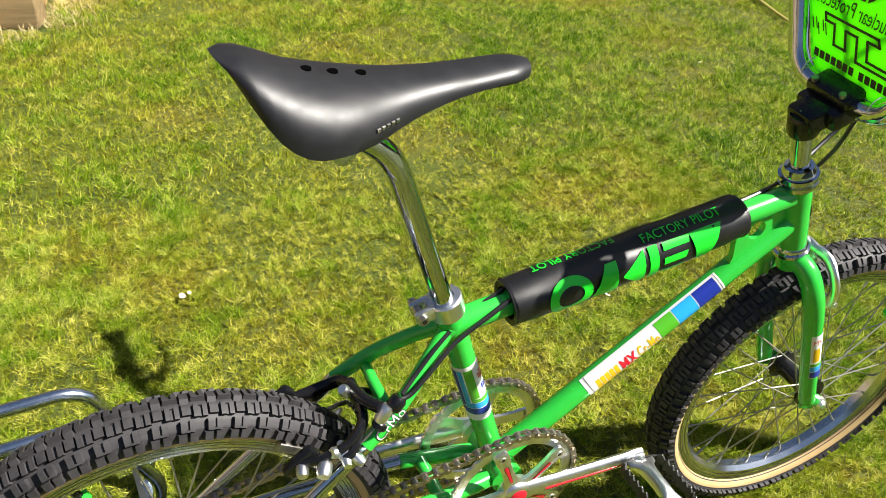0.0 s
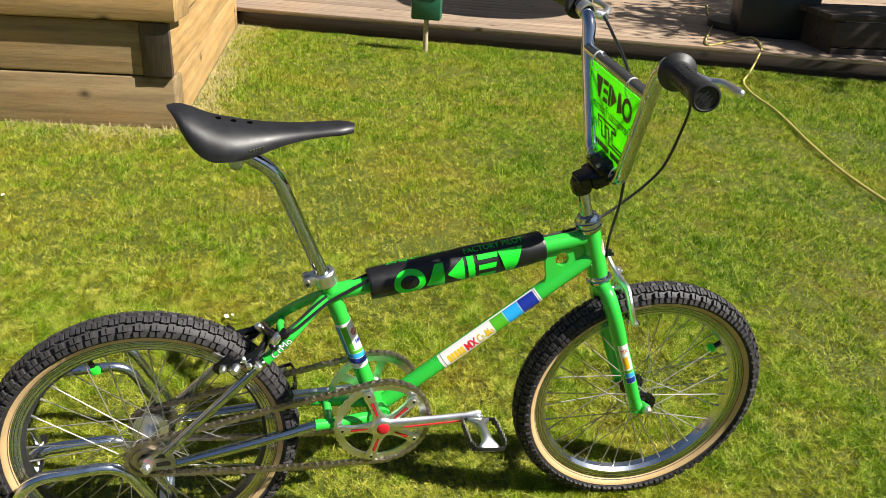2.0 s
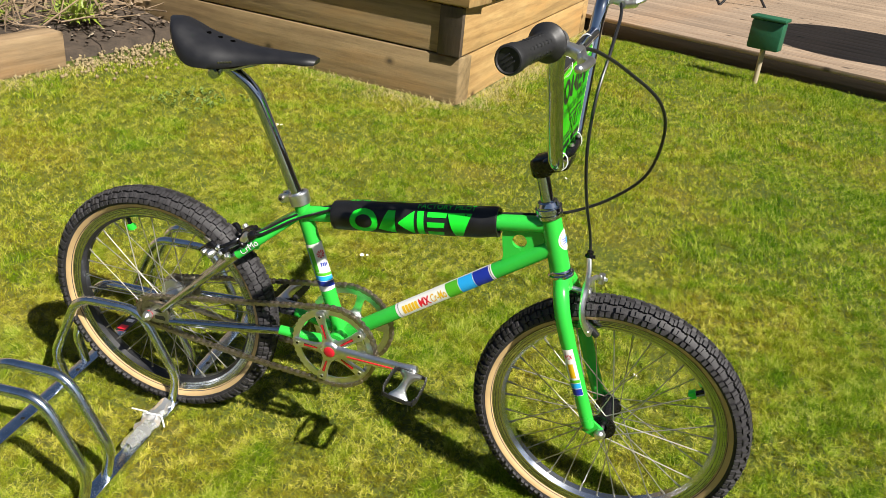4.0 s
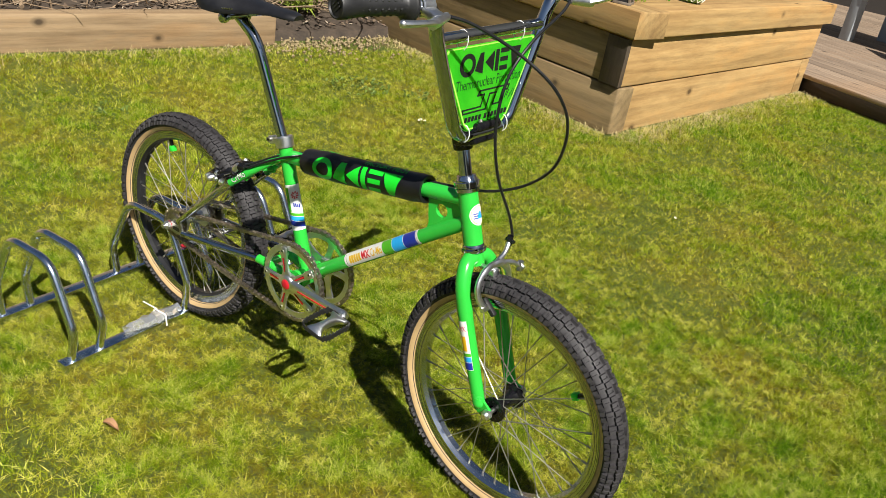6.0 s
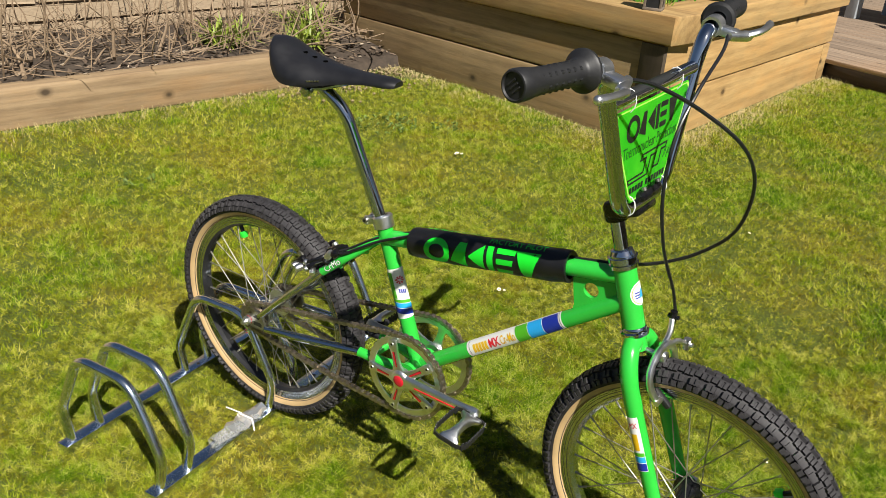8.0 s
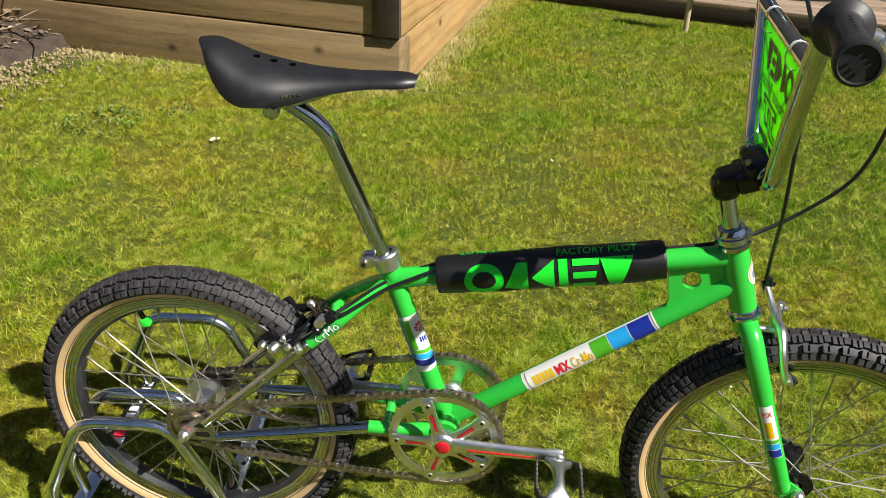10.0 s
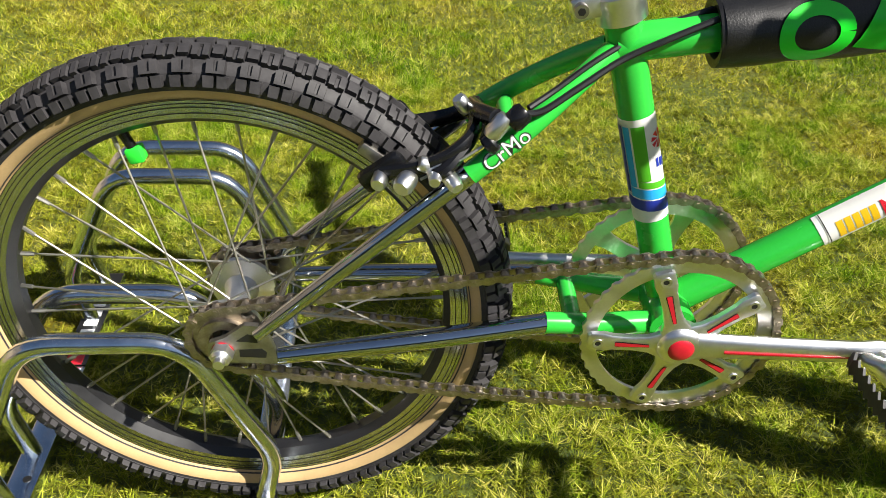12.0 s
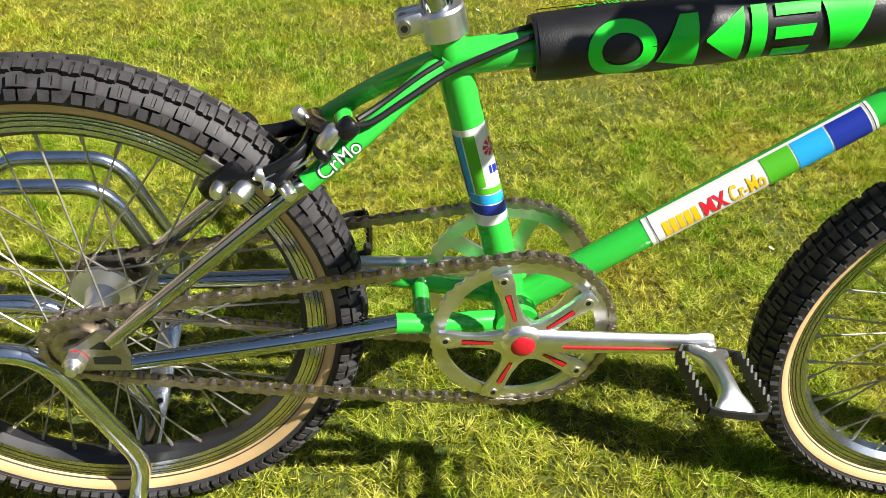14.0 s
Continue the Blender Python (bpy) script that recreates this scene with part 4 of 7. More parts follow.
def build_decals():
    dt = Round(DT_A, DT_B, 0.0143)
    u0, u1 = 0.140, 0.348
    d = part("down_tube_decal", dt.patch(u0, u1, -0.0125, 0.0225), WHITE, FRAME, "white decal with green and blue bands")
    for a, b, col in ((0.2515, 0.2775, LIME), (0.2790, 0.3085, CYAN), (0.3100, 0.3420, NAVY)):
        part("band", dt.patch(a, b, -0.0118, 0.0190, 0.0007), col, d)
    for a in (0.1455, 0.3445):
        part("pinstripe", dt.patch(a, a + 0.0009, -0.0120, 0.0220, 0.0009), INK, d)
    for k in range(5):
        u = 0.154 + 0.0069 * k
        g = dt.block(Geo(), (u, -0.0055), (u + 0.0056, -0.0055), (u + 0.0060, 0.0095), (u + 0.0004, 0.0095))
        part("print", g, YELLOW, d)
    v, f = letters("MX", 0.0155, 0.0235, 0.03)
    part("lettering", Geo().add(lay(dt, v, 0.2030, 0.0025), f), RED, d)
    v, f = letters("Cr-Mo", 0.0155, 0.0320, 0.015)
    part("lettering", Geo().add(lay(dt, v, 0.2330, 0.0025), f), YELLOW, d)
    # seat tube decal
    st = Round(BB, ST_TOP, 0.0143)
    turn = 0.30
    st.side, st.up = st.side * math.cos(turn) + st.up * math.sin(turn), st.up * math.cos(turn) - st.side * math.sin(turn)
    d = part("seat_tube_decal", st.patch(0.102, 0.198, -0.0295, 0.024), WHITE, FRAME, "white decal with blue and green bands")
    for lo, hi, w0, mt in ((0.0, 0.0105, -0.0290, NAVY), (0.0118, 0.021, -0.0195, CYAN), (0.0222, 0.028, -0.0120, LIME)):
        k = lambda w: 0.1065 - 0.00022 * (w - 0.0235) / 0.001
        part("band", st.block(Geo(), (k(w0) + lo, w0), (k(w0) + hi, w0), (k(0.0235) + hi, 0.0235), (k(0.0235) + lo, 0.0235), n=10), mt, d)
    part("band", st.patch(0.137, 0.192, -0.0190, -0.0135, 0.0007), CYAN, d)
    part("band", st.patch(0.131, 0.192, -0.0290, -0.0200, 0.0007), NAVY, d)
    part("band", st.patch(0.142, 0.192, -0.0120, -0.0020, 0.0007), LIME, d)
    g = Geo()
    for k in range(8):
        a0, a1 = math.tau * k / 8, math.tau * (k + 0.62) / 8
        st.block(g, (0.176 + 0.002 * math.cos(a0), 0.010 + 0.002 * math.sin(a0)), (0.176 + 0.008 * math.cos(a0), 0.010 + 0.008 * math.sin(a0)),
                 (0.176 + 0.008 * math.cos(a1), 0.010 + 0.008 * math.sin(a1)), (0.176 + 0.002 * math.cos(a1), 0.010 + 0.002 * math.sin(a1)), n=2)
    part("emblem", g, RED, d)
    for k in range(4):
        g = Geo()
        st.block(g, (0.152 - 0.001 * k, 0.004 + 0.0035 * k), (0.160 - 0.001 * k, 0.004 + 0.0035 * k), (0.160 - 0.001 * k, 0.0065 + 0.0035 * k), (0.152 - 0.001 * k, 0.0065 + 0.0035 * k), n=2)
        part("print", g, NAVY, d)
    # stay lettering
    for s in (-1, 1):
        a, b = Vector((0.197, s * 0.0495, 0.438)), Vector((0.240, s * 0.038, 0.474))
        rr = Round(a, b, 0.0087)
        if s > 0:
            rr.side = -rr.side
        v, f = letters("CrMo", 0.0128, 0.0400, 0.035)
        part("lettering", Geo().add(lay(rr, v, 0.031, 0.001, flip=s > 0), f), INK, FRAME)
        v, f = letters("CrMo", 0.0112, 0.0380)
        part("lettering", Geo().add(lay(rr, v, 0.031, 0.001, lift=0.0013, flip=s > 0), f), WHITE, FRAME, "white stay lettering")
    # head badge
    ht = Round(HEAD_LO, HEAD_HI, 0.0178)
    front = 0.0178 * math.pi / 2

    def disc(r, lift, squash=1.0):
        g = Geo()
        n = 28
        pts = [ht.at(0.055, front, lift)] + [ht.at(0.055 + r * math.sin(math.tau * k / n), front + r * squash * math.cos(math.tau * k / n), lift) for k in range(n)]
        mid = [ht.at(0.055 + r * 0.5 * math.sin(math.tau * k / n), front + r * 0.5 * squash * math.cos(math.tau * k / n), lift) for k in range(n)]
        return g.add(pts + mid, [(0, 1 + n + k, 1 + n + (k + 1) % n) for k in range(n)] + [(1 + n + k, 1 + k, 1 + (k + 1) % n, 1 + n + (k + 1) % n) for k in range(n)])

    d = part("head_badge", disc(0.0185, 0.0005), WHITE, FRAME, "round white head badge with blue mark")
    part("ring", disc(0.0165, 0.0008), YELLOW, d)
    part("ring", disc(0.0155, 0.0011), WHITE, d)
    g = Geo()
    for w0 in (-0.012, 0.004):
        for k in range(3):
            ht.block(g, (0.049 + 0.004 * k, front + w0), (0.051 + 0.004 * k, front + w0), (0.051 + 0.004 * k, front + w0 + 0.009), (0.049 + 0.004 * k, front + w0 + 0.009), lift=0.0015, n=3)
    part("emblem", g, NAVY, d)
    g = Geo()
    ht.block(g, (0.049, front - 0.005), (0.062, front - 0.001), (0.062, front + 0.002), (0.049, front + 0.006), lift=0.0018, n=4)
    part("emblem", g, CYAN, d)


build_decals()


def build_front():
    """Fork, headset, stem and bars, straight ahead."""
    g = Geo()
    g.tube([HEAD_LO - STEER * 0.036, HEAD_LO - STEER * 0.006], 0.0165, 20)
    for s in (-1, 1):
        p = [(0.780, s * 0.004, 0.500), (0.786, s * 0.028, 0.494), (0.797, s * 0.044, 0.462), (0.815, s * 0.0475, 0.412), (0.874, s * 0.0475, 0.258)]
        path = spline(p[:4], 6) + [Vector(p[4])]
        g.tube(path, [0.0150] * 4 + [0.0138] * (len(path) - 6) + [0.0132, 0.0118], 18)
        g.ball((0.8745, s * 0.0475, 0.257), 0.0117, 6)
        g.prism([(-0.006, -0.012), (0.006, 0.016), (0.030, 0.000), (0.032, -0.016), (0.016, -0.020)],
                Matrix(((1, 0, 0, 0.872), (0, 0, 1, s * 0.0475), (0, 1, 0, 0.254), (0, 0, 0, 1))), 0.005)
    fork = part("fork", g, GREEN, bike, "glossy bright green fork")
    for s in (-1, 1):
        leg = Round((0.815, s * 0.0475, 0.412), (0.874, s * 0.0475, 0.258), 0.0130)
        if s > 0:
            leg.side = -leg.side
        d = part("fork_decal", leg.patch(0.006, 0.098, -0.009, 0.009, 0.0007), WHITE, fork, "white decal with blue bands")
        part("band", leg.patch(0.084, 0.097, -0.0085, 0.0085, 0.001), NAVY, d)
        part("band", leg.patch(0.073, 0.0828, -0.0085, 0.0085, 0.001), CYAN, d)
        part("band", leg.patch(0.066, 0.072, -0.0085, 0.0085, 0.001), LIME, d)
        part("band", leg.patch(0.034, 0.062, -0.0055, 0.0035, 0.001), YELLOW, d)
        v, f = letters("MX", 0.009, 0.012)
        part("lettering", Geo().add(lay(leg, v, 0.020, 0.0, 90, 0.0012, s > 0), f), RED, d)
    g = Geo()
    ax = STEER
    g.lathe([(-0.012, 0.0165), (-0.011, 0.0215), (-0.006, 0.0222), (-0.004, 0.0195), (0.0, 0.0195), (0.002, 0.0180)], HEAD_LO, ax, 32)
    part("headset_race", g, CHROME, bike, "chrome lower headset race")
    g = Geo()
    g.lathe([(-0.002, 0.0180), (0.0, 0.0215), (0.006, 0.0222), (0.007, 0.0195), (0.010, 0.0195), (0.011, 0.0225), (0.017, 0.0225), (0.0175, 0.0190), (0.020, 0.0190), (0.021, 0.0185), (0.027, 0.0165), (0.028, 0.0118)], HEAD_HI, ax, 32)
    part("headset", g, CHROME, bike, "stacked chrome upper headset and locknut")
    g = Geo()
    top = HEAD_HI + ax * 0.088
    g.tube([HEAD_HI + ax * 0.02, top], 0.0111, 20)
    part("quill", g, CHROME, bike, "chrome stem quill")
    # stem: a round post, a neck and two bar clamps
    g = Geo()
    g.tube([top - ax * 0.016, top - ax * 0.012, top + ax * 0.006, top + ax * 0.010], [0.0155, 0.0175, 0.0175, 0.0150], 24)
    m = Matrix.Translation((0.730, 0, 0.706)) @ pose(0, 0, 0, 0, -24, 0)
    g.box(m, (0.05, 0.040, 0.026), 0.006)
    g.box(Matrix.Translation((0.744, 0, 0.712)) @ pose(0, 0, 0, 0, -24, 0), (0.040, 0.062, 0.024), 0.006)
    g.box(Matrix.Translation((0.750, 0, 0.732)) @ pose(0, 0, 0, 0, -24, 0), (0.042, 0.062, 0.016), 0.006)
    stem = part("stem", g, BLACK, bike, "black anodised handlebar stem")
    g = Geo()
    g.tube([top + ax * 0.008, top + ax * 0.016], 0.0062, 8)
    part("bolt", g, ALLOY, stem)
    for dx in (-0.014, 0.016):
        for s in (-1, 1):
            g = Geo()
            q = Vector((0.748 + dx, s * 0.021, 0.739 + dx * 0.44))
            g.tube([q, q + Vector((-0.002, 0, 0.004))], 0.0040, 10)
            part("bolt", g, STEEL, stem)
    # bars
    g = Geo()
    for s in (-1, 1):
        pts = [(0.752, 0, 0.722), (0.752, s * 0.066, 0.723), (0.745, s * 0.134, 0.890), (0.747, s * 0.147, 0.928), (0.745, s * 0.190, 0.941), (0.7275, s * 0.308, 0.943)]
        g.tube(bend(pts, [0, 0.045, 0.01, 0.035, 0.04, 0]), 0.0111, 18)
    bars = part("handlebar", g, CHROME, bike, "chrome high-rise handlebar with a crossbar")
    g = Geo()
    g.tube([(0.745, -0.130, 0.885), (0.745, 0.130, 0.885)], 0.0095, 16)
    part("crossbar", g, CHROME, bars)
    for s in (-1, 1):
        a, b = Vector((0.7432, s * 0.199, 0.9410)), Vector((0.7265, s * 0.316, 0.9440))
        t = (b - a).normalized()
        g = Geo()
        prof = [(-0.001, 0.012), (-0.003, 0.021), (-0.001, 0.0250), (0.003, 0.0255), (0.006, 0.0235), (0.010, 0.0175), (0.014, 0.0152), (0.030, 0.0144), (0.075, 0.0148), (0.092, 0.0160), (0.102, 0.0176), (0.115, 0.0180), (0.118, 0.0168), (0.1185, 0.0150), (0.116, 0.0140), (0.116, 0.0)]
        g.lathe(prof, a, t, 28)
        gr = part("grip", g, GRIP, bike, "black rubber flanged grip")
        g = Geo()
        e = a + t * 0.1165
        u = t.orthogonal().normalized()
        w = t.cross(u)
        for k in range(3):
            c = e + w * (0.005 * (k - 1))
            g.tube([c - u * 0.006, c + u * 0.006], 0.0014, 6)
        part("end_plug", g, GRIP, gr)
        # rows of dimples
        g = Geo()
        for k in range(7):
            for j in range(7):
                ang = math.tau * j / 7 + 0.3
                c = a + t * (0.022 + 0.0105 * k)
                g.ball(c + (u * math.cos(ang) + w * math.sin(ang)) * 0.0126, 0.0034, 4)
        tagged(part("grip_dimple", g, INK, gr), kind="stuff")
        # brake lever
        g = Geo()
        c = Vector((0.7475, s * 0.172, 0.9370))
        ct = Vector((-0.08, s * 1.0, 0.1)).normalized()
        g.lathe([(-0.010, 0.0112), (-0.010, 0.0150), (0.010, 0.0150), (0.010, 0.0112)], c, ct, 20)
        g.box(Matrix.Translation(c + Vector((0.022, s * 0.004, -0.006))) @ pose(0, 0, 0, 0, 10, s * 8), (0.030, 0.022, 0.014), 0.004)
        g.tube(spline([c + Vector((0.030, -s * 0.016, -0.008)), c + Vector((0.036, s * 0.006, -0.010)), c + Vector((0.044, s * 0.03, -0.012))], 4), [0.006, 0.0065, 0.007, 0.007, 0.0075, 0.0075, 0.008, 0.0078, 0.0075], 10)
        lev = part("brake_lever", g, ALLOY, bike, "polished alloy brake lever")
        g = Geo()
        p = spline([c + Vector((0.040, s * 0.018, -0.011)), c + Vector((0.054, s * 0.040, -0.006)), c + Vector((0.055, s * 0.070, -0.004)), c + Vector((0.051, s * 0.094, -0.003))], 5)
        g.tube(p, [0.0052] * 6 + [0.0046] * 6 + [0.0050] * 4, 10, flat=1.25)
        g.ball(p[-1], 0.0056, 6)
        part("lever_blade", g, ALLOY, lev)
    return bars


build_front()


def build_plate():
    """A trapezoid number plate tied inside the bars, facing forwards."""
    tilt = Matrix.Translation((0.752, 0, 0.80)) @ pose(0, 0, 0, 0, -3.5, 0)

    def place(px, pz, dx=0.0):
        """px to the rider's left, pz up from the plate's middle; dx ahead of its front face."""
        return tilt @ Vector((0.0016 + dx, px, pz))

    half_top, half_low, zt, zl = 0.116, 0.058, 0.070, -0.062
    outline = [(-half_low + 0.012, zl - 0.004), (half_low - 0.012, zl - 0.004), (half_low, zl + 0.008), (half_top, zt - 0.008), (half_top - 0.006, zt), (-half_top + 0.006, zt), (-half_top, zt - 0.008), (-half_low, zl + 0.008)]
    g = Geo()
    n = len(outline)
    fr = [tilt @ Vector((0.0012, a, b)) for a, b in outline]
    bk = [tilt @ Vector((-0.0012, a, b)) for a, b in outline]
    g.add(fr + bk, [tuple(range(n)), tuple(range(2 * n - 1, n - 1, -1))] + [(i, (i + 1) % n, n + (i + 1) % n, n + i) for i in range(n)])
    pl = part("number_plate", g, ACRYLIC, bike, "translucent neon green number plate with black print")

    def flat(name, shapes, material, label="", both=True):
        for dx in ((0.0, -0.0036) if both else (0.0,)):
            for verts, faces in shapes:
                part(name, Geo().add([place(a, b, dx) for a, b in verts], faces), material, pl, label)

    def bar(x, z, w, h, slant=0.0):
        return [(x - w / 2 - slant, z - h / 2), (x + w / 2 - slant, z - h / 2), (x + w / 2 + slant, z + h / 2), (x - w / 2 + slant, z + h / 2)], [(0, 1, 2, 3)]

    def ring(x, z, rx, rz, t, n=20):
        vs = [(x + (rx + s * t / 2) * math.cos(math.tau * k / n), z + (rz + s * t / 2) * math.sin(math.tau * k / n)) for s in (1, -1) for k in range(n)]
        return vs, [(k, (k + 1) % n, n + (k + 1) % n, n + k) for k in range(n)]

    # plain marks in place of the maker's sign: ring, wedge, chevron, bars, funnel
    z = 0.040
    wider = lambda sh: ([(a * 1.13, (b - z) * 1.08 + z) for a, b in sh[0]], sh[1])
    marks = [ring(-0.052, z, 0.0135, 0.0135, 0.007), ([(-0.036, z - 0.010), (-0.018, z - 0.016), (-0.018, z + 0.015), (-0.026, z + 0.015)], [(0, 1, 2, 3)]),
             ([(-0.014, z), (0.006, z - 0.016), (0.006, z + 0.016)], [(0, 1, 2)]), bar(0.013, z, 0.008, 0.032),
             bar(0.029, z - 0.013, 0.018, 0.007), bar(0.029, z, 0.018, 0.007), bar(0.030, z + 0.013, 0.020, 0.007),
             ([(0.050, z - 0.016), (0.057, z - 0.016), (0.068, z + 0.016), (0.043, z + 0.016)], [(0, 1, 2, 3)])]
    flat("logo", [wider(sh) for sh in marks], INK, "bold black printed mark")
    v, f = letters("Thermonuclear Protection", 0.0160, 0.166)
    flat("lettering", [([(a, b + 0.010) for a, b in v], f)], DARKGREEN, "thin dark green lettering")
    z = -0.019
    # an outlined slanting band, a scribble and a row of blocks
    band = [(-0.052, z - 0.012), (-0.014, z - 0.012), (-0.008, z + 0.007), (-0.022, z + 0.007), (-0.018, z + 0.014), (0.046, z + 0.014), (0.043, z + 0.007), (0.032, z + 0.007), (0.026, z - 0.013), (0.012, z - 0.013), (0.018, z + 0.006), (0.004, z + 0.006), (-0.003, z - 0.018), (-0.050, z - 0.018)]
    ring_v, ring_f = [], []
    for k, (p, q) in enumerate(zip(band, band[1:] + band[:1])):
        d = Vector((q[0] - p[0], q[1] - p[1])).normalized() * 0.0014
        o = len(ring_v)
        ring_v += [(p[0] - d.x + d.y, p[1] - d.y - d.x), (q[0] + d.x + d.y, q[1] + d.y - d.x), (q[0] + d.x - d.y, q[1] + d.y + d.x), (p[0] - d.x - d.y, p[1] - d.y + d.x)]
        ring_f.append((o, o + 1, o + 2, o + 3))
    mk = [(ring_v, ring_f)] + [bar(0.040 + 0.0042 * k, z - 0.002 + 0.003 * math.sin(k * 2.3), 0.0014, 0.011, 0.0025) for k in range(6)]
    flat("logo", [([(a * 1.2, b) for a, b in v], f) for v, f in mk], INK, "black outlined slanting mark")
    flat("print", [bar(-0.0520 + 0.0088 * k + (0.006 if k > 4 else 0), -0.048, 0.0068, 0.0085, 0.0008) for k in range(12)], INK)
    rim_v, rim_f = [], []
    c0 = (0.0, 0.004)
    for k, (px, pz) in enumerate(outline):
        rim_v += [(px * 0.985, pz * 0.985), (px * 0.95, (pz - c0[1]) * 0.955 + c0[1])]
    m_ = len(outline)
    rim_f = [(2 * k, 2 * ((k + 1) % m_), 2 * ((k + 1) % m_) + 1, 2 * k + 1) for k in range(m_)]
    flat("edge", [(rim_v, rim_f)], PALEGREEN, "pale yellow-green plate edge", both=False)
    # ties
    for y, zz, c in ((-0.072, 0.885, (0.742, 0.885)), (0.072, 0.885, (0.742, 0.885)), (-0.050, 0.728, (0.752, 0.724)), (0.050, 0.728, (0.752, 0.724))):
        g = Geo()
        pts = []
        for k in range(13):
            a = math.tau * k / 12
            pts.append((c[0] + (0.0112 if zz > 0.8 else 0.0128) * math.cos(a) + 0.002, y, c[1] + (0.0160 if zz > 0.8 else 0.0150) * math.sin(a) + (-0.006 if zz > 0.8 else 0.006)))
        g.tube(pts, 0.0008, 6, caps=False)
        part("zip_tie", g, WHITE, pl, "white nylon tie")


build_plate()


def build_pad():
    """A tubular foam pad laced round the top tube."""
    d = (TT_B - TT_A).normalized()
    a, b = TT_A + d * 0.073, TT_A + d * 0.366
    R = 0.0270
    sleeve = Round(a, b, R)
    L = (b - a).length
    g = Geo()
    n, rows = 32, 24
    verts = []
    for i in range(rows + 1):
        s = i / rows
        for k in range(n):
            an = math.tau * k / n
            rr = R * (1 - 0.05 * (abs(s - 0.5) * 2) ** 6) + 0.0007 * math.sin(an * 3 + s * 14) + 0.0005 * math.sin(s * 31 + an)
            p = a + d * (L * s) + (sleeve.side * math.cos(an) + sleeve.up * math.sin(an)) * rr
            verts.append(p)
    faces = [(i * n + k, i * n + (k + 1) % n, (i + 1) * n + (k + 1) % n, (i + 1) * n + k) for i in range(rows) for k in range(n)]
    g.add(verts, faces)
    for s, sg in ((0.0, 1), (L, -1)):
        g.lathe([(0, R * 0.95), (sg * -0.003, R * 0.93), (sg * -0.002, 0.019), (sg * 0.008, 0.0165)], a + d * s, d, 32)
    pad = part("top_tube_pad", g, PAD, bike, "black padded top tube cover with green print")
    g = Geo()
    for w in (0.058, ):
        sleeve.stroke(g, [(0.004 + L * k / 30, w) for k in range(30)], 0.003, 0.0022, 2)
    part("seam", g, PAD, pad)
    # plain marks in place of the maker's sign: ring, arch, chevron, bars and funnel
    g = Geo()
    cy = 0.002
    n = 36

    fx = lambda u: 0.0345 + (u - 0.0335) * 1.068

    def ring(u, rx, rw, t):
        u, rx = fx(u), rx * 1.068
        sleeve.stroke(g, [(u + rx * math.cos(math.tau * k / n), cy + rw * math.sin(math.tau * k / n)) for k in range(n + 1)], t, 0.0012, 3)

    def q(*c):
        sleeve.block(g, *[(fx(u), w) for u, w in c], lift=0.0012)

    u = 0.0585
    ring(u, 0.0195, 0.0175, 0.0105)
    q((0.083, cy - 0.013), (0.112, cy - 0.022), (0.113, cy + 0.021), (0.100, cy + 0.021))
    q((0.118, cy - 0.001), (0.144, cy - 0.022), (0.145, cy + 0.022), (0.118, cy + 0.001))
    q((0.150, cy - 0.022), (0.161, cy - 0.022), (0.161, cy + 0.022), (0.150, cy + 0.022))
    for lo, hi, end in ((-0.022, -0.013, 0.192), (-0.005, 0.004, 0.194), (0.012, 0.021, 0.198)):
        q((0.167, cy + lo), (end, cy + lo), (end + 0.002, cy + hi), (0.167, cy + hi))
    q((0.211, cy - 0.022), (0.223, cy - 0.022), (0.240, cy + 0.021), (0.200, cy + 0.021))
    part("logo", g, FOIL, pad, "large bright green printed mark")
    v, f = letters("FACTORY PILOT", 0.0110, 0.102)
    part("lettering", Geo().add(lay(sleeve, v, 0.209, 0.0345, lift=0.0016), f), FOIL, pad, "small green lettering")
    v, f = letters("FACTORY PILOT", 0.0110, 0.100)
    part("lettering", Geo().add(lay(sleeve, v, 0.080, 0.0480, 180, lift=0.0016), f), FOIL, pad, "small green lettering")


build_pad()


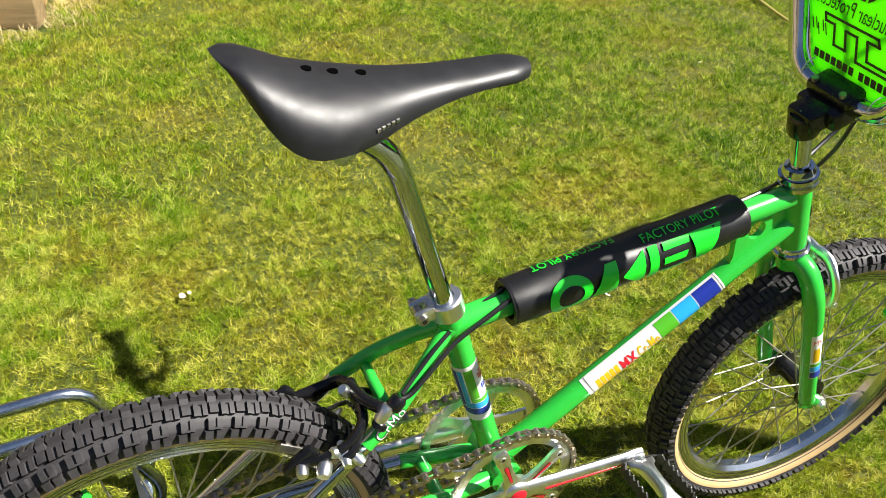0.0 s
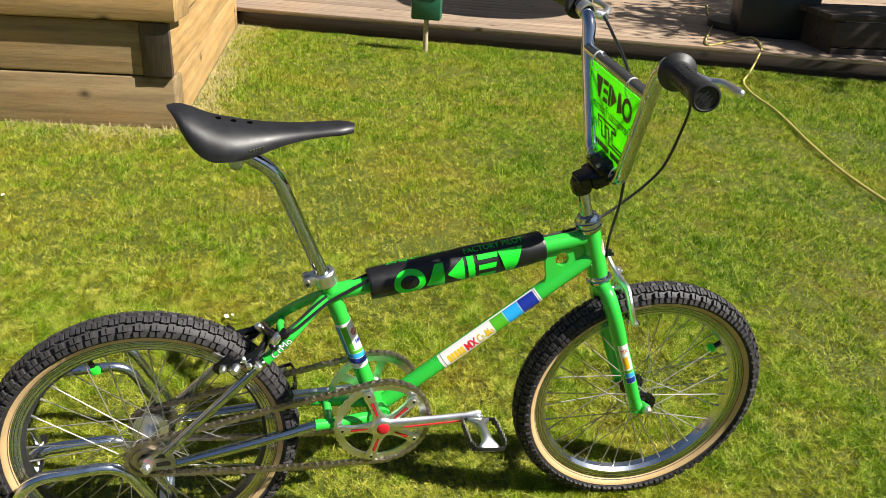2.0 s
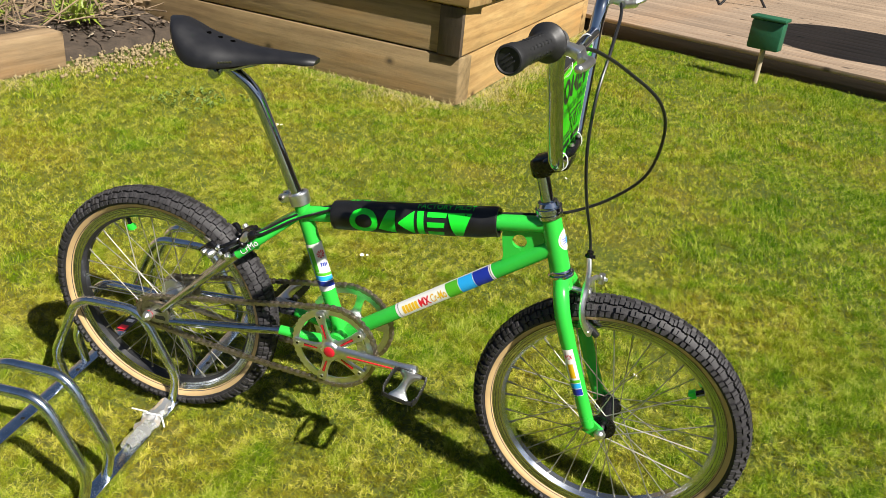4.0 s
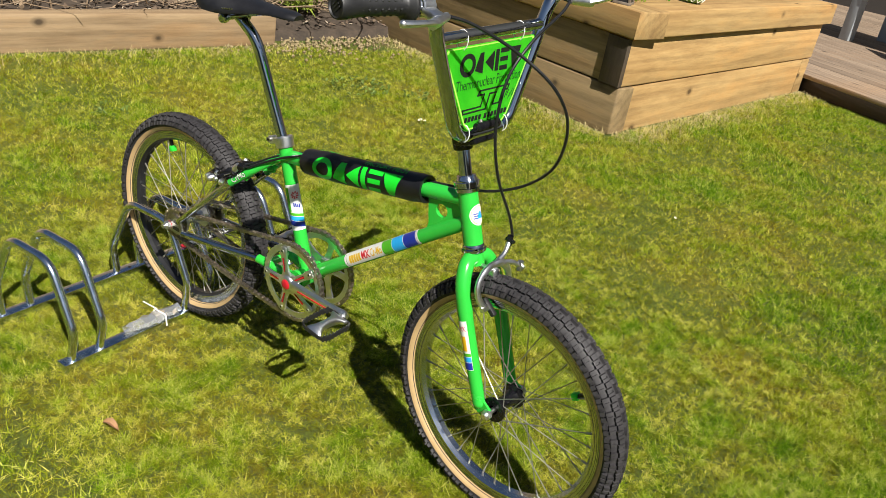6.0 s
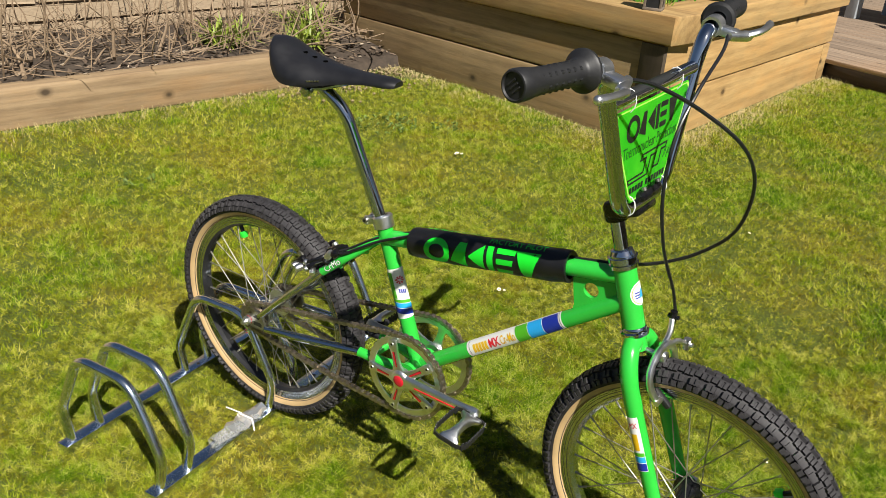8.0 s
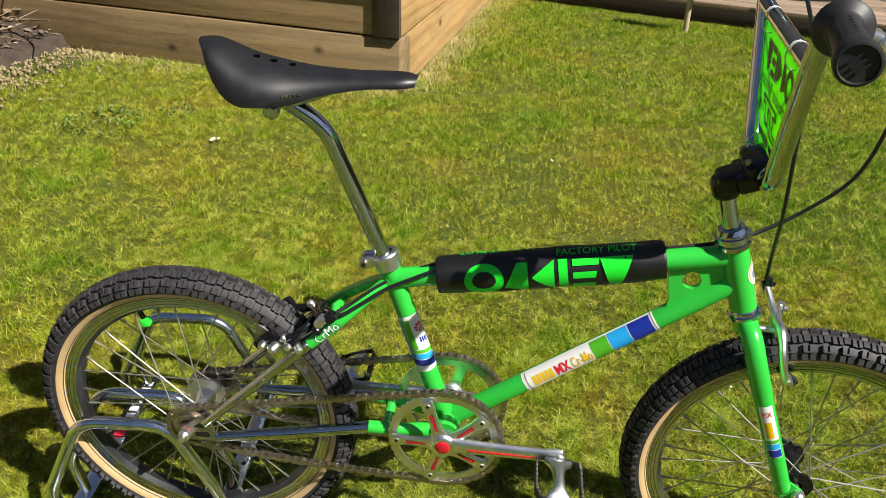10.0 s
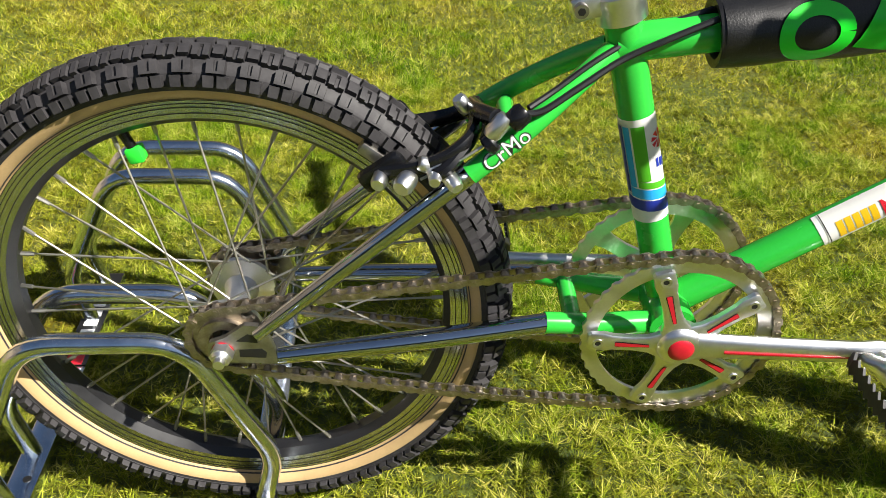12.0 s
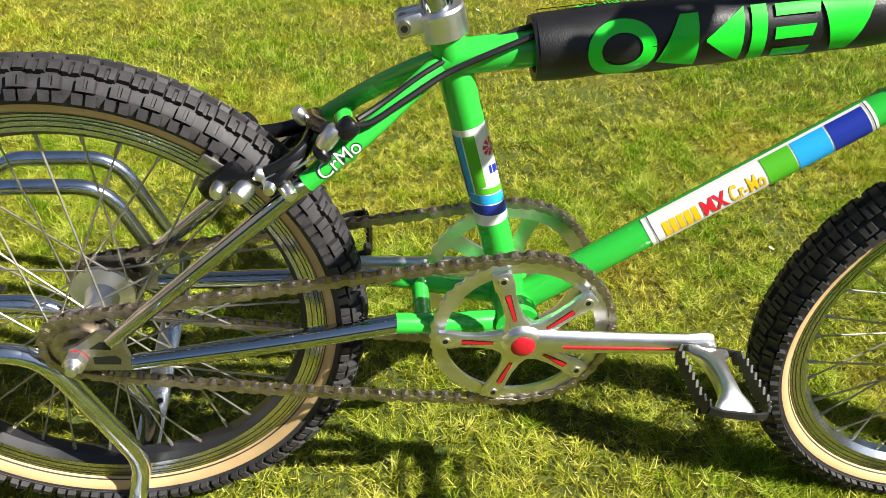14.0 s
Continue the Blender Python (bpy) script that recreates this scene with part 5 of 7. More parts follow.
def build_saddle():
    st = [i / 30 for i in range(31)]
    top = [(0, 0.8455), (0.06, 0.8455), (0.12, 0.8395), (0.2, 0.8300), (0.3, 0.8230), (0.5, 0.8155), (0.75, 0.8125), (0.95, 0.8130), (1, 0.8100)]
    low = [(0, 0.838), (0.04, 0.819), (0.10, 0.7965), (0.17, 0.7845), (0.23, 0.7820), (0.38, 0.7830), (0.48, 0.7870), (0.6, 0.7925), (0.8, 0.7990), (1, 0.800)]
    wid = [(0, 0.016), (0.02, 0.031), (0.06, 0.044), (0.12, 0.0525), (0.16, 0.0555), (0.24, 0.0570), (0.34, 0.0525), (0.45, 0.0415), (0.57, 0.0315), (0.7, 0.0255), (0.85, 0.0225), (0.95, 0.0200), (1, 0.0130)]
    g = Geo()
    n = 22
    verts = []
    for s in st:
        x = lerp(0.092, 0.336, s)
        zt, zl, w = curve_of(top, s), curve_of(low, s), curve_of(wid, s)
        for k in range(n + 1):
            a = lerp(-1, 1, k / n)
            e = abs(a)
            th = e * math.pi / 2
            y = w * math.sin(th) ** 0.95
            zz = zl + (zt - zl) * math.cos(th) ** 0.85
            xs = x - 0.007 * (1 - s) ** 8 * (1 - e * e) + 0.004 * max(0, s - 0.93) / 0.07 * (1 - e)
            verts.append((xs, math.copysign(y, a), zz))
    w = n + 1
    outer = [(i * w + k, i * w + k + 1, (i + 1) * w + k + 1, (i + 1) * w + k) for i in range(len(st) - 1) for k in range(n)]
    N = len(verts)
    cx = 0.2
    inner = [(x + (0.003 if x < cx else -0.003), y * 0.95, z - 0.0010) for x, y, z in verts]
    faces = outer + [tuple(N + i for i in reversed(f)) for f in outer]
    rim = [i * w for i in range(len(st))] + [(len(st) - 1) * w + k for k in range(1, w)] + [i * w + n for i in range(len(st) - 2, -1, -1)] + [k for k in range(n - 1, 0, -1)]
    faces += [(rim[i], rim[(i + 1) % len(rim)], N + rim[(i + 1) % len(rim)], N + rim[i]) for i in range(len(rim))]
    last = (len(st) - 1) * w
    faces.append(tuple(last + k for k in range(n + 1)))
    g.add(verts + inner, faces)
    sd = part("saddle", g, SEAT, bike, "black moulded plastic saddle with a swept-up tail", angle=60)
    # the post leans a little towards the rider's right
    sd.matrix_basis = Matrix.Translation((0.20, -0.026, 0.0045)) @ pose(0, 0, 0, 0, 0, 3) @ Matrix.Translation((-0.20, 0, 0))
    for x in (0.150, 0.170, 0.192):
        g = Geo()
        g.lathe([(0.0, 0.0), (0.0, 0.0042), (-0.004, 0.0042)], (x, -0.003, curve_of(top, (x - 0.092) / 0.244) + 0.0007), (0, 0, 1), 12)
        part("hole", g, HOLE, sd)
    for s in (-1, 1):
        for k in range(5):
            g = Geo()
            g.box(pose(0.188 + 0.0044 * k, s * (0.0470 - 0.0016 * k), 0.7930 + 0.0005 * k, s * -22, -4, -s * 20), (0.0030, 0.0016, 0.0030), 0)
            part("print", g, STEEL, sd, "small worn silver print")
    for s in (-1, 1):
        g = Geo()
        g.tube(spline([(0.130, s * 0.026, 0.800), (0.142, s * 0.022, 0.780), (0.170, s * 0.020, 0.774), (0.20, s * 0.018, 0.778), (0.25, s * 0.012, 0.794), (0.310, s * 0.006, 0.804)], 5), 0.0036, 8)
        part("rail", g, CHROME, sd)
    g = Geo()
    g.tube([(0.170, -0.034, 0.7665), (0.170, 0.034, 0.7665)], 0.0055, 10)
    for s in (-1, 1):
        g.lathe([(-0.004, 0.0), (-0.004, 0.009), (0.004, 0.0105), (0.009, 0.0095), (0.010, 0.005)], (0.170, s * 0.024, 0.7665), (0, s, 0), 20)
    cl = part("saddle_clamp", g, CHROME, bike, "chrome saddle clamp")
    cl.matrix_basis = Matrix.Translation((0, -0.026, 0.007))
    g = Geo()
    g.tube(bend([(0.305, 0, 0.525), (0.2240, -0.019, 0.745), (0.172, -0.026, 0.783)], 0.026), 0.0110, 18)
    part("seatpost", g, CHROME, bike, "chrome layback seat post")
    g = Geo()
    ax = (ST_TOP - BB).normalized()
    g.lathe([(-0.012, 0.0145), (-0.012, 0.0185), (0.008, 0.0190), (0.010, 0.0175), (0.011, 0.0112)], ST_TOP, ax, 24)
    for s in (-1, 1):
        g.box(Matrix.Translation(ST_TOP + Vector((-0.024, s * 0.008, -0.003))) @ pose(0, 0, 0, 0, -20, 0), (0.022, 0.007, 0.017), 0.003)
    c = part("seat_clamp", g, ALLOY, bike, "silver alloy seat clamp")
    g = Geo()
    q = ST_TOP + Vector((-0.029, 0, -0.003))
    g.tube([q + Vector((0, -0.017, 0)), q + Vector((0, 0.017, 0))], 0.0052, 12)
    part("bolt", g, STEEL, c)
    g = Geo()
    g.tube([q + Vector((0, -0.0175, 0)), q + Vector((0, -0.0165, 0))], 0.003, 6)
    part("socket", g, INK, c)


build_saddle()


def build_wheel(name, m, hub_wide, sprockets, valve_angle, label, hub_mat, bed_mat):
    """A spoked wheel about the origin with its axle along y, set at the pose m."""
    w = Geo()
    # rim: a closed alloy section
    sec = [(-0.0145, 0.2015), (-0.0150, 0.2095), (-0.0120, 0.2095), (-0.0110, 0.2020), (0.0110, 0.2020), (0.0120, 0.2095), (0.0150, 0.2095), (0.0145, 0.2015), (0.0130, 0.1925), (0.0060, 0.1865), (-0.0060, 0.1865), (-0.0130, 0.1925)]
    w.lathe(sec, (0, 0, 0), (0, 1, 0), 96, closed=True)
    n = 96
    for row in (8, 9, 10):
        w.m[row * n:(row + 1) * n] = [1] * n
    rim = part(name, w, [RIM, bed_mat], bike, label)
    rim.matrix_basis = m
    for y in (-0.01475, 0.01475):
        g = Geo()
        s = 1 if y > 0 else -1
        for r in (0.2020, 0.2052, 0.2080):
            g.lathe([(y * 1.0 + s * 0.0003, r), (y + s * 0.0003, r + 0.0006)], (0, 0, 0), (0, 1, 0), 96)
        g.lathe([(s * 0.01405, 0.1968), (s * 0.01425, 0.1975)], (0, 0, 0), (0, 1, 0), 96)
        part("rim_groove", g, INK, rim)
    # tyre: tan sidewalls and a black tread band with knobs
    WIDE, HIGH, MID = 0.0232, 0.0192, 0.2232
    g = Geo()
    g.lathe([(WIDE * math.sin(a), MID + HIGH * math.cos(a)) for a in (lerp(-2.46, 2.46, k / 20) for k in range(21))], (0, 0, 0), (0, 1, 0), 120)
    tyre = part("tyre", g, TAN, rim, "tan-walled tyre with a worn black knobbly tread")
    g = Geo()
    for s in (-1, 1):
        # a dark moulded line near the bead
        g.lathe([((WIDE + 0.0003) * s * math.sin(a), MID + (HIGH + 0.0003) * math.cos(a)) for a in (2.26, 2.33)], (0, 0, 0), (0, 1, 0), 120)
    part("bead_line", g, RUBBER, tyre)
    # tread: smooth rubber with waisted pits in two rows on each side, small lugs in the pits and knobs on the shoulder
    N = 62
    inside = lambda u, a, u0, u1, a0, a1: u0 < u < u1 and a0 < a < a1

    def relief(u, a):
        """Height of the tread over the carcass at u of a step round the wheel and the angle a across it."""
        v = (u + 0.5) % 1.0
        if a > 1.60:
            return 0.0004
        if a > 1.14:
            knob = inside(u, a, 0.06, 0.38, 1.16, 1.50) or inside(u, a, 0.62, 0.94, 1.16, 1.50)
            return 0.0064 if knob else 0.0008
        if inside(v, a, 0.22, 0.78, 0.70, 1.10):
            return 0.0042 if 0.45 < v < 0.55 and a < 1.02 else 0.0066
        if inside(u, a, 0.24, 0.76, 0.14, 0.60):
            return 0.0040 if 0.44 < u < 0.56 and a > 0.22 else 0.0064
        if inside(v, a, 0.33, 0.67, 0.0, 0.52):
            return 0.0056
        return 0.0012

    edges = sorted({round(e % 1.0, 4) for q in (0.06, 0.38, 0.62, 0.94, 0.24, 0.76, 0.33, 0.67, 0.44, 0.56, 0.72, 0.28, 0.83, 0.95, 0.05, 0.17) for e in (q - 0.012, q + 0.012)})
    across = sorted({e for q in (0.14, 0.22, 0.52, 0.60, 0.70, 0.78, 1.02, 1.10, 1.16, 1.50, 1.60) for e in (q - 0.008, q + 0.008)} | {0.0, 1.76})
    across = [-a for a in reversed(across[1:])] + across
    steps = [(relief(u, abs(a)), u) for u in edges for a in across]
    row = len(across)
    verts = []
    for i in range(N):
        for j, u in enumerate(edges):
            th = math.tau * (i + u) / N
            c_, s_ = math.cos(th), math.sin(th)
            for k, a in enumerate(across):
                h = steps[j * row + k][0]
                r = MID + (HIGH + h) * math.cos(a)
                verts.append((r * c_, (WIDE + h) * math.sin(a), r * s_))
    total = N * len(edges)
    me = bpy.data.meshes.new("tread")
    me.from_pydata(verts, [], [(i * row + k, i * row + k + 1, (i + 1) % total * row + k + 1, (i + 1) % total * row + k) for i in range(total) for k in range(row - 1)])
    me.materials.append(RUBBER)
    me.shade_smooth()
    me.set_sharp_from_angle(angle=radians(38))
    part("tread", me, None, tyre, "black rubber block tread")
    # hub
    g = Geo()
    fl = hub_wide
    fr = 0.030 if sprockets else 0.024
    g.lathe([(-fl - 0.003, 0.009), (-fl - 0.003, fr), (-fl + 0.002, fr), (-fl + 0.006, 0.016), (-fl * 0.4, 0.0125), (fl * 0.4, 0.0125), (fl - 0.006, 0.016), (fl - 0.002, fr), (fl + 0.003, fr), (fl + 0.003, 0.009)], (0, 0, 0), (0, 1, 0), 36)
    hub = part("hub", g, hub_mat, rim, "large-flange hub")
    g = Geo()
    for s in (-1, 1):
        for k in range(9):
            a = math.tau * (k + 0.5) / 9
            c = Vector((math.cos(a) * fr * 0.72, s * (fl + 0.0032), math.sin(a) * fr * 0.72))
            g.lathe([(0, 0.0), (0, 0.0022), (s * 0.0004, 0.0022), (s * 0.0004, 0.0)], c, (0, 1, 0), 8)
    tagged(part("flange_hole", g, INK, hub), kind="stuff")
    g = Geo()
    half = 0.078 if sprockets else 0.062
    g.tube([(0, -half, 0), (0, half, 0)], 0.0048, 12)
    for s in (-1, 1):
        y = s * (0.0605 if sprockets else 0.048)
        g.tube([(0, y, 0), (0, y + s * 0.0085, 0)], 0.0102, 6)
        g.tube([(0, y + s * 0.008, 0), (0, y + s * 0.0115, 0)], [0.0085, 0.0065], 16)
    part("axle", g, ALLOY, hub, "steel axle with hexagonal nuts")
    if sprockets:
        for s in (-1, 1):
            g = Geo()
            g.lathe([(0, 0.006), (0, 0.0094), (s * 0.0010, 0.0094), (s * 0.0010, 0.006)], (0, s * 0.0598, 0), (0, 1, 0), 20)
            part("washer", g, PINK_RED, hub, "red axle washer")
    # spokes: crossed, to alternate flanges
    S = 36
    g = Geo()
    g.tube([(0, 0, 0), (1, 0, 0)], 0.00105, 5)
    # one shared unit spoke with a nipple at its outer end
    g.tube([(0.935, 0, 0), (1, 0, 0)], 0.0019, 6)
    shared = g.mesh("spoke", SPOKE)
    for i in range(S):
        side = -1 if i % 2 else 1
        lead = 1 if (i // 2) % 2 else -1
        th = math.tau * (i + 0.5) / S
        h = th + lead * radians(72)
        a = Vector(((fr - 0.004) * math.cos(h), side * fl, (fr - 0.004) * math.sin(h)))
        b = Vector((0.1875 * math.cos(th), side * 0.002, 0.1875 * math.sin(th)))
        d = b - a
        sp = part("spoke", shared, None, rim)
        q = d.to_track_quat("X", "Z")
        sp.matrix_basis = Matrix.LocRotScale(a, q, (d.length, 1, 1))
    # valve with a dice-shaped cap
    vd = Vector((math.cos(valve_angle), 0, math.sin(valve_angle)))
    g = Geo()
    g.tube([vd * 0.196, vd * 0.172], 0.0042, 10)
    v = part("valve", g, BLACK, rim, "black valve stem")
    g = Geo()
    g.box(Matrix.Translation(vd * 0.1655) @ pose(0, 0, 0, 0, -math.degrees(valve_angle) + 8, 0), (0.013, 0.013, 0.013), 0.0022)
    part("valve_cap", g, NEON, v, "neon green dice valve cap")
    return rim


build_wheel("wheel", pose(*RA), 0.030, True, math.atan2(0.157, -0.066), "polished alloy rear wheel rim with a black bed", ALLOY, RIMBLACK)
FRONT = build_wheel("wheel", pose(*FA), 0.030, False, math.atan2(0.098, 0.133), "polished alloy front wheel rim", BLACK, RIM)


def toothed(n, root, tip, hole, y, thick, g):
    """A sprocket blank with teeth about the y axis."""
    verts, faces = [], []
    prof = []
    for i in range(n):
        for f, r in ((-0.34, root), (-0.12, tip), (0.12, tip), (0.34, root)):
            a = math.tau * (i + f) / n
            prof.append((a, r))
    K = len(prof)
    for yy in (y - thick / 2, y + thick / 2):
        for a, r in prof:
            verts.append((r * math.cos(a), yy, r * math.sin(a)))
        for a, r in prof:
            verts.append((hole * math.cos(a), yy, hole * math.sin(a)))
    for k in range(K):
        l = (k + 1) % K
        faces += [(k, l, K + l, K + k), (2 * K + k, 3 * K + k, 3 * K + l, 2 * K + l), (k, 2 * K + k, 2 * K + l, l), (K + k, K + l, 3 * K + l, 3 * K + k)]
    return g.add(verts, faces)


def build_drive(s):
    """One side's crank, ring, sprocket, chain and pedal; s: -1 for the rider's right, 1 for the left."""
    y = s * 0.0435
    crank_a = radians(2.5) if s < 0 else radians(182.5)
    set_ = Geo()
    set_.lathe([(0, 0.010), (0, 0.0205), (s * 0.006, 0.0212), (s * 0.013, 0.0190), (s * 0.0165, 0.0150), (s * 0.0168, 0.0110)], (0, s * 0.046, 0), (0, 1, 0), 28)
    arm = [(0.008, 0.0150), (0.03, 0.0128), (0.09, 0.0112), (0.148, 0.0110), (0.164, 0.0132), (0.1715, 0.0118), (0.1745, 0.005)]
    verts = []
    n = 14
    for i, (x, h) in enumerate(arm):
        yy = s * lerp(0.055, 0.066, x / 0.17)
        for k in range(n):
            a = math.tau * k / n
            verts.append((x, yy + 0.0068 * math.sin(a), h * math.cos(a)))
    faces = [(i * n + k, i * n + (k + 1) % n, (i + 1) * n + (k + 1) % n, (i + 1) * n + k) for i in range(len(arm) - 1) for k in range(n)]
    faces += [tuple(range(n - 1, -1, -1)), tuple(range((len(arm) - 1) * n, len(arm) * n))]
    set_.add(verts, faces)
    cr = part("crank", set_, ALLOY, bike, "polished alloy crank with red inlaid lines")
    cr.matrix_basis = Matrix.Translation(BB) @ pose(0, 0, 0, 0, -math.degrees(crank_a), 0)
    for j in range(5):
        a = math.tau * j / 5 + radians(36)
        d = Vector((math.cos(a), 0, math.sin(a)))
        # a flat forged arm, waisted, with a squared end that carries the bolt
        out = [(0.006, 0.0165), (0.016, 0.0135), (0.026, 0.0088), (0.040, 0.0072), (0.056, 0.0076), (0.0625, 0.0092), (0.0745, 0.0088), (0.0770, 0.0065)]
        out = out + [(u, -w) for u, w in reversed(out)]
        e = Vector((-math.sin(a), 0, math.cos(a)))
        g = Geo()
        n, tops = len(out), []
        lift = lambda u: s * lerp(0.0590, 0.0530, min(1, u / 0.07))
        for inset, dy in ((0.0, -0.0055), (0.0, -0.0012), (0.0016, 0.0)):
            for u, w in out:
                k = 1 - inset / max(abs(w), 0.004)
                tops.append(d * (u - (inset if u > 0.07 else 0)) + e * w * k + Vector((0, lift(u) + s * dy, 0)))
        faces = [(r * n + i, r * n + (i + 1) % n, (r + 1) * n + (i + 1) % n, (r + 1) * n + i) for r in range(2) for i in range(n)]
        g.add(tops, faces + [tuple(range(n - 1, -1, -1)), tuple(range(2 * n, 3 * n))])
        part("spider_arm", g, ALLOY, cr)
        # a sunk red wedge in a dark slot
        for w, dy, mt, nm in ((0.0030, 0.0003, INK, "slot"), (0.0021, 0.0007, PINK_RED, "inlay")):
            g = Geo()
            q = [(0.026, 0.55), (0.0535, 1.0), (0.0545, 0.8), (0.0545, -0.8), (0.0535, -1.0), (0.026, -0.55)]
            g.add([d * u + e * (w * v) + Vector((0, lift(u) + s * dy, 0)) for u, v in q], [(0, 1, 2, 3, 4, 5)])
            part(nm, g, mt, cr)
    g = Geo()
    g.lathe([(s * 0.0012, 0.0), (s * 0.0010, 0.0050), (0, 0.0095), (s * -0.0015, 0.0112), (s * -0.004, 0.0114)], (0, s * 0.0645, 0), (0, 1, 0), 24)
    part("dust_cap", g, PINK_RED, cr, "red crank dust cap")
    g = Geo()
    yy = s * lerp(0.055, 0.066, 0.55)
    g.box(pose(0.092, yy + s * 0.0066, -0.0010, 0, 0, s * -math.degrees(math.atan2(0.010, -0.17)) + (180 if s < 0 else 180)), (0.112, 0.0022, 0.0021), 0.0004)
    part("inlay", g, PINK_RED, cr, "red painted crank lines")
    g = toothed(42, 0.0812, 0.0828, 0.0690, y, 0.0036, Geo())
    part("chainring", g, ALLOY, cr, "toothed alloy chainring")
    for j in range(5):
        a = math.tau * j / 5 + radians(36)
        g = Geo()
        c = Vector((math.cos(a) * 0.0690, s * 0.0530, math.sin(a) * 0.0690))
        g.lathe([(0, 0.0026), (s * 0.0012, 0.0026), (s * 0.0015, 0.0046), (s * -0.003, 0.0052)], c, (0, 1, 0), 14)
        part("chainring_bolt", g, ALLOY, cr)
        g = Geo()
        g.lathe([(s * 0.0009, 0.0), (s * 0.0009, 0.0027), (s * 0.0004, 0.0027)], c, (0, 1, 0), 6)
        part("socket", g, INK, cr)
    # sprocket
    g = toothed(16, 0.0295, 0.0345, 0.019, y, 0.003, Geo())
    g.lathe([(-0.006, 0.014), (-0.006, 0.0235), (0.006, 0.0235), (0.006, 0.014)], (0, y, 0), (0, 1, 0), 24)
    sp = part("sprocket", g, CHAIN, bike, "oily rear freewheel sprocket")
    sp.matrix_basis = Matrix.Translation(RA)
    # chain round both
    R1, R2 = 0.0850, 0.0325
    d = BB - RA
    L = math.hypot(d.x, d.z)
    base = math.atan2(d.z, d.x)
    off = math.asin((R1 - R2) / L)
    hi, lo = base + math.pi / 2 + off, base - math.pi / 2 - off
    P = lambda c, r, a: Vector((c.x + r * math.cos(a), y, c.z + r * math.sin(a)))
    n = 60
    top0, top1 = P(RA, R2, hi), P(BB, R1, hi)
    bot0, bot1 = P(BB, R1, lo), P(RA, R2, lo)
    sag = lambda k: 0.0055 * math.sin(math.pi * k)
    path = [top0.lerp(top1, k / n) for k in range(n)]
    path += [P(BB, R1, hi + (lo - hi) * k / 50) for k in range(50)]
    path += [bot0.lerp(bot1, k / n) - Vector((0, 0, sag(k / n))) for k in range(n)]
    path += [P(RA, R2, lo - (math.tau - (hi - lo)) * k / 40) for k in range(40)]
    cum = [0]
    for p, q in zip(path, path[1:] + path[:1]):
        cum.append(cum[-1] + (q - p).length)
    total = cum[-1]
    count = round(total / 0.0127 / 2) * 2
    pos, j = [], 0
    for i in range(count):
        dd = total * i / count
        while cum[j + 1] < dd:
            j += 1
        t = (dd - cum[j]) / max(1e-9, cum[j + 1] - cum[j])
        pos.append(path[j].lerp(path[(j + 1) % len(path)], t))
    g = Geo()
    for i in range(count):
        p, q = pos[i], pos[(i + 1) % count]
        t = (q - p).normalized()
        u = Vector((-t.z, 0, t.x))
        wide = 0.0040 if i % 2 else 0.0028
        for sd in (-1, 1):
            Ln = (q - p).length
            pr = [(-0.0040, 0.0), (-0.0026, 0.0038), (0.0020, 0.0040), (Ln / 2, 0.0027), (Ln - 0.0020, 0.0040), (Ln + 0.0026, 0.0038), (Ln + 0.0040, 0.0)]
            outl = pr + [(a, -b) for a, b in pr[-2:0:-1]]
            vs = []
            for e in (0, 1):
                yy2 = sd * (wide + e * 0.0010)
                vs += [p + t * a + u * b + Vector((0, yy2, 0)) for a, b in outl]
            m = len(outl)
            g.add(vs, [tuple(range(m - 1, -1, -1)), tuple(range(m, 2 * m))] + [(k, (k + 1) % m, m + (k + 1) % m, m + k) for k in range(m)])
        g.tube([p + Vector((0, -0.0056, 0)), p + Vector((0, 0.0056, 0))], 0.0020, 6)
        g.tube([p + Vector((0, -0.0026, 0)), p + Vector((0, 0.0026, 0))], 0.0038, 8)
    me = bpy.data.meshes.new("chain")
    me.from_pydata(g.v, [], g.f)
    me.materials.append(CHAIN)
    part("chain", me, None, bike, "oily steel roller chain")
    # pedal, level, on the crank's end
    e = BB + Vector((math.cos(crank_a) * 0.165, s * 0.068, math.sin(crank_a) * 0.165))
    g = Geo()
    g.tube([(0, 0, 0), (0, s * 0.012, 0)], 0.0075, 12)
    # cast body: a waisted barrel that flares into a wing at each end
    rows = [(0.009, 0.0290, 0.0060, 0.0), (0.013, 0.0270, 0.0075, 0.0), (0.019, 0.0165, 0.0095, 0.0005), (0.028, 0.0115, 0.0110, 0.0010), (0.042, 0.0098, 0.0108, 0.0010),
            (0.056, 0.0112, 0.0105, 0.0008), (0.064, 0.0140, 0.0095, 0.0), (0.072, 0.0220, 0.0080, -0.0010), (0.077, 0.0260, 0.0065, -0.0025), (0.0805, 0.0250, 0.0050, -0.0050)]
    n = 20
    verts = []
    for u, hw, hh, dz in [(u, hw * 0.72, hh * 0.9, dz) for u, hw, hh, dz in rows]:
        for k in range(n):
            a = math.tau * k / n
            ca, sa = math.cos(a), math.sin(a)
            verts.append((hw * math.copysign(abs(ca) ** 0.7, ca), s * (u - 0.004 * abs(ca) ** 2 * (1 if u < 0.04 else -1) * (hw > 0.02)), dz + hh * math.copysign(abs(sa) ** 0.8, sa)))
    g.add(verts, [(i * n + k, i * n + (k + 1) % n, (i + 1) * n + (k + 1) % n, (i + 1) * n + k) for i in range(len(rows) - 1) for k in range(n)]
          + [tuple(range(n - 1, -1, -1)), tuple(range((len(rows) - 1) * n, len(rows) * n))])
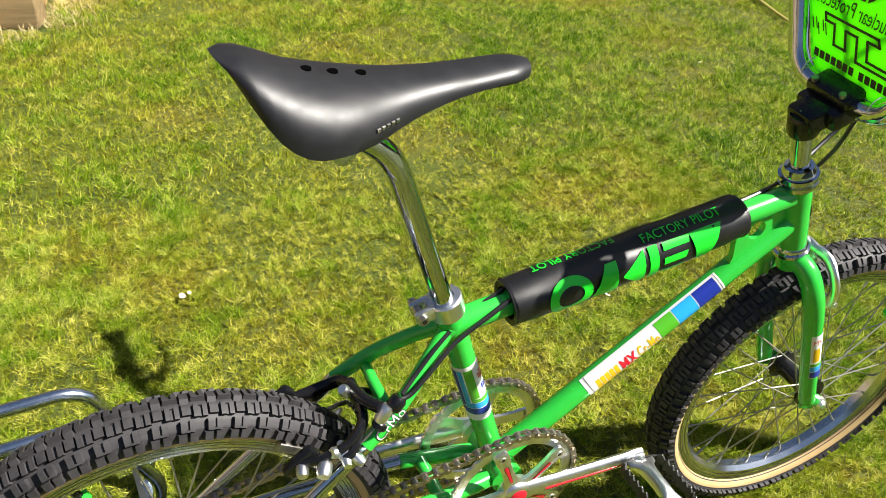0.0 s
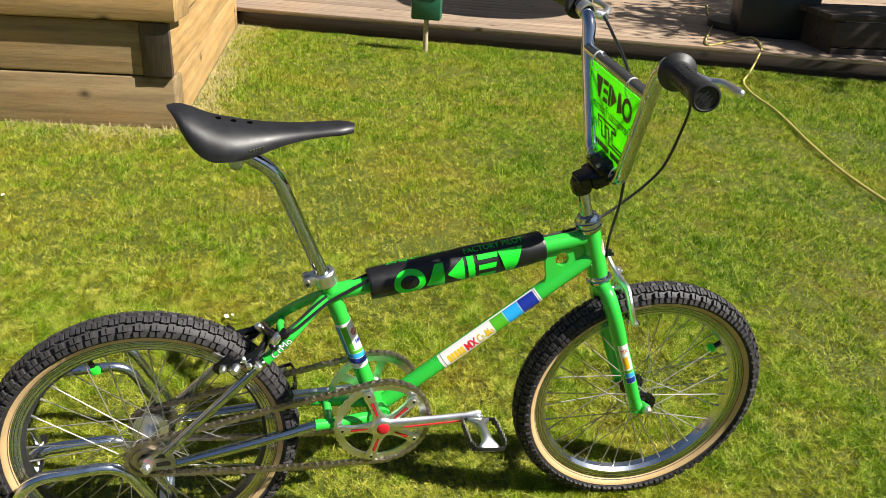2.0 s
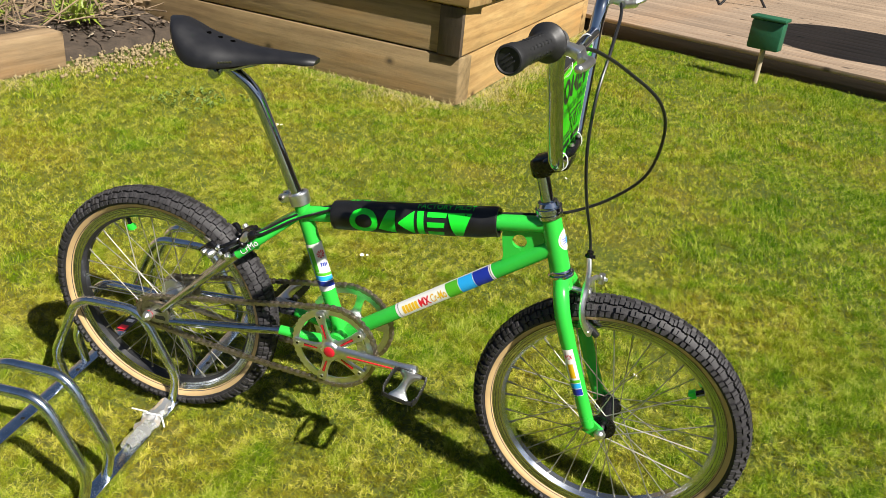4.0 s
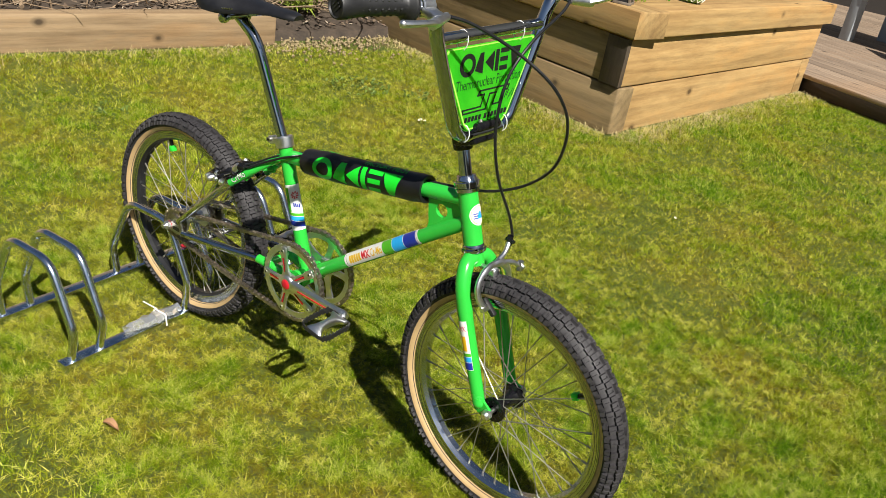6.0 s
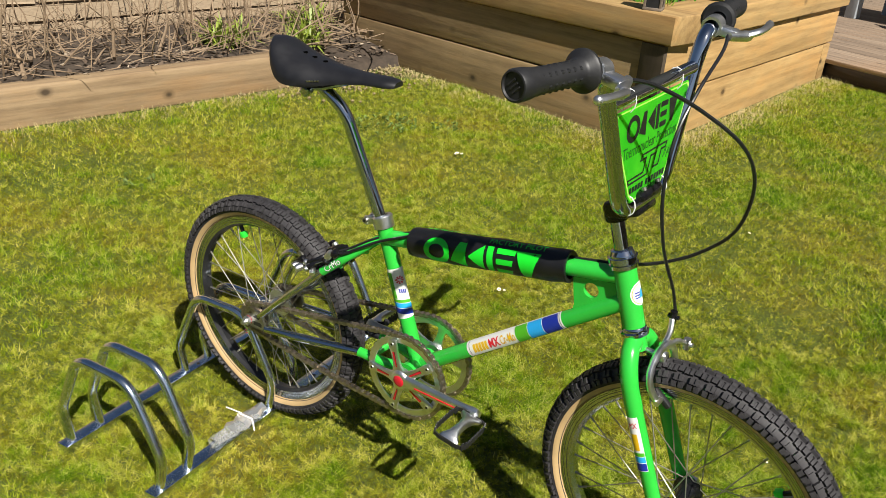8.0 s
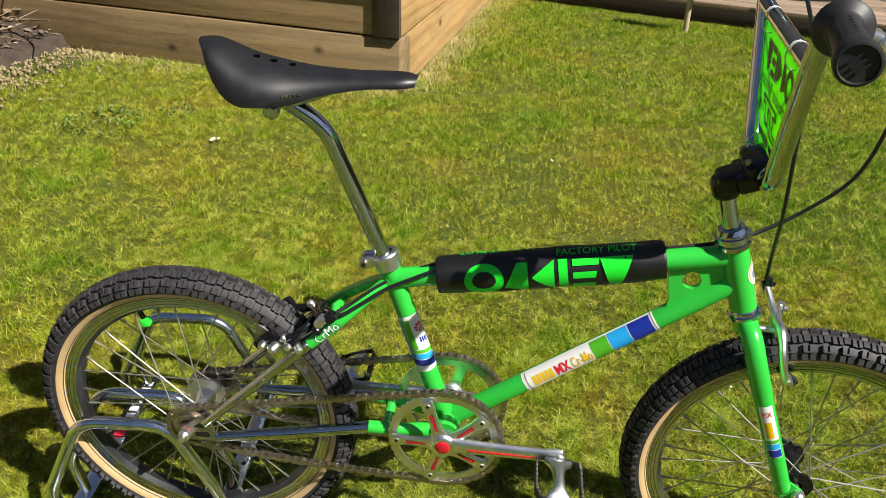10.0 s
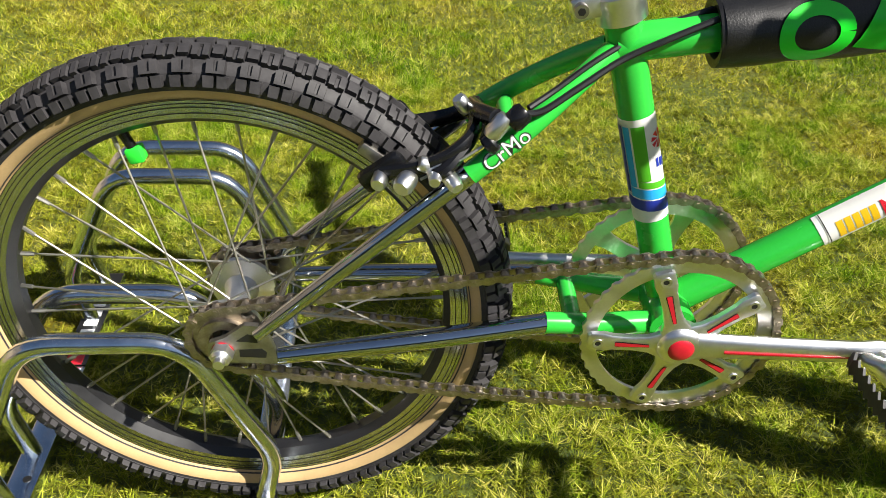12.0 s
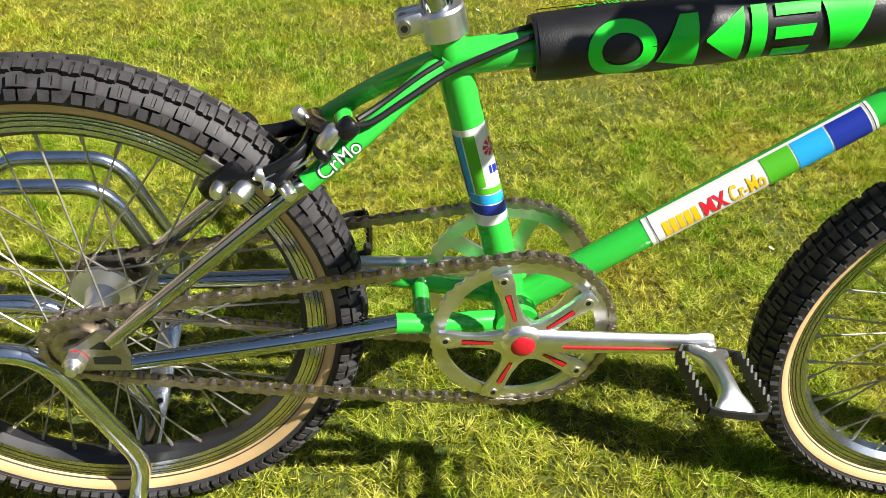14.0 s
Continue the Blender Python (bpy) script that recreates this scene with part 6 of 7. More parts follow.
    ped = part("pedal", g, ALLOY, bike, "alloy bear-trap pedal with a black toothed cage")
    ped.matrix_basis = Matrix.Translation(e) @ pose(0, 0, 0, 0, 8 if s < 0 else -20, 0)
    g = Geo()
    loop = [(-0.038, 0.017), (-0.033, 0.007), (-0.020, 0.005), (0.020, 0.005), (0.033, 0.007), (0.038, 0.017), (0.038, 0.070), (0.032, 0.082), (0.018, 0.085), (-0.018, 0.085), (-0.032, 0.082), (-0.038, 0.070)]
    for (x0, y0), (x1, y1) in zip(loop, loop[1:] + loop[:1]):
        a, b = Vector((x0 * 0.82, s * y0, 0)), Vector((x1 * 0.82, s * y1, 0))
        k = max(1, round((b - a).length / 0.0085))
        dd = (b - a) / k
        up = Vector((0, 0, 1))
        sd = dd.cross(up).normalized() * 0.0012
        for i in range(k):
            p, q = a + dd * i, a + dd * (i + 1)
            md = (p + q) / 2
            tooth, root = (0.0085, 0.0040) if abs(dd.x) < abs(dd.y) else (0.0036, 0.0034)
            for sg in (1, -1):
                vs = [p + sd, q + sd, q + sd + up * root * sg, md + sd + up * tooth * sg, p + sd + up * root * sg, p - sd, q - sd, q - sd + up * root * sg, md - sd + up * tooth * sg, p - sd + up * root * sg]
                g.add(vs, [(0, 1, 2, 3, 4), (9, 8, 7, 6, 5), (2, 7, 8, 3), (3, 8, 9, 4)])
    part("cage", g, GRIP, ped, "black toothed pedal cage")
    g = Geo()
    for (x0, y0), (x1, y1) in zip(loop, loop[1:] + loop[:1]):
        a, b = Vector((x0 * 0.82, s * y0, 0)), Vector((x1 * 0.82, s * y1, 0))
        k = max(1, round((b - a).length / 0.0085))
        for i in range(k if abs(b.x - a.x) < abs(b.y - a.y) else 0):
            md = a.lerp(b, (i + 0.5) / k)
            for sg in (-1, 1):
                g.ball(md + Vector((0, 0, 0.0083 * sg)), 0.0008, 3)
    tagged(part("tooth_tip", g, ALLOY, ped, "bright worn tooth tips"), kind="stuff")
    return cr


build_drive(-1)
build_drive(1)


def build_brakes():
    # front caliper, ahead of the crown
    c = Vector((0.812, 0, 0.488))
    g = Geo()
    g.tube([c - Vector((0.03, 0, -0.002)), c + Vector((0.02, 0, 0))], 0.005, 10)
    g.lathe([(0, 0.0), (0, 0.010), (0.012, 0.010), (0.014, 0.006)], c + Vector((0.008, 0, 0)), (1, 0, 0), 16)
    for s in (-1, 1):
        p = spline([c + Vector((0.010, s * -0.006, 0.012)), c + Vector((0.012, s * 0.020, 0.012)), c + Vector((0.014, s * 0.040, -0.006)), c + Vector((0.020, s * 0.044, -0.030)), c + Vector((0.030, s * 0.034, -0.054))], 5)
        g.tube(p, [0.0076] * 8 + [0.0066] * 13, 10, flat=0.8)
    # the two anchor arms
    g.tube(spline([c + Vector((0.012, 0.01, 0.012)), c + Vector((0.018, 0.040, 0.010)), c + Vector((0.026, 0.058, 0.000))], 4), 0.0045, 9)
    g.tube(spline([c + Vector((0.010, 0.0, 0.012)), c + Vector((0.006, 0.034, 0.022)), c + Vector((0.000, 0.052, 0.036))], 4), 0.0045, 9)
    br = part("front_brake", g, ALLOY, bike, "polished alloy side-pull brake caliper")
    for s in (-1, 1):
        g = Geo()
        q = c + Vector((0.033, s * 0.0245, -0.052))
        g.box(Matrix.Translation(q) @ pose(0, 0, 0, 0, 40, 0), (0.036, 0.010, 0.010), 0.003)
        part("brake_block", g, GRIP, br)
        g = Geo()
        g.tube([q, q + Vector((0, s * 0.020, 0))], 0.0045, 8)
        part("nut", g, ALLOY, br)
    for p in (c + Vector((0.000, 0.054, 0.040)), c + Vector((0.027, 0.060, -0.001))):
        g = Geo()
        g.tube([p - Vector((0, 0, 0.009)), p + Vector((0, 0, 0.009))], 0.0058, 8)
        g.tube([p - Vector((0.008, 0, 0)), p + Vector((0.010, 0, 0))], 0.0035, 8)
        part("adjuster", g, ALLOY if p.z < 0.5 else BLACK, br)
    # rear caliper, on the stay bridge
    g = Geo()
    g.tube([(0.228, 0, 0.4496), (0.190, 0, 0.4670)], 0.0055, 10)
    for s in (-1, 1):
        pts = spline([(0.201, s * -0.012, 0.4633), (0.200, s * 0.020, 0.4651), (0.194, s * 0.044, 0.4620), (0.176, s * 0.055, 0.4515), (0.152, s * 0.054, 0.4410), (0.130, s * 0.045, 0.4329)], 5)
        if s > 0:
            pts = spline([(0.203, -0.012, 0.453), (0.202, 0.018, 0.452), (0.196, 0.034, 0.447), (0.178, 0.041, 0.437), (0.152, 0.042, 0.431), (0.130, 0.041, 0.430)], 5)
        g.tube(pts, [0.0078 - 0.0018 * k / len(pts) for k in range(len(pts))], 10, flat=0.8)
        g.box(Matrix.Translation((0.132, s * 0.043, 0.4323)) @ pose(0, 0, 0, 0, -38, 0), (0.040, 0.013, 0.019), 0.006)
    g.tube(spline([(0.198, 0.004, 0.4670), (0.202, -0.026, 0.4760), (0.212, -0.048, 0.4820)], 4), 0.0066, 10)
    g.tube(spline([(0.194, -0.044, 0.4608), (0.180, -0.060, 0.4484), (0.170, -0.062, 0.4422)], 4), 0.0055, 9)
    br = part("rear_brake", g, BLACK, bike, "black brake caliper with silver adjusters")
    bits = [((0.219, -0.050, 0.4850), (0.208, -0.052, 0.4690), 0.0070, ALLOY), ((0.194, -0.004, 0.4658), (0.186, -0.006, 0.4769), 0.0060, ALLOY), ((0.232, -0.047, 0.4890), (0.222, -0.050, 0.4780), 0.0086, BLACK),
            ((0.212, -0.052, 0.4670), (0.206, -0.053, 0.4610), 0.0080, BLACK), ((0.178, -0.058, 0.4472), (0.166, -0.060, 0.4397), 0.0064, ALLOY), ((0.172, -0.044, 0.4447), (0.170, -0.072, 0.4410), 0.0050, ALLOY),
            ((0.153, -0.056, 0.4372), (0.146, -0.070, 0.4335), 0.0076, ALLOY), ((0.178, -0.056, 0.4410), (0.187, -0.070, 0.4360), 0.0058, ALLOY), ((0.166, -0.056, 0.4459), (0.158, -0.058, 0.4496), 0.0060, ALLOY),
            ((0.132, -0.044, 0.4323), (0.129, -0.060, 0.4298), 0.0062, ALLOY), ((0.132, 0.044, 0.4323), (0.129, 0.058, 0.4298), 0.0062, ALLOY)]
    for a, b, r, mt in bits:
        g = Geo()
        a, b = Vector(a), Vector(b)
        g.tube([a, a.lerp(b, 0.2), a.lerp(b, 0.8), b], [r * 0.8, r, r, r * 0.8], 10)
        part("adjuster", g, mt, br)
    for s in (-1, 1):
        g = Geo()
        g.box(Matrix.Translation((0.130, s * 0.0245, 0.4323)) @ pose(0, 0, 0, 0, 35, 0), (0.040, 0.010, 0.011), 0.003)
        part("brake_block", g, STEEL, br)
    g = Geo()
    g.tube(spline([(0.206, -0.053, 0.4640), (0.185, -0.060, 0.4520), (0.160, -0.062, 0.4379)], 4), 0.0011, 6)
    part("inner_wire", g, STEEL, br)


build_brakes()


def build_cables():
    ahead = [TURN @ Vector(p) for p in ((0.776, -0.158, 0.930), (0.795, -0.116, 0.918), (0.832, -0.050, 0.880), (0.878, -0.004, 0.832))]
    a = spline(ahead + [(0.893, 0.018, 0.772), (0.880, 0.034, 0.700), (0.835, 0.042, 0.647), (0.780, 0.032, 0.616), (0.735, 0.016, 0.607), (0.69, 0.008, 0.601), (0.64, 0.006, 0.592)], 8)
    g = Geo()
    g.tube(a, 0.0026, 8)
    part("rear_brake_cable", g, CABLE, bike, "black rear brake cable")
    b = spline([(0.365, -0.012, 0.548), (0.335, -0.018, 0.536), (0.300, -0.024, 0.520), (0.270, -0.036, 0.503), (0.244, -0.046, 0.488), (0.228, -0.049, 0.487)], 8)
    g = Geo()
    g.tube(b, 0.0026, 8)
    part("rear_brake_cable", g, CABLE, bike, "black rear brake cable")
    b = spline([(0.365, 0.004, 0.550), (0.320, -0.004, 0.534), (0.285, -0.018, 0.518), (0.252, -0.034, 0.498), (0.234, -0.046, 0.490)], 8)
    g = Geo()
    g.tube(b, 0.0023, 8)
    part("rear_brake_cable", g, CABLE, bike, "black rear brake cable")
    lev = Vector((0.776, 0.158, 0.930))
    c = spline([lev, (0.782, 0.130, 0.912), (0.786, 0.050, 0.872), (0.784, 0.004, 0.818), (0.786, -0.008, 0.740), (0.795, 0.008, 0.655), (0.806, 0.048, 0.575), (0.811, 0.062, 0.532)], 8)
    g = Geo()
    g.tube(c, 0.0026, 8)
    part("front_brake_cable", g, CABLE, bike, "black front brake cable")


build_cables()

STEERED = {"fork", "headset_race", "quill", "stem", "handlebar", "grip", "brake_lever", "number_plate", "front_brake", "front_brake_cable"}
for ob in bike.children:
    if ob.name.split(".")[0] in STEERED or ob == FRONT:
        ob.matrix_basis = TURN @ ob.matrix_basis

# ---- small things on and round the lawn ----
PETAL = worn("white_petal", (0.80, 0.79, 0.74), 0.6, spread=0.05, bumpy=0.0)
POLLEN = mat("yellow_pollen", (0.70, 0.45, 0.03), 0.7)
DRYLEAF = worn("dry_brown_leaf", (0.30, 0.16, 0.07), 0.7, spread=0.25, scale=40, bumpy=0.2)
HOSE = worn("yellow_hose", (0.50, 0.43, 0.13), 0.4, spread=0.12, scale=20, bumpy=0.05)
WEED = worn("grey_green_weed", (0.13, 0.19, 0.03), 0.6, spread=0.3, scale=20, bumpy=0.1)
BOXGREEN = worn("dark_green_plastic", (0.015, 0.10, 0.05), 0.45, spread=0.15, bumpy=0.05)
STAKE = worn("pale_stake", (0.40, 0.33, 0.22), 0.7, spread=0.2, scale=30, bumpy=0.3)
BLACKPLASTIC = worn("black_plastic", (0.014, 0.014, 0.016), 0.45, spread=0.2, bumpy=0.1)
GREYPAINT = worn("grey_painted_wood", (0.33, 0.36, 0.38), 0.5, spread=0.12, scale=12, bumpy=0.15)
LANTERNWOOD = worn("grey_brown_lantern", (0.16, 0.13, 0.10), 0.6, spread=0.3, scale=30, bumpy=0.2)


def build_daisy(x, y, r, tilt):
    ob = thing("daisy", "small white daisy flower open in the lawn", "flower", pose(x, y, ground_height(x, y) + 0.018, tilt, tilt * 0.6, x * 90), group="daisies in the lawn")
    g = Geo()
    for k in range(11):
        a = math.tau * k / 11
        d, s = Vector((math.cos(a), math.sin(a), 0)), Vector((-math.sin(a), math.cos(a), 0))
        up = Vector((0, 0, 0.0015))
        w = r * 0.24
        g.add([d * r * 0.25 - s * w * 0.5, d * r * 0.25 + s * w * 0.5, d * r * 0.8 + s * w + up, d * r + up * 1.5, d * r * 0.8 - s * w + up], [(0, 1, 2, 3, 4)])
    part("petals", g, PETAL, ob)
    g = Geo()
    g.ball((0, 0, 0.001), r * 0.32, 5, (1, 1, 0.5))
    part("flower_eye", g, POLLEN, ob)
    g = Geo()
    g.tube([(0, 0, 0), (0.002, 0.001, -0.02)], 0.0008, 5)
    part("stalk", g, STEM, ob)


for x, y, r in ((0.10, 0.785, 0.007), (0.115, 0.79, 0.004), (1.49, 0.978, 0.007), (0.945, 0.51, 0.006), (-0.69, 1.72, 0.012), (-0.672, 1.732, 0.007), (2.05, 1.6, 0.008), (0.55, 1.75, 0.006)):
    build_daisy(x, y, r, 12 + (x * 37) % 14)


def build_leaf():
    g = Geo()
    n = 9
    verts = []
    for i in range(n):
        s = i / (n - 1)
        w = 0.008 * math.sin(math.pi * min(1, s * 0.96 + 0.04)) ** 0.8
        z = 0.020 + 0.007 * math.sin(s * 4)
        verts += [((s - 0.5) * 0.036, -w, z + 0.004), ((s - 0.5) * 0.036, 0, z), ((s - 0.5) * 0.036, w, z + 0.006)]
    g.add(verts, [(i * 3 + k, i * 3 + k + 1, i * 3 + k + 4, i * 3 + k + 3) for i in range(n - 1) for k in (0, 1)])
    ob = part("fallen_leaf", g, DRYLEAF)
    ob.matrix_basis = pose(0.276, -0.404, 0, 0, 0, 20)
    tagged(ob, "curled dry brown leaf lying on the grass", "leaf")


build_leaf()


def build_weeds():
    rnd = random.Random(12)
    for cx, cy, rad, count in ((-1.18, 1.82, 0.17, 110), (-0.95, 2.0, 0.08, 25), (-1.35, 0.6, 0.07, 20)):
        g = Geo()
        for i in range(count):
            a, d = rnd.uniform(0, math.tau), rad * math.sqrt(rnd.random())
            x, y = cx + d * math.cos(a), cy + d * math.sin(a)
            b = rnd.uniform(0, math.tau)
            ln, w = rnd.uniform(0.014, 0.028), rnd.uniform(0.004, 0.008)
            dv, s = Vector((math.cos(b), math.sin(b), 0)), Vector((-math.sin(b), math.cos(b), 0))
            o = Vector((x, y, 0.018))
            up = Vector((0, 0, rnd.uniform(0.006, 0.02)))
            g.add([o, o + dv * ln * 0.5 + s * w + up, o + dv * ln + up * 0.7, o + dv * ln * 0.5 - s * w + up], [(0, 1, 2), (0, 2, 3)])
        tagged(part("clover_patch", g, WEED), "patch of grey-green broad-leaved weed in the lawn", "weed", group="weed patches", kind="stuff")


build_weeds()


def build_hose():
    pts = [(4.02, 5.25, 0.138), (3.77, 4.77, 0.138), (3.74, 4.53, 0.138), (3.92, 4.59, 0.138), (3.70, 4.50, 0.142), (3.37, 4.06, 0.138), (3.13, 3.66, 0.138), (3.38, 3.78, 0.138), (3.60, 3.89, 0.138), (3.50, 3.61, 0.138), (3.38, 3.45, 0.10), (3.26, 3.33, 0.028), (3.12, 3.16, 0.020), (3.02, 2.91, 0.020), (2.96, 2.60, 0.020), (2.89, 2.36, 0.020), (2.766, 1.967, 0.020), (2.66, 1.52, 0.020), (2.60, 0.9, 0.020), (2.58, 0.2, 0.020), (2.7, -0.8, 0.020), (3.1, -1.8, 0.015)]
    g = Geo()
    g.tube(spline(pts, 8), 0.0065, 8)
    tagged(part("garden_hose", g, HOSE), "thin pale yellow garden hose trailing over the lawn", "hose")


build_hose()


def build_box_on_stake():
    ob = thing("stake_box", "small dark green plastic box on a pale stake", "garden light", pose(1.32, 4.04, 0, 0, 0, -20))
    g = Geo()
    g.tube([(0, 0, -0.02), (0, 0, 0.24)], 0.016, 10)
    part("stake", g, STAKE, ob)
    g = Geo()
    g.box(pose(0, 0, 0.30), (0.19, 0.09, 0.17), 0.012)
    part("box_body", g, BOXGREEN, ob)
    g = Geo()
    g.box(pose(0, 0, 0.395), (0.21, 0.11, 0.02), 0.006)
    part("lid", g, BOXGREEN, ob)


build_box_on_stake()


def build_planting():
    rnd = random.Random(21)
    # upright strap leaves behind the corner
    for k, (u, v, hgt, n) in enumerate(((0.32, 0.36, 0.34, 46), (0.55, 0.38, 0.30, 40), (0.85, 0.45, 0.28, 30))):
        p = PLANT_C + PLANT_R * u + PLANT_L * v
        g = Geo()
        for i in range(n):
            a = rnd.uniform(0, math.tau)
            o = p + Vector((rnd.gauss(0, 0.07), rnd.gauss(0, 0.07), 0.49))
            ln = hgt * rnd.uniform(0.6, 1.1)
            tip = o + Vector((math.cos(a) * ln * 0.25, math.sin(a) * ln * 0.25, ln))
            s = Vector((-math.sin(a), math.cos(a), 0)) * rnd.uniform(0.005, 0.009)
            m1, m2 = o.lerp(tip, 0.35) + Vector((0, 0, 0.02)), o.lerp(tip, 0.72) + Vector((0, 0, 0.02))
            g.add([o - s * 0.7, o + s * 0.7, m1 + s, m1 - s, m2 + s * 0.8, m2 - s * 0.8, tip], [(0, 1, 2, 3), (3, 2, 4, 5), (5, 4, 6)])
        tagged(part("strap_leaf_plant", g, STEM), "clump of upright bright green strap leaves in the planter", "plant", group="planter plants")
    # low tuft spilling over the cap
    g = Geo()
    for i in range(160):
        a, el = rnd.uniform(0, math.tau), rnd.uniform(0.2, 1.4)
        d = Vector((math.cos(a) * math.cos(el), math.sin(a) * math.cos(el), math.sin(el)))
        o = PLANT_C + PLANT_R * 0.235 + PLANT_L * 0.20 + Vector((rnd.gauss(0, 0.025), rnd.gauss(0, 0.025), 0.58))
        ln = rnd.uniform(0.03, 0.075)
        s = d.cross(Vector((0, 0, 1))).normalized() * 0.004
        g.add([o - s * 0.4, o + s * 0.4, o + d * ln * 0.6 + s, o + d * ln * 0.6 - s, o + d * ln], [(0, 1, 2, 3), (3, 2, 4)])
    tagged(part("low_tuft", g, LEAF), "low tuft of small yellow-green leaves at the planter cap", "plant", group="planter plants")
    # lantern on the cap
    c = PLANT_C + PLANT_R * 0.05 + PLANT_L * 0.13
    ob = thing("lantern", "small grey-brown wooden lantern standing on the planter cap", "lantern", pose(c.x, c.y, 0.604, 0, 0, 12))
    g = Geo()
    g.box(pose(0, 0, 0.006), (0.085, 0.085, 0.012), 0.002)
    part("base", g, LANTERNWOOD, ob)
    g = Geo()
    g.box(pose(0, 0, 0.166), (0.085, 0.085, 0.012), 0.002)
    part("top", g, LANTERNWOOD, ob)
    for sx in (-1, 1):
        for sy in (-1, 1):
            g = Geo()
            g.box(pose(sx * 0.036, sy * 0.036, 0.086), (0.012, 0.012, 0.15), 0.002)
            part("post", g, LANTERNWOOD, ob)
    for k in range(4):
        g = Geo()
        g.box(pose(0, 0, 0, 0, 0, 90 * k) @ pose(0.036, 0, 0.086), (0.002, 0.06, 0.148), 0)
        part("pane", g, BLACKPLASTIC, ob, "dark glass pane")
    # latticed glass bowl
    c = PLANT_C + PLANT_R * 0.70 + PLANT_L * 0.11
    ob = thing("glass_bowl", "round green glass bowl with a white lattice", "bowl", pose(c.x, c.y, 0.606))
    prof = [(0.0, 0.03), (0.006, 0.045), (0.03, 0.062), (0.06, 0.066), (0.085, 0.058), (0.098, 0.048), (0.096, 0.046), (0.083, 0.055), (0.06, 0.062), (0.03, 0.058), (0.008, 0.040), (0.008, 0.0)]
    g = Geo()
    g.lathe(prof, (0, 0, 0), (0, 0, 1), 32)
    part("bowl", g, mat("green_glass", (0.20, 0.42, 0.05), 0.15, Transmission_Weight=0.5), ob)
    g = Geo()
    for k in range(10):
        for sg in (-1, 1):
            pts = []
            for j in range(9):
                s = j / 8
                r = curve_of([(0, 0.0465), (0.3, 0.063), (0.6, 0.0672), (0.85, 0.0595), (1, 0.0495)], s)
                a = math.tau * k / 10 + sg * s * 1.3
                pts.append((r * math.cos(a), r * math.sin(a), 0.006 + 0.09 * s))
            g.tube(pts, 0.0022, 5)
    part("lattice", g, WHITE, ob, "white lattice")


build_planting()


def build_deck_things():
    ob = thing("storage_box", "low black plastic storage box on the deck", "box", pose(3.86, 4.08, 0.13, 0, 0, -23))
    g = Geo()
    g.box(pose(0, 0, 0.16), (0.52, 0.4, 0.32), 0.02)
    part("box_body", g, BLACKPLASTIC, ob)
    g = Geo()
    g.box(pose(0, 0, 0.335), (0.55, 0.43, 0.03), 0.01)
    part("lid", g, BLACKPLASTIC, ob)
    # dark timber bench along the shaded deck edge
    ob = thing("garden_bench", "long low dark-stained timber bench beside the deck", "bench", pose(5.0, 3.50, 0, 0, 0, -8))
    for k in range(3):
        g = Geo()
        g.box(pose(0, -0.16 + 0.16 * k, 0.36), (2.3, 0.15, 0.04), 0.005)
        part("seat_board", g, DARKWOOD, ob)
    for k in range(2):
        g = Geo()
        g.box(pose(0, -0.22, 0.09 + 0.165 * k), (2.2, 0.03, 0.155), 0.004)
        part("front_board", g, DARKWOOD, ob)
    for x in (-1.06, 1.06):
        g = Geo()
        g.box(pose(x, 0, 0.17), (0.07, 0.42, 0.34), 0.004)
        part("end_board", g, DARKWOOD, ob)
    # grey table and a black folding chair at the far end of the deck
    ob = thing("garden_table", "grey painted slab-legged garden table on the deck", "table", pose(0.55, 7.25, 0.13, 0, 0, -22))
    g = Geo()
    g.box(pose(0, 0, 0.72), (1.5, 0.8, 0.04), 0.006)
    part("tabletop", g, GREYPAINT, ob)
    for x in (-0.62, 0.62):
        for y in (-0.3, 0.3):
            g = Geo()
            g.box(pose(x, y, 0.35), (0.10, 0.09, 0.70), 0.006)
            part("leg", g, GREYPAINT, ob)
    ob = thing("folding_chair", "thin-legged black folding chair on the deck", "chair", pose(1.15, 6.55, 0.13, 0, 0, 30))
    for y in (-0.2, 0.2):
        for sg in (-1, 1):
            g = Geo()
            g.tube([(-0.22 * sg, y, 0), (0.22 * sg, y, 0.5)], 0.011, 8)
            part("leg", g, BLACKPLASTIC, ob)
    g = Geo()
    g.box(pose(0, 0, 0.47), (0.42, 0.42, 0.025), 0.008)
    part("seat", g, BLACKPLASTIC, ob)
    g = Geo()
    g.box(pose(-0.24, 0, 0.72, 0, -10, 0), (0.02, 0.42, 0.34), 0.008)
    part("backrest", g, BLACKPLASTIC, ob)
    # parasol
    ob = thing("parasol", "round dark grey parasol open on its pole over the deck", "parasol", pose(3.74, 4.30, 0.13))
    g = Geo()
    g.lathe([(0, 0.0), (0, 0.22), (0.05, 0.22), (0.07, 0.04), (0.07, 0.0)], (0, 0, 0), (0, 0, 1), 28)
    part("base", g, BLACKPLASTIC, ob)
    g = Geo()
    g.tube([(0, 0, 0.05), (0, 0, 2.2)], 0.019, 12)
    part("pole", g, STEEL, ob)
    g = Geo()
    g.lathe([(2.24, 0.0), (2.20, 0.2), (2.10, 0.68), (2.04, 0.70), (2.035, 0.70), (2.09, 0.67), (2.19, 0.2), (2.23, 0.0)], (0, 0, 0), (0, 0, 1), 24)
    part("canopy", g, worn("grey_canvas", (0.10, 0.10, 0.11), 0.8, spread=0.1, bumpy=0.2), ob)


build_deck_things()


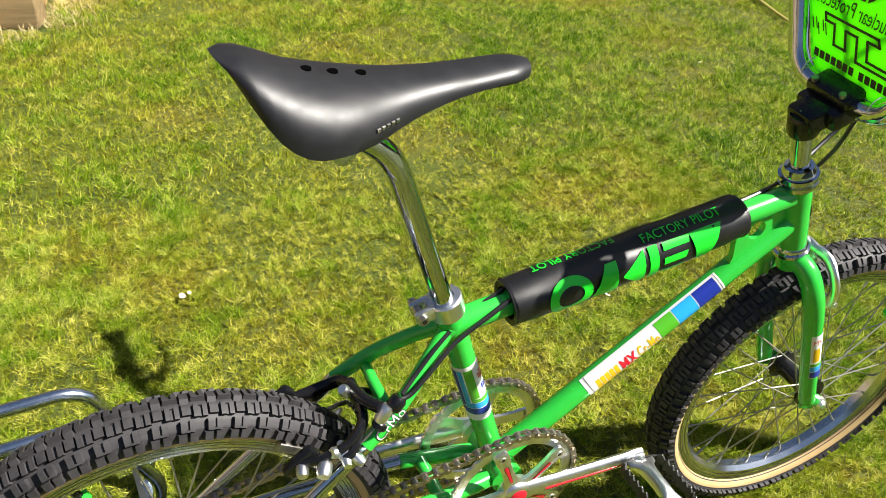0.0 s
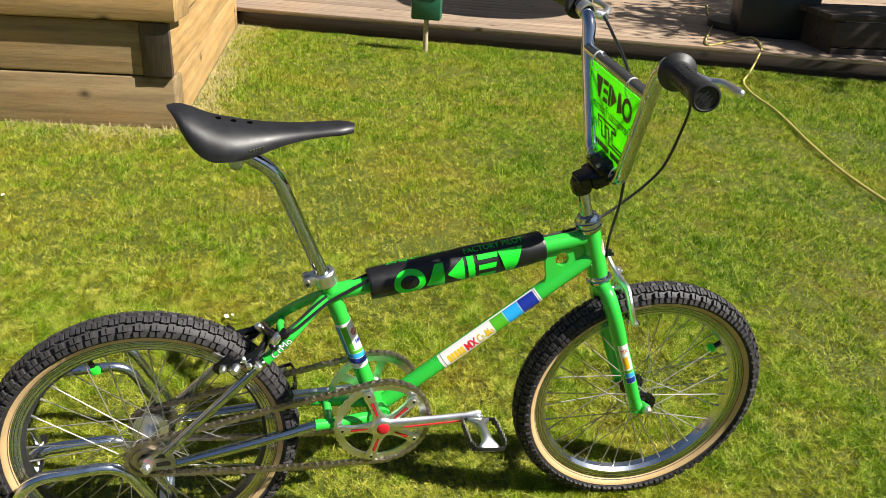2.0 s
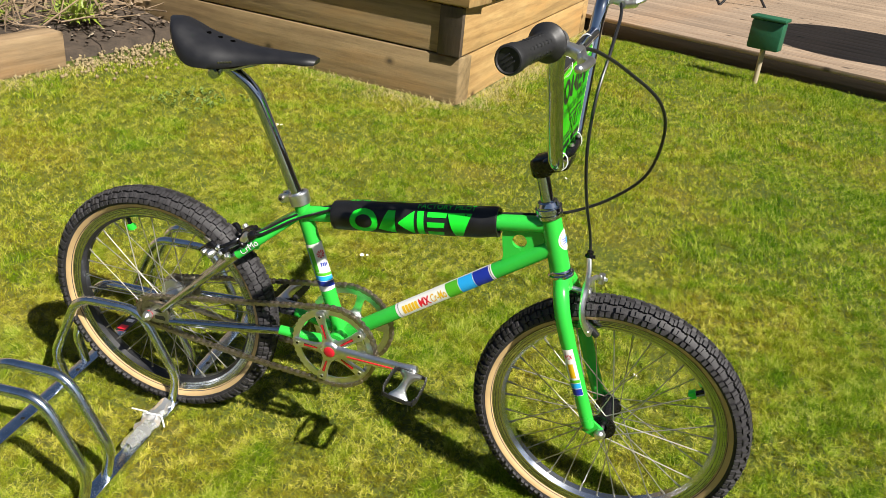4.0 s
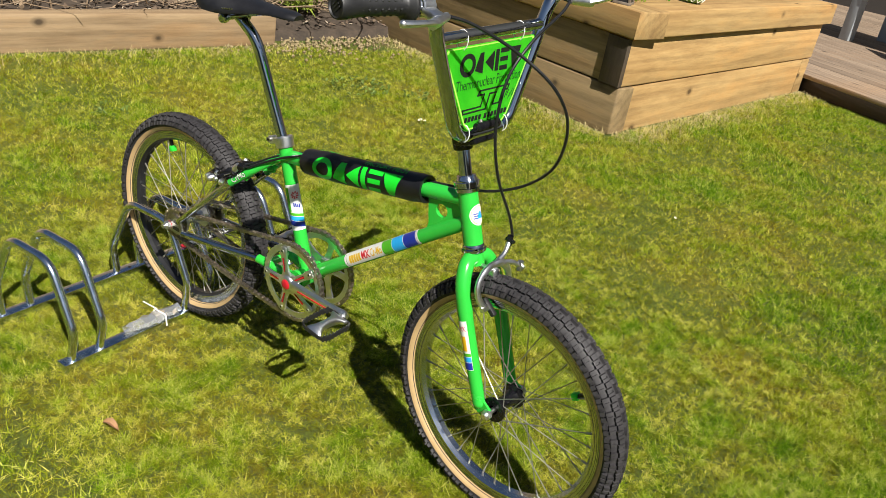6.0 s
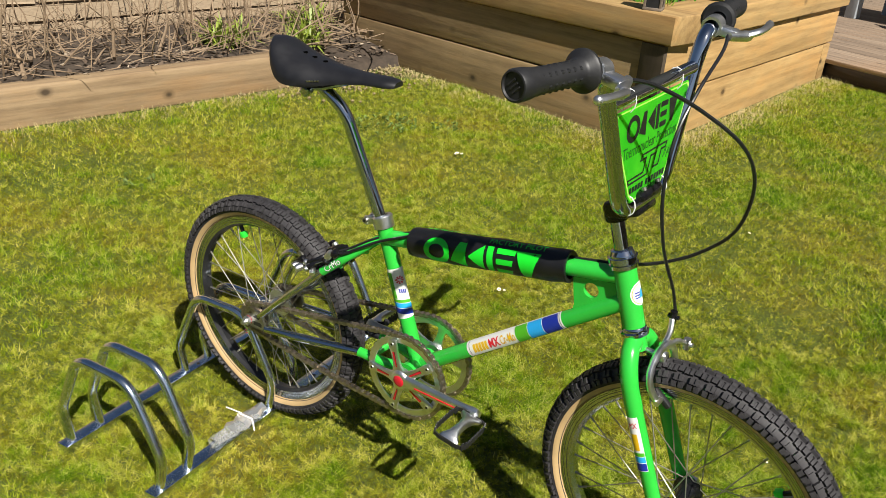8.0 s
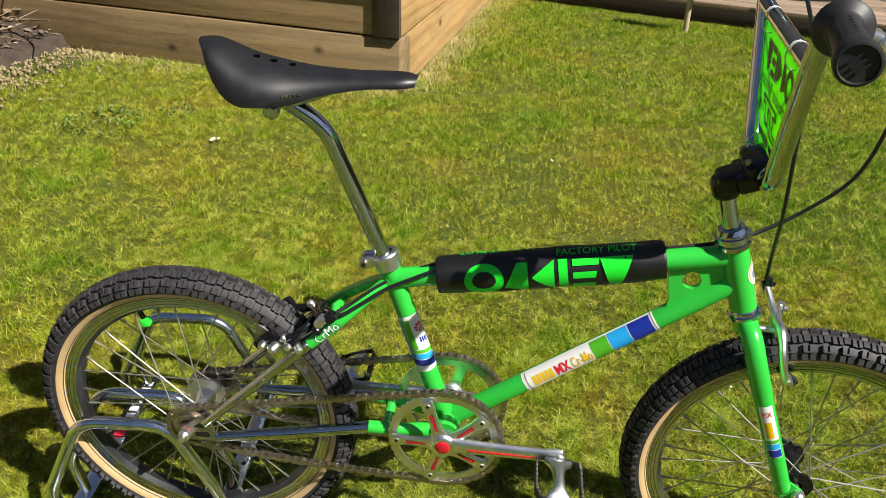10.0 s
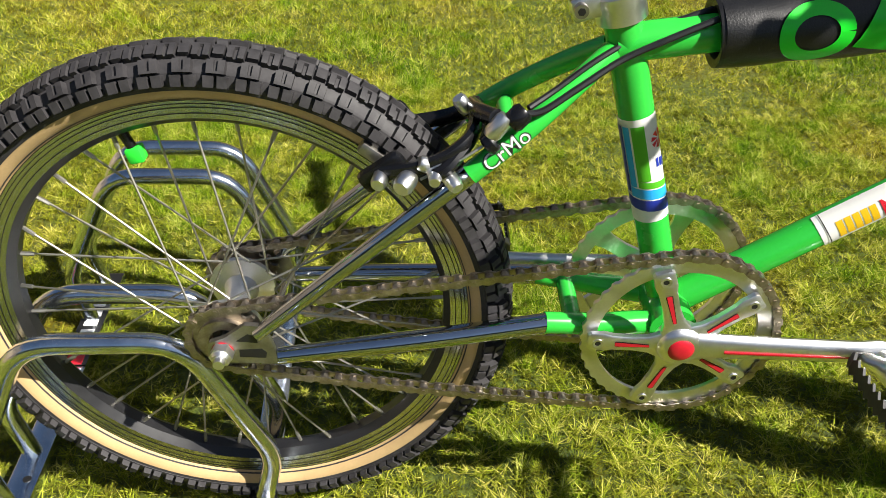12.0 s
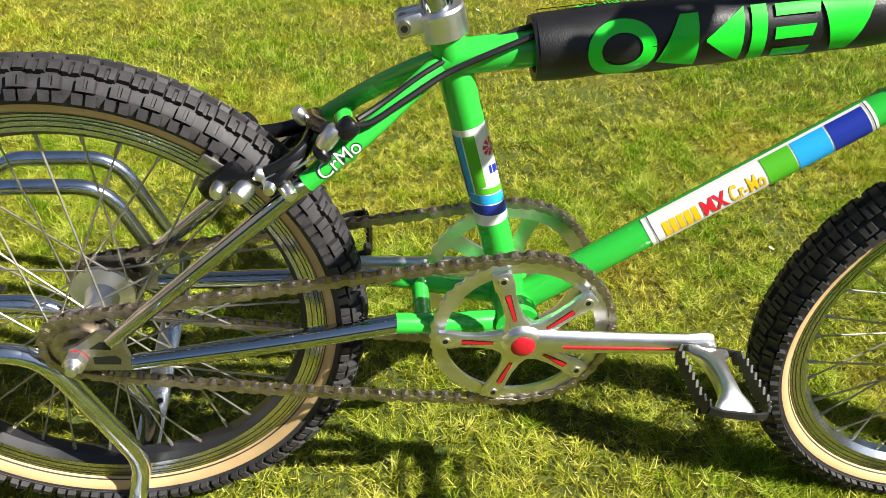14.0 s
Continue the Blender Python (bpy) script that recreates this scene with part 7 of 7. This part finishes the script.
def build_tree():
    """An unseen tree, added so that its shade falls on the far corner of the deck."""
    rnd = random.Random(33)
    ob = thing("garden_tree", "small leafy tree added out of view to shade the deck corner", "tree", pose(7.1, 2.95, 0))
    g = Geo()
    g.tube(spline([(0, 0, -0.1), (0.05, 0.02, 1.0), (-0.03, 0.05, 2.0), (0.02, 0, 3.3)], 5), [0.11 - 0.005 * k for k in range(16)], 10)
    tips = []
    for i in range(30):
        z = rnd.uniform(1.6, 3.6)
        a = rnd.uniform(0, math.tau)
        r = rnd.uniform(0.5, 1.5) * (1 - abs(z - 2.5) * 0.25)
        q = Vector((math.cos(a) * r, math.sin(a) * r, z + rnd.uniform(0.2, 0.7)))
        p = spline([(0, 0, z), q * 0.5 + Vector((0, 0, z * 0.5 + 0.05)), q], 4)
        g.tube(p, [0.035 - 0.0035 * k for k in range(9)], 6)
        tips += [p[5], p[7], p[8]]
    part("trunk", g, worn("tree_bark", (0.14, 0.10, 0.07), 0.9, spread=0.3, scale=20, bumpy=0.8), ob)
    g = Geo()
    for i in range(13000):
        c = rnd.choice(tips) + Vector((rnd.gauss(0, 0.24), rnd.gauss(0, 0.24), rnd.gauss(0, 0.18)))
        n = Vector((rnd.gauss(0, 1), rnd.gauss(0, 1), rnd.gauss(0.6, 1))).normalized()
        u = n.orthogonal().normalized()
        w = n.cross(u)
        L, B = rnd.uniform(0.04, 0.075), rnd.uniform(0.02, 0.035)
        g.add([c - u * L, c + w * B, c + u * L, c - w * B], [(0, 1, 2, 3)])
    me = bpy.data.meshes.new("crown")
    me.from_pydata(g.v, [], g.f)
    me.materials.append(worn("tree_leaf", (0.06, 0.13, 0.02), 0.5, spread=0.3, scale=6, bumpy=0.0))
    part("crown", me, None, ob)


build_tree()

# ---- plain boundaries added out of view to close the garden ----
SLATE = worn("slate_blue_paint", (0.16, 0.19, 0.23), 0.7, spread=0.2, scale=5, bumpy=0.2)
FENCE = timber("fence_boards", (0.30, 0.21, 0.13), (0.17, 0.11, 0.07))
# unseen walls, sized and toned to darken the reflections in chrome and rims
for name, m, size, label in (("wall_near", pose(0.0, -7.0, 0.9), (20.0, 0.2, 1.8), "plain slate-blue wall added out of view for chrome to reflect"),
                             ("wall_side", pose(9.4, 2.0, 0.9, 0, 0, 90), (14.0, 0.06, 1.8), "plain brown timber fence added out of view at the side"),
                             ("wall_house", pose(2.0, 10.2, 5.2, 0, 0, -8), (18.0, 0.2, 10.4), "tall dark wall added out of view beyond the deck")):
    g = Geo()
    g.box(Matrix(), size, 0.01)
    ob = part(name, g, FENCE if "fence" in label else SLATE if "slate" in label else worn("backdrop_render", (0.10, 0.095, 0.09), 0.9, spread=0.15, scale=4, bumpy=0.4))
    ob.matrix_basis = m
    tagged(ob, label, "fence" if "fence" in label else "wall", kind="structure")
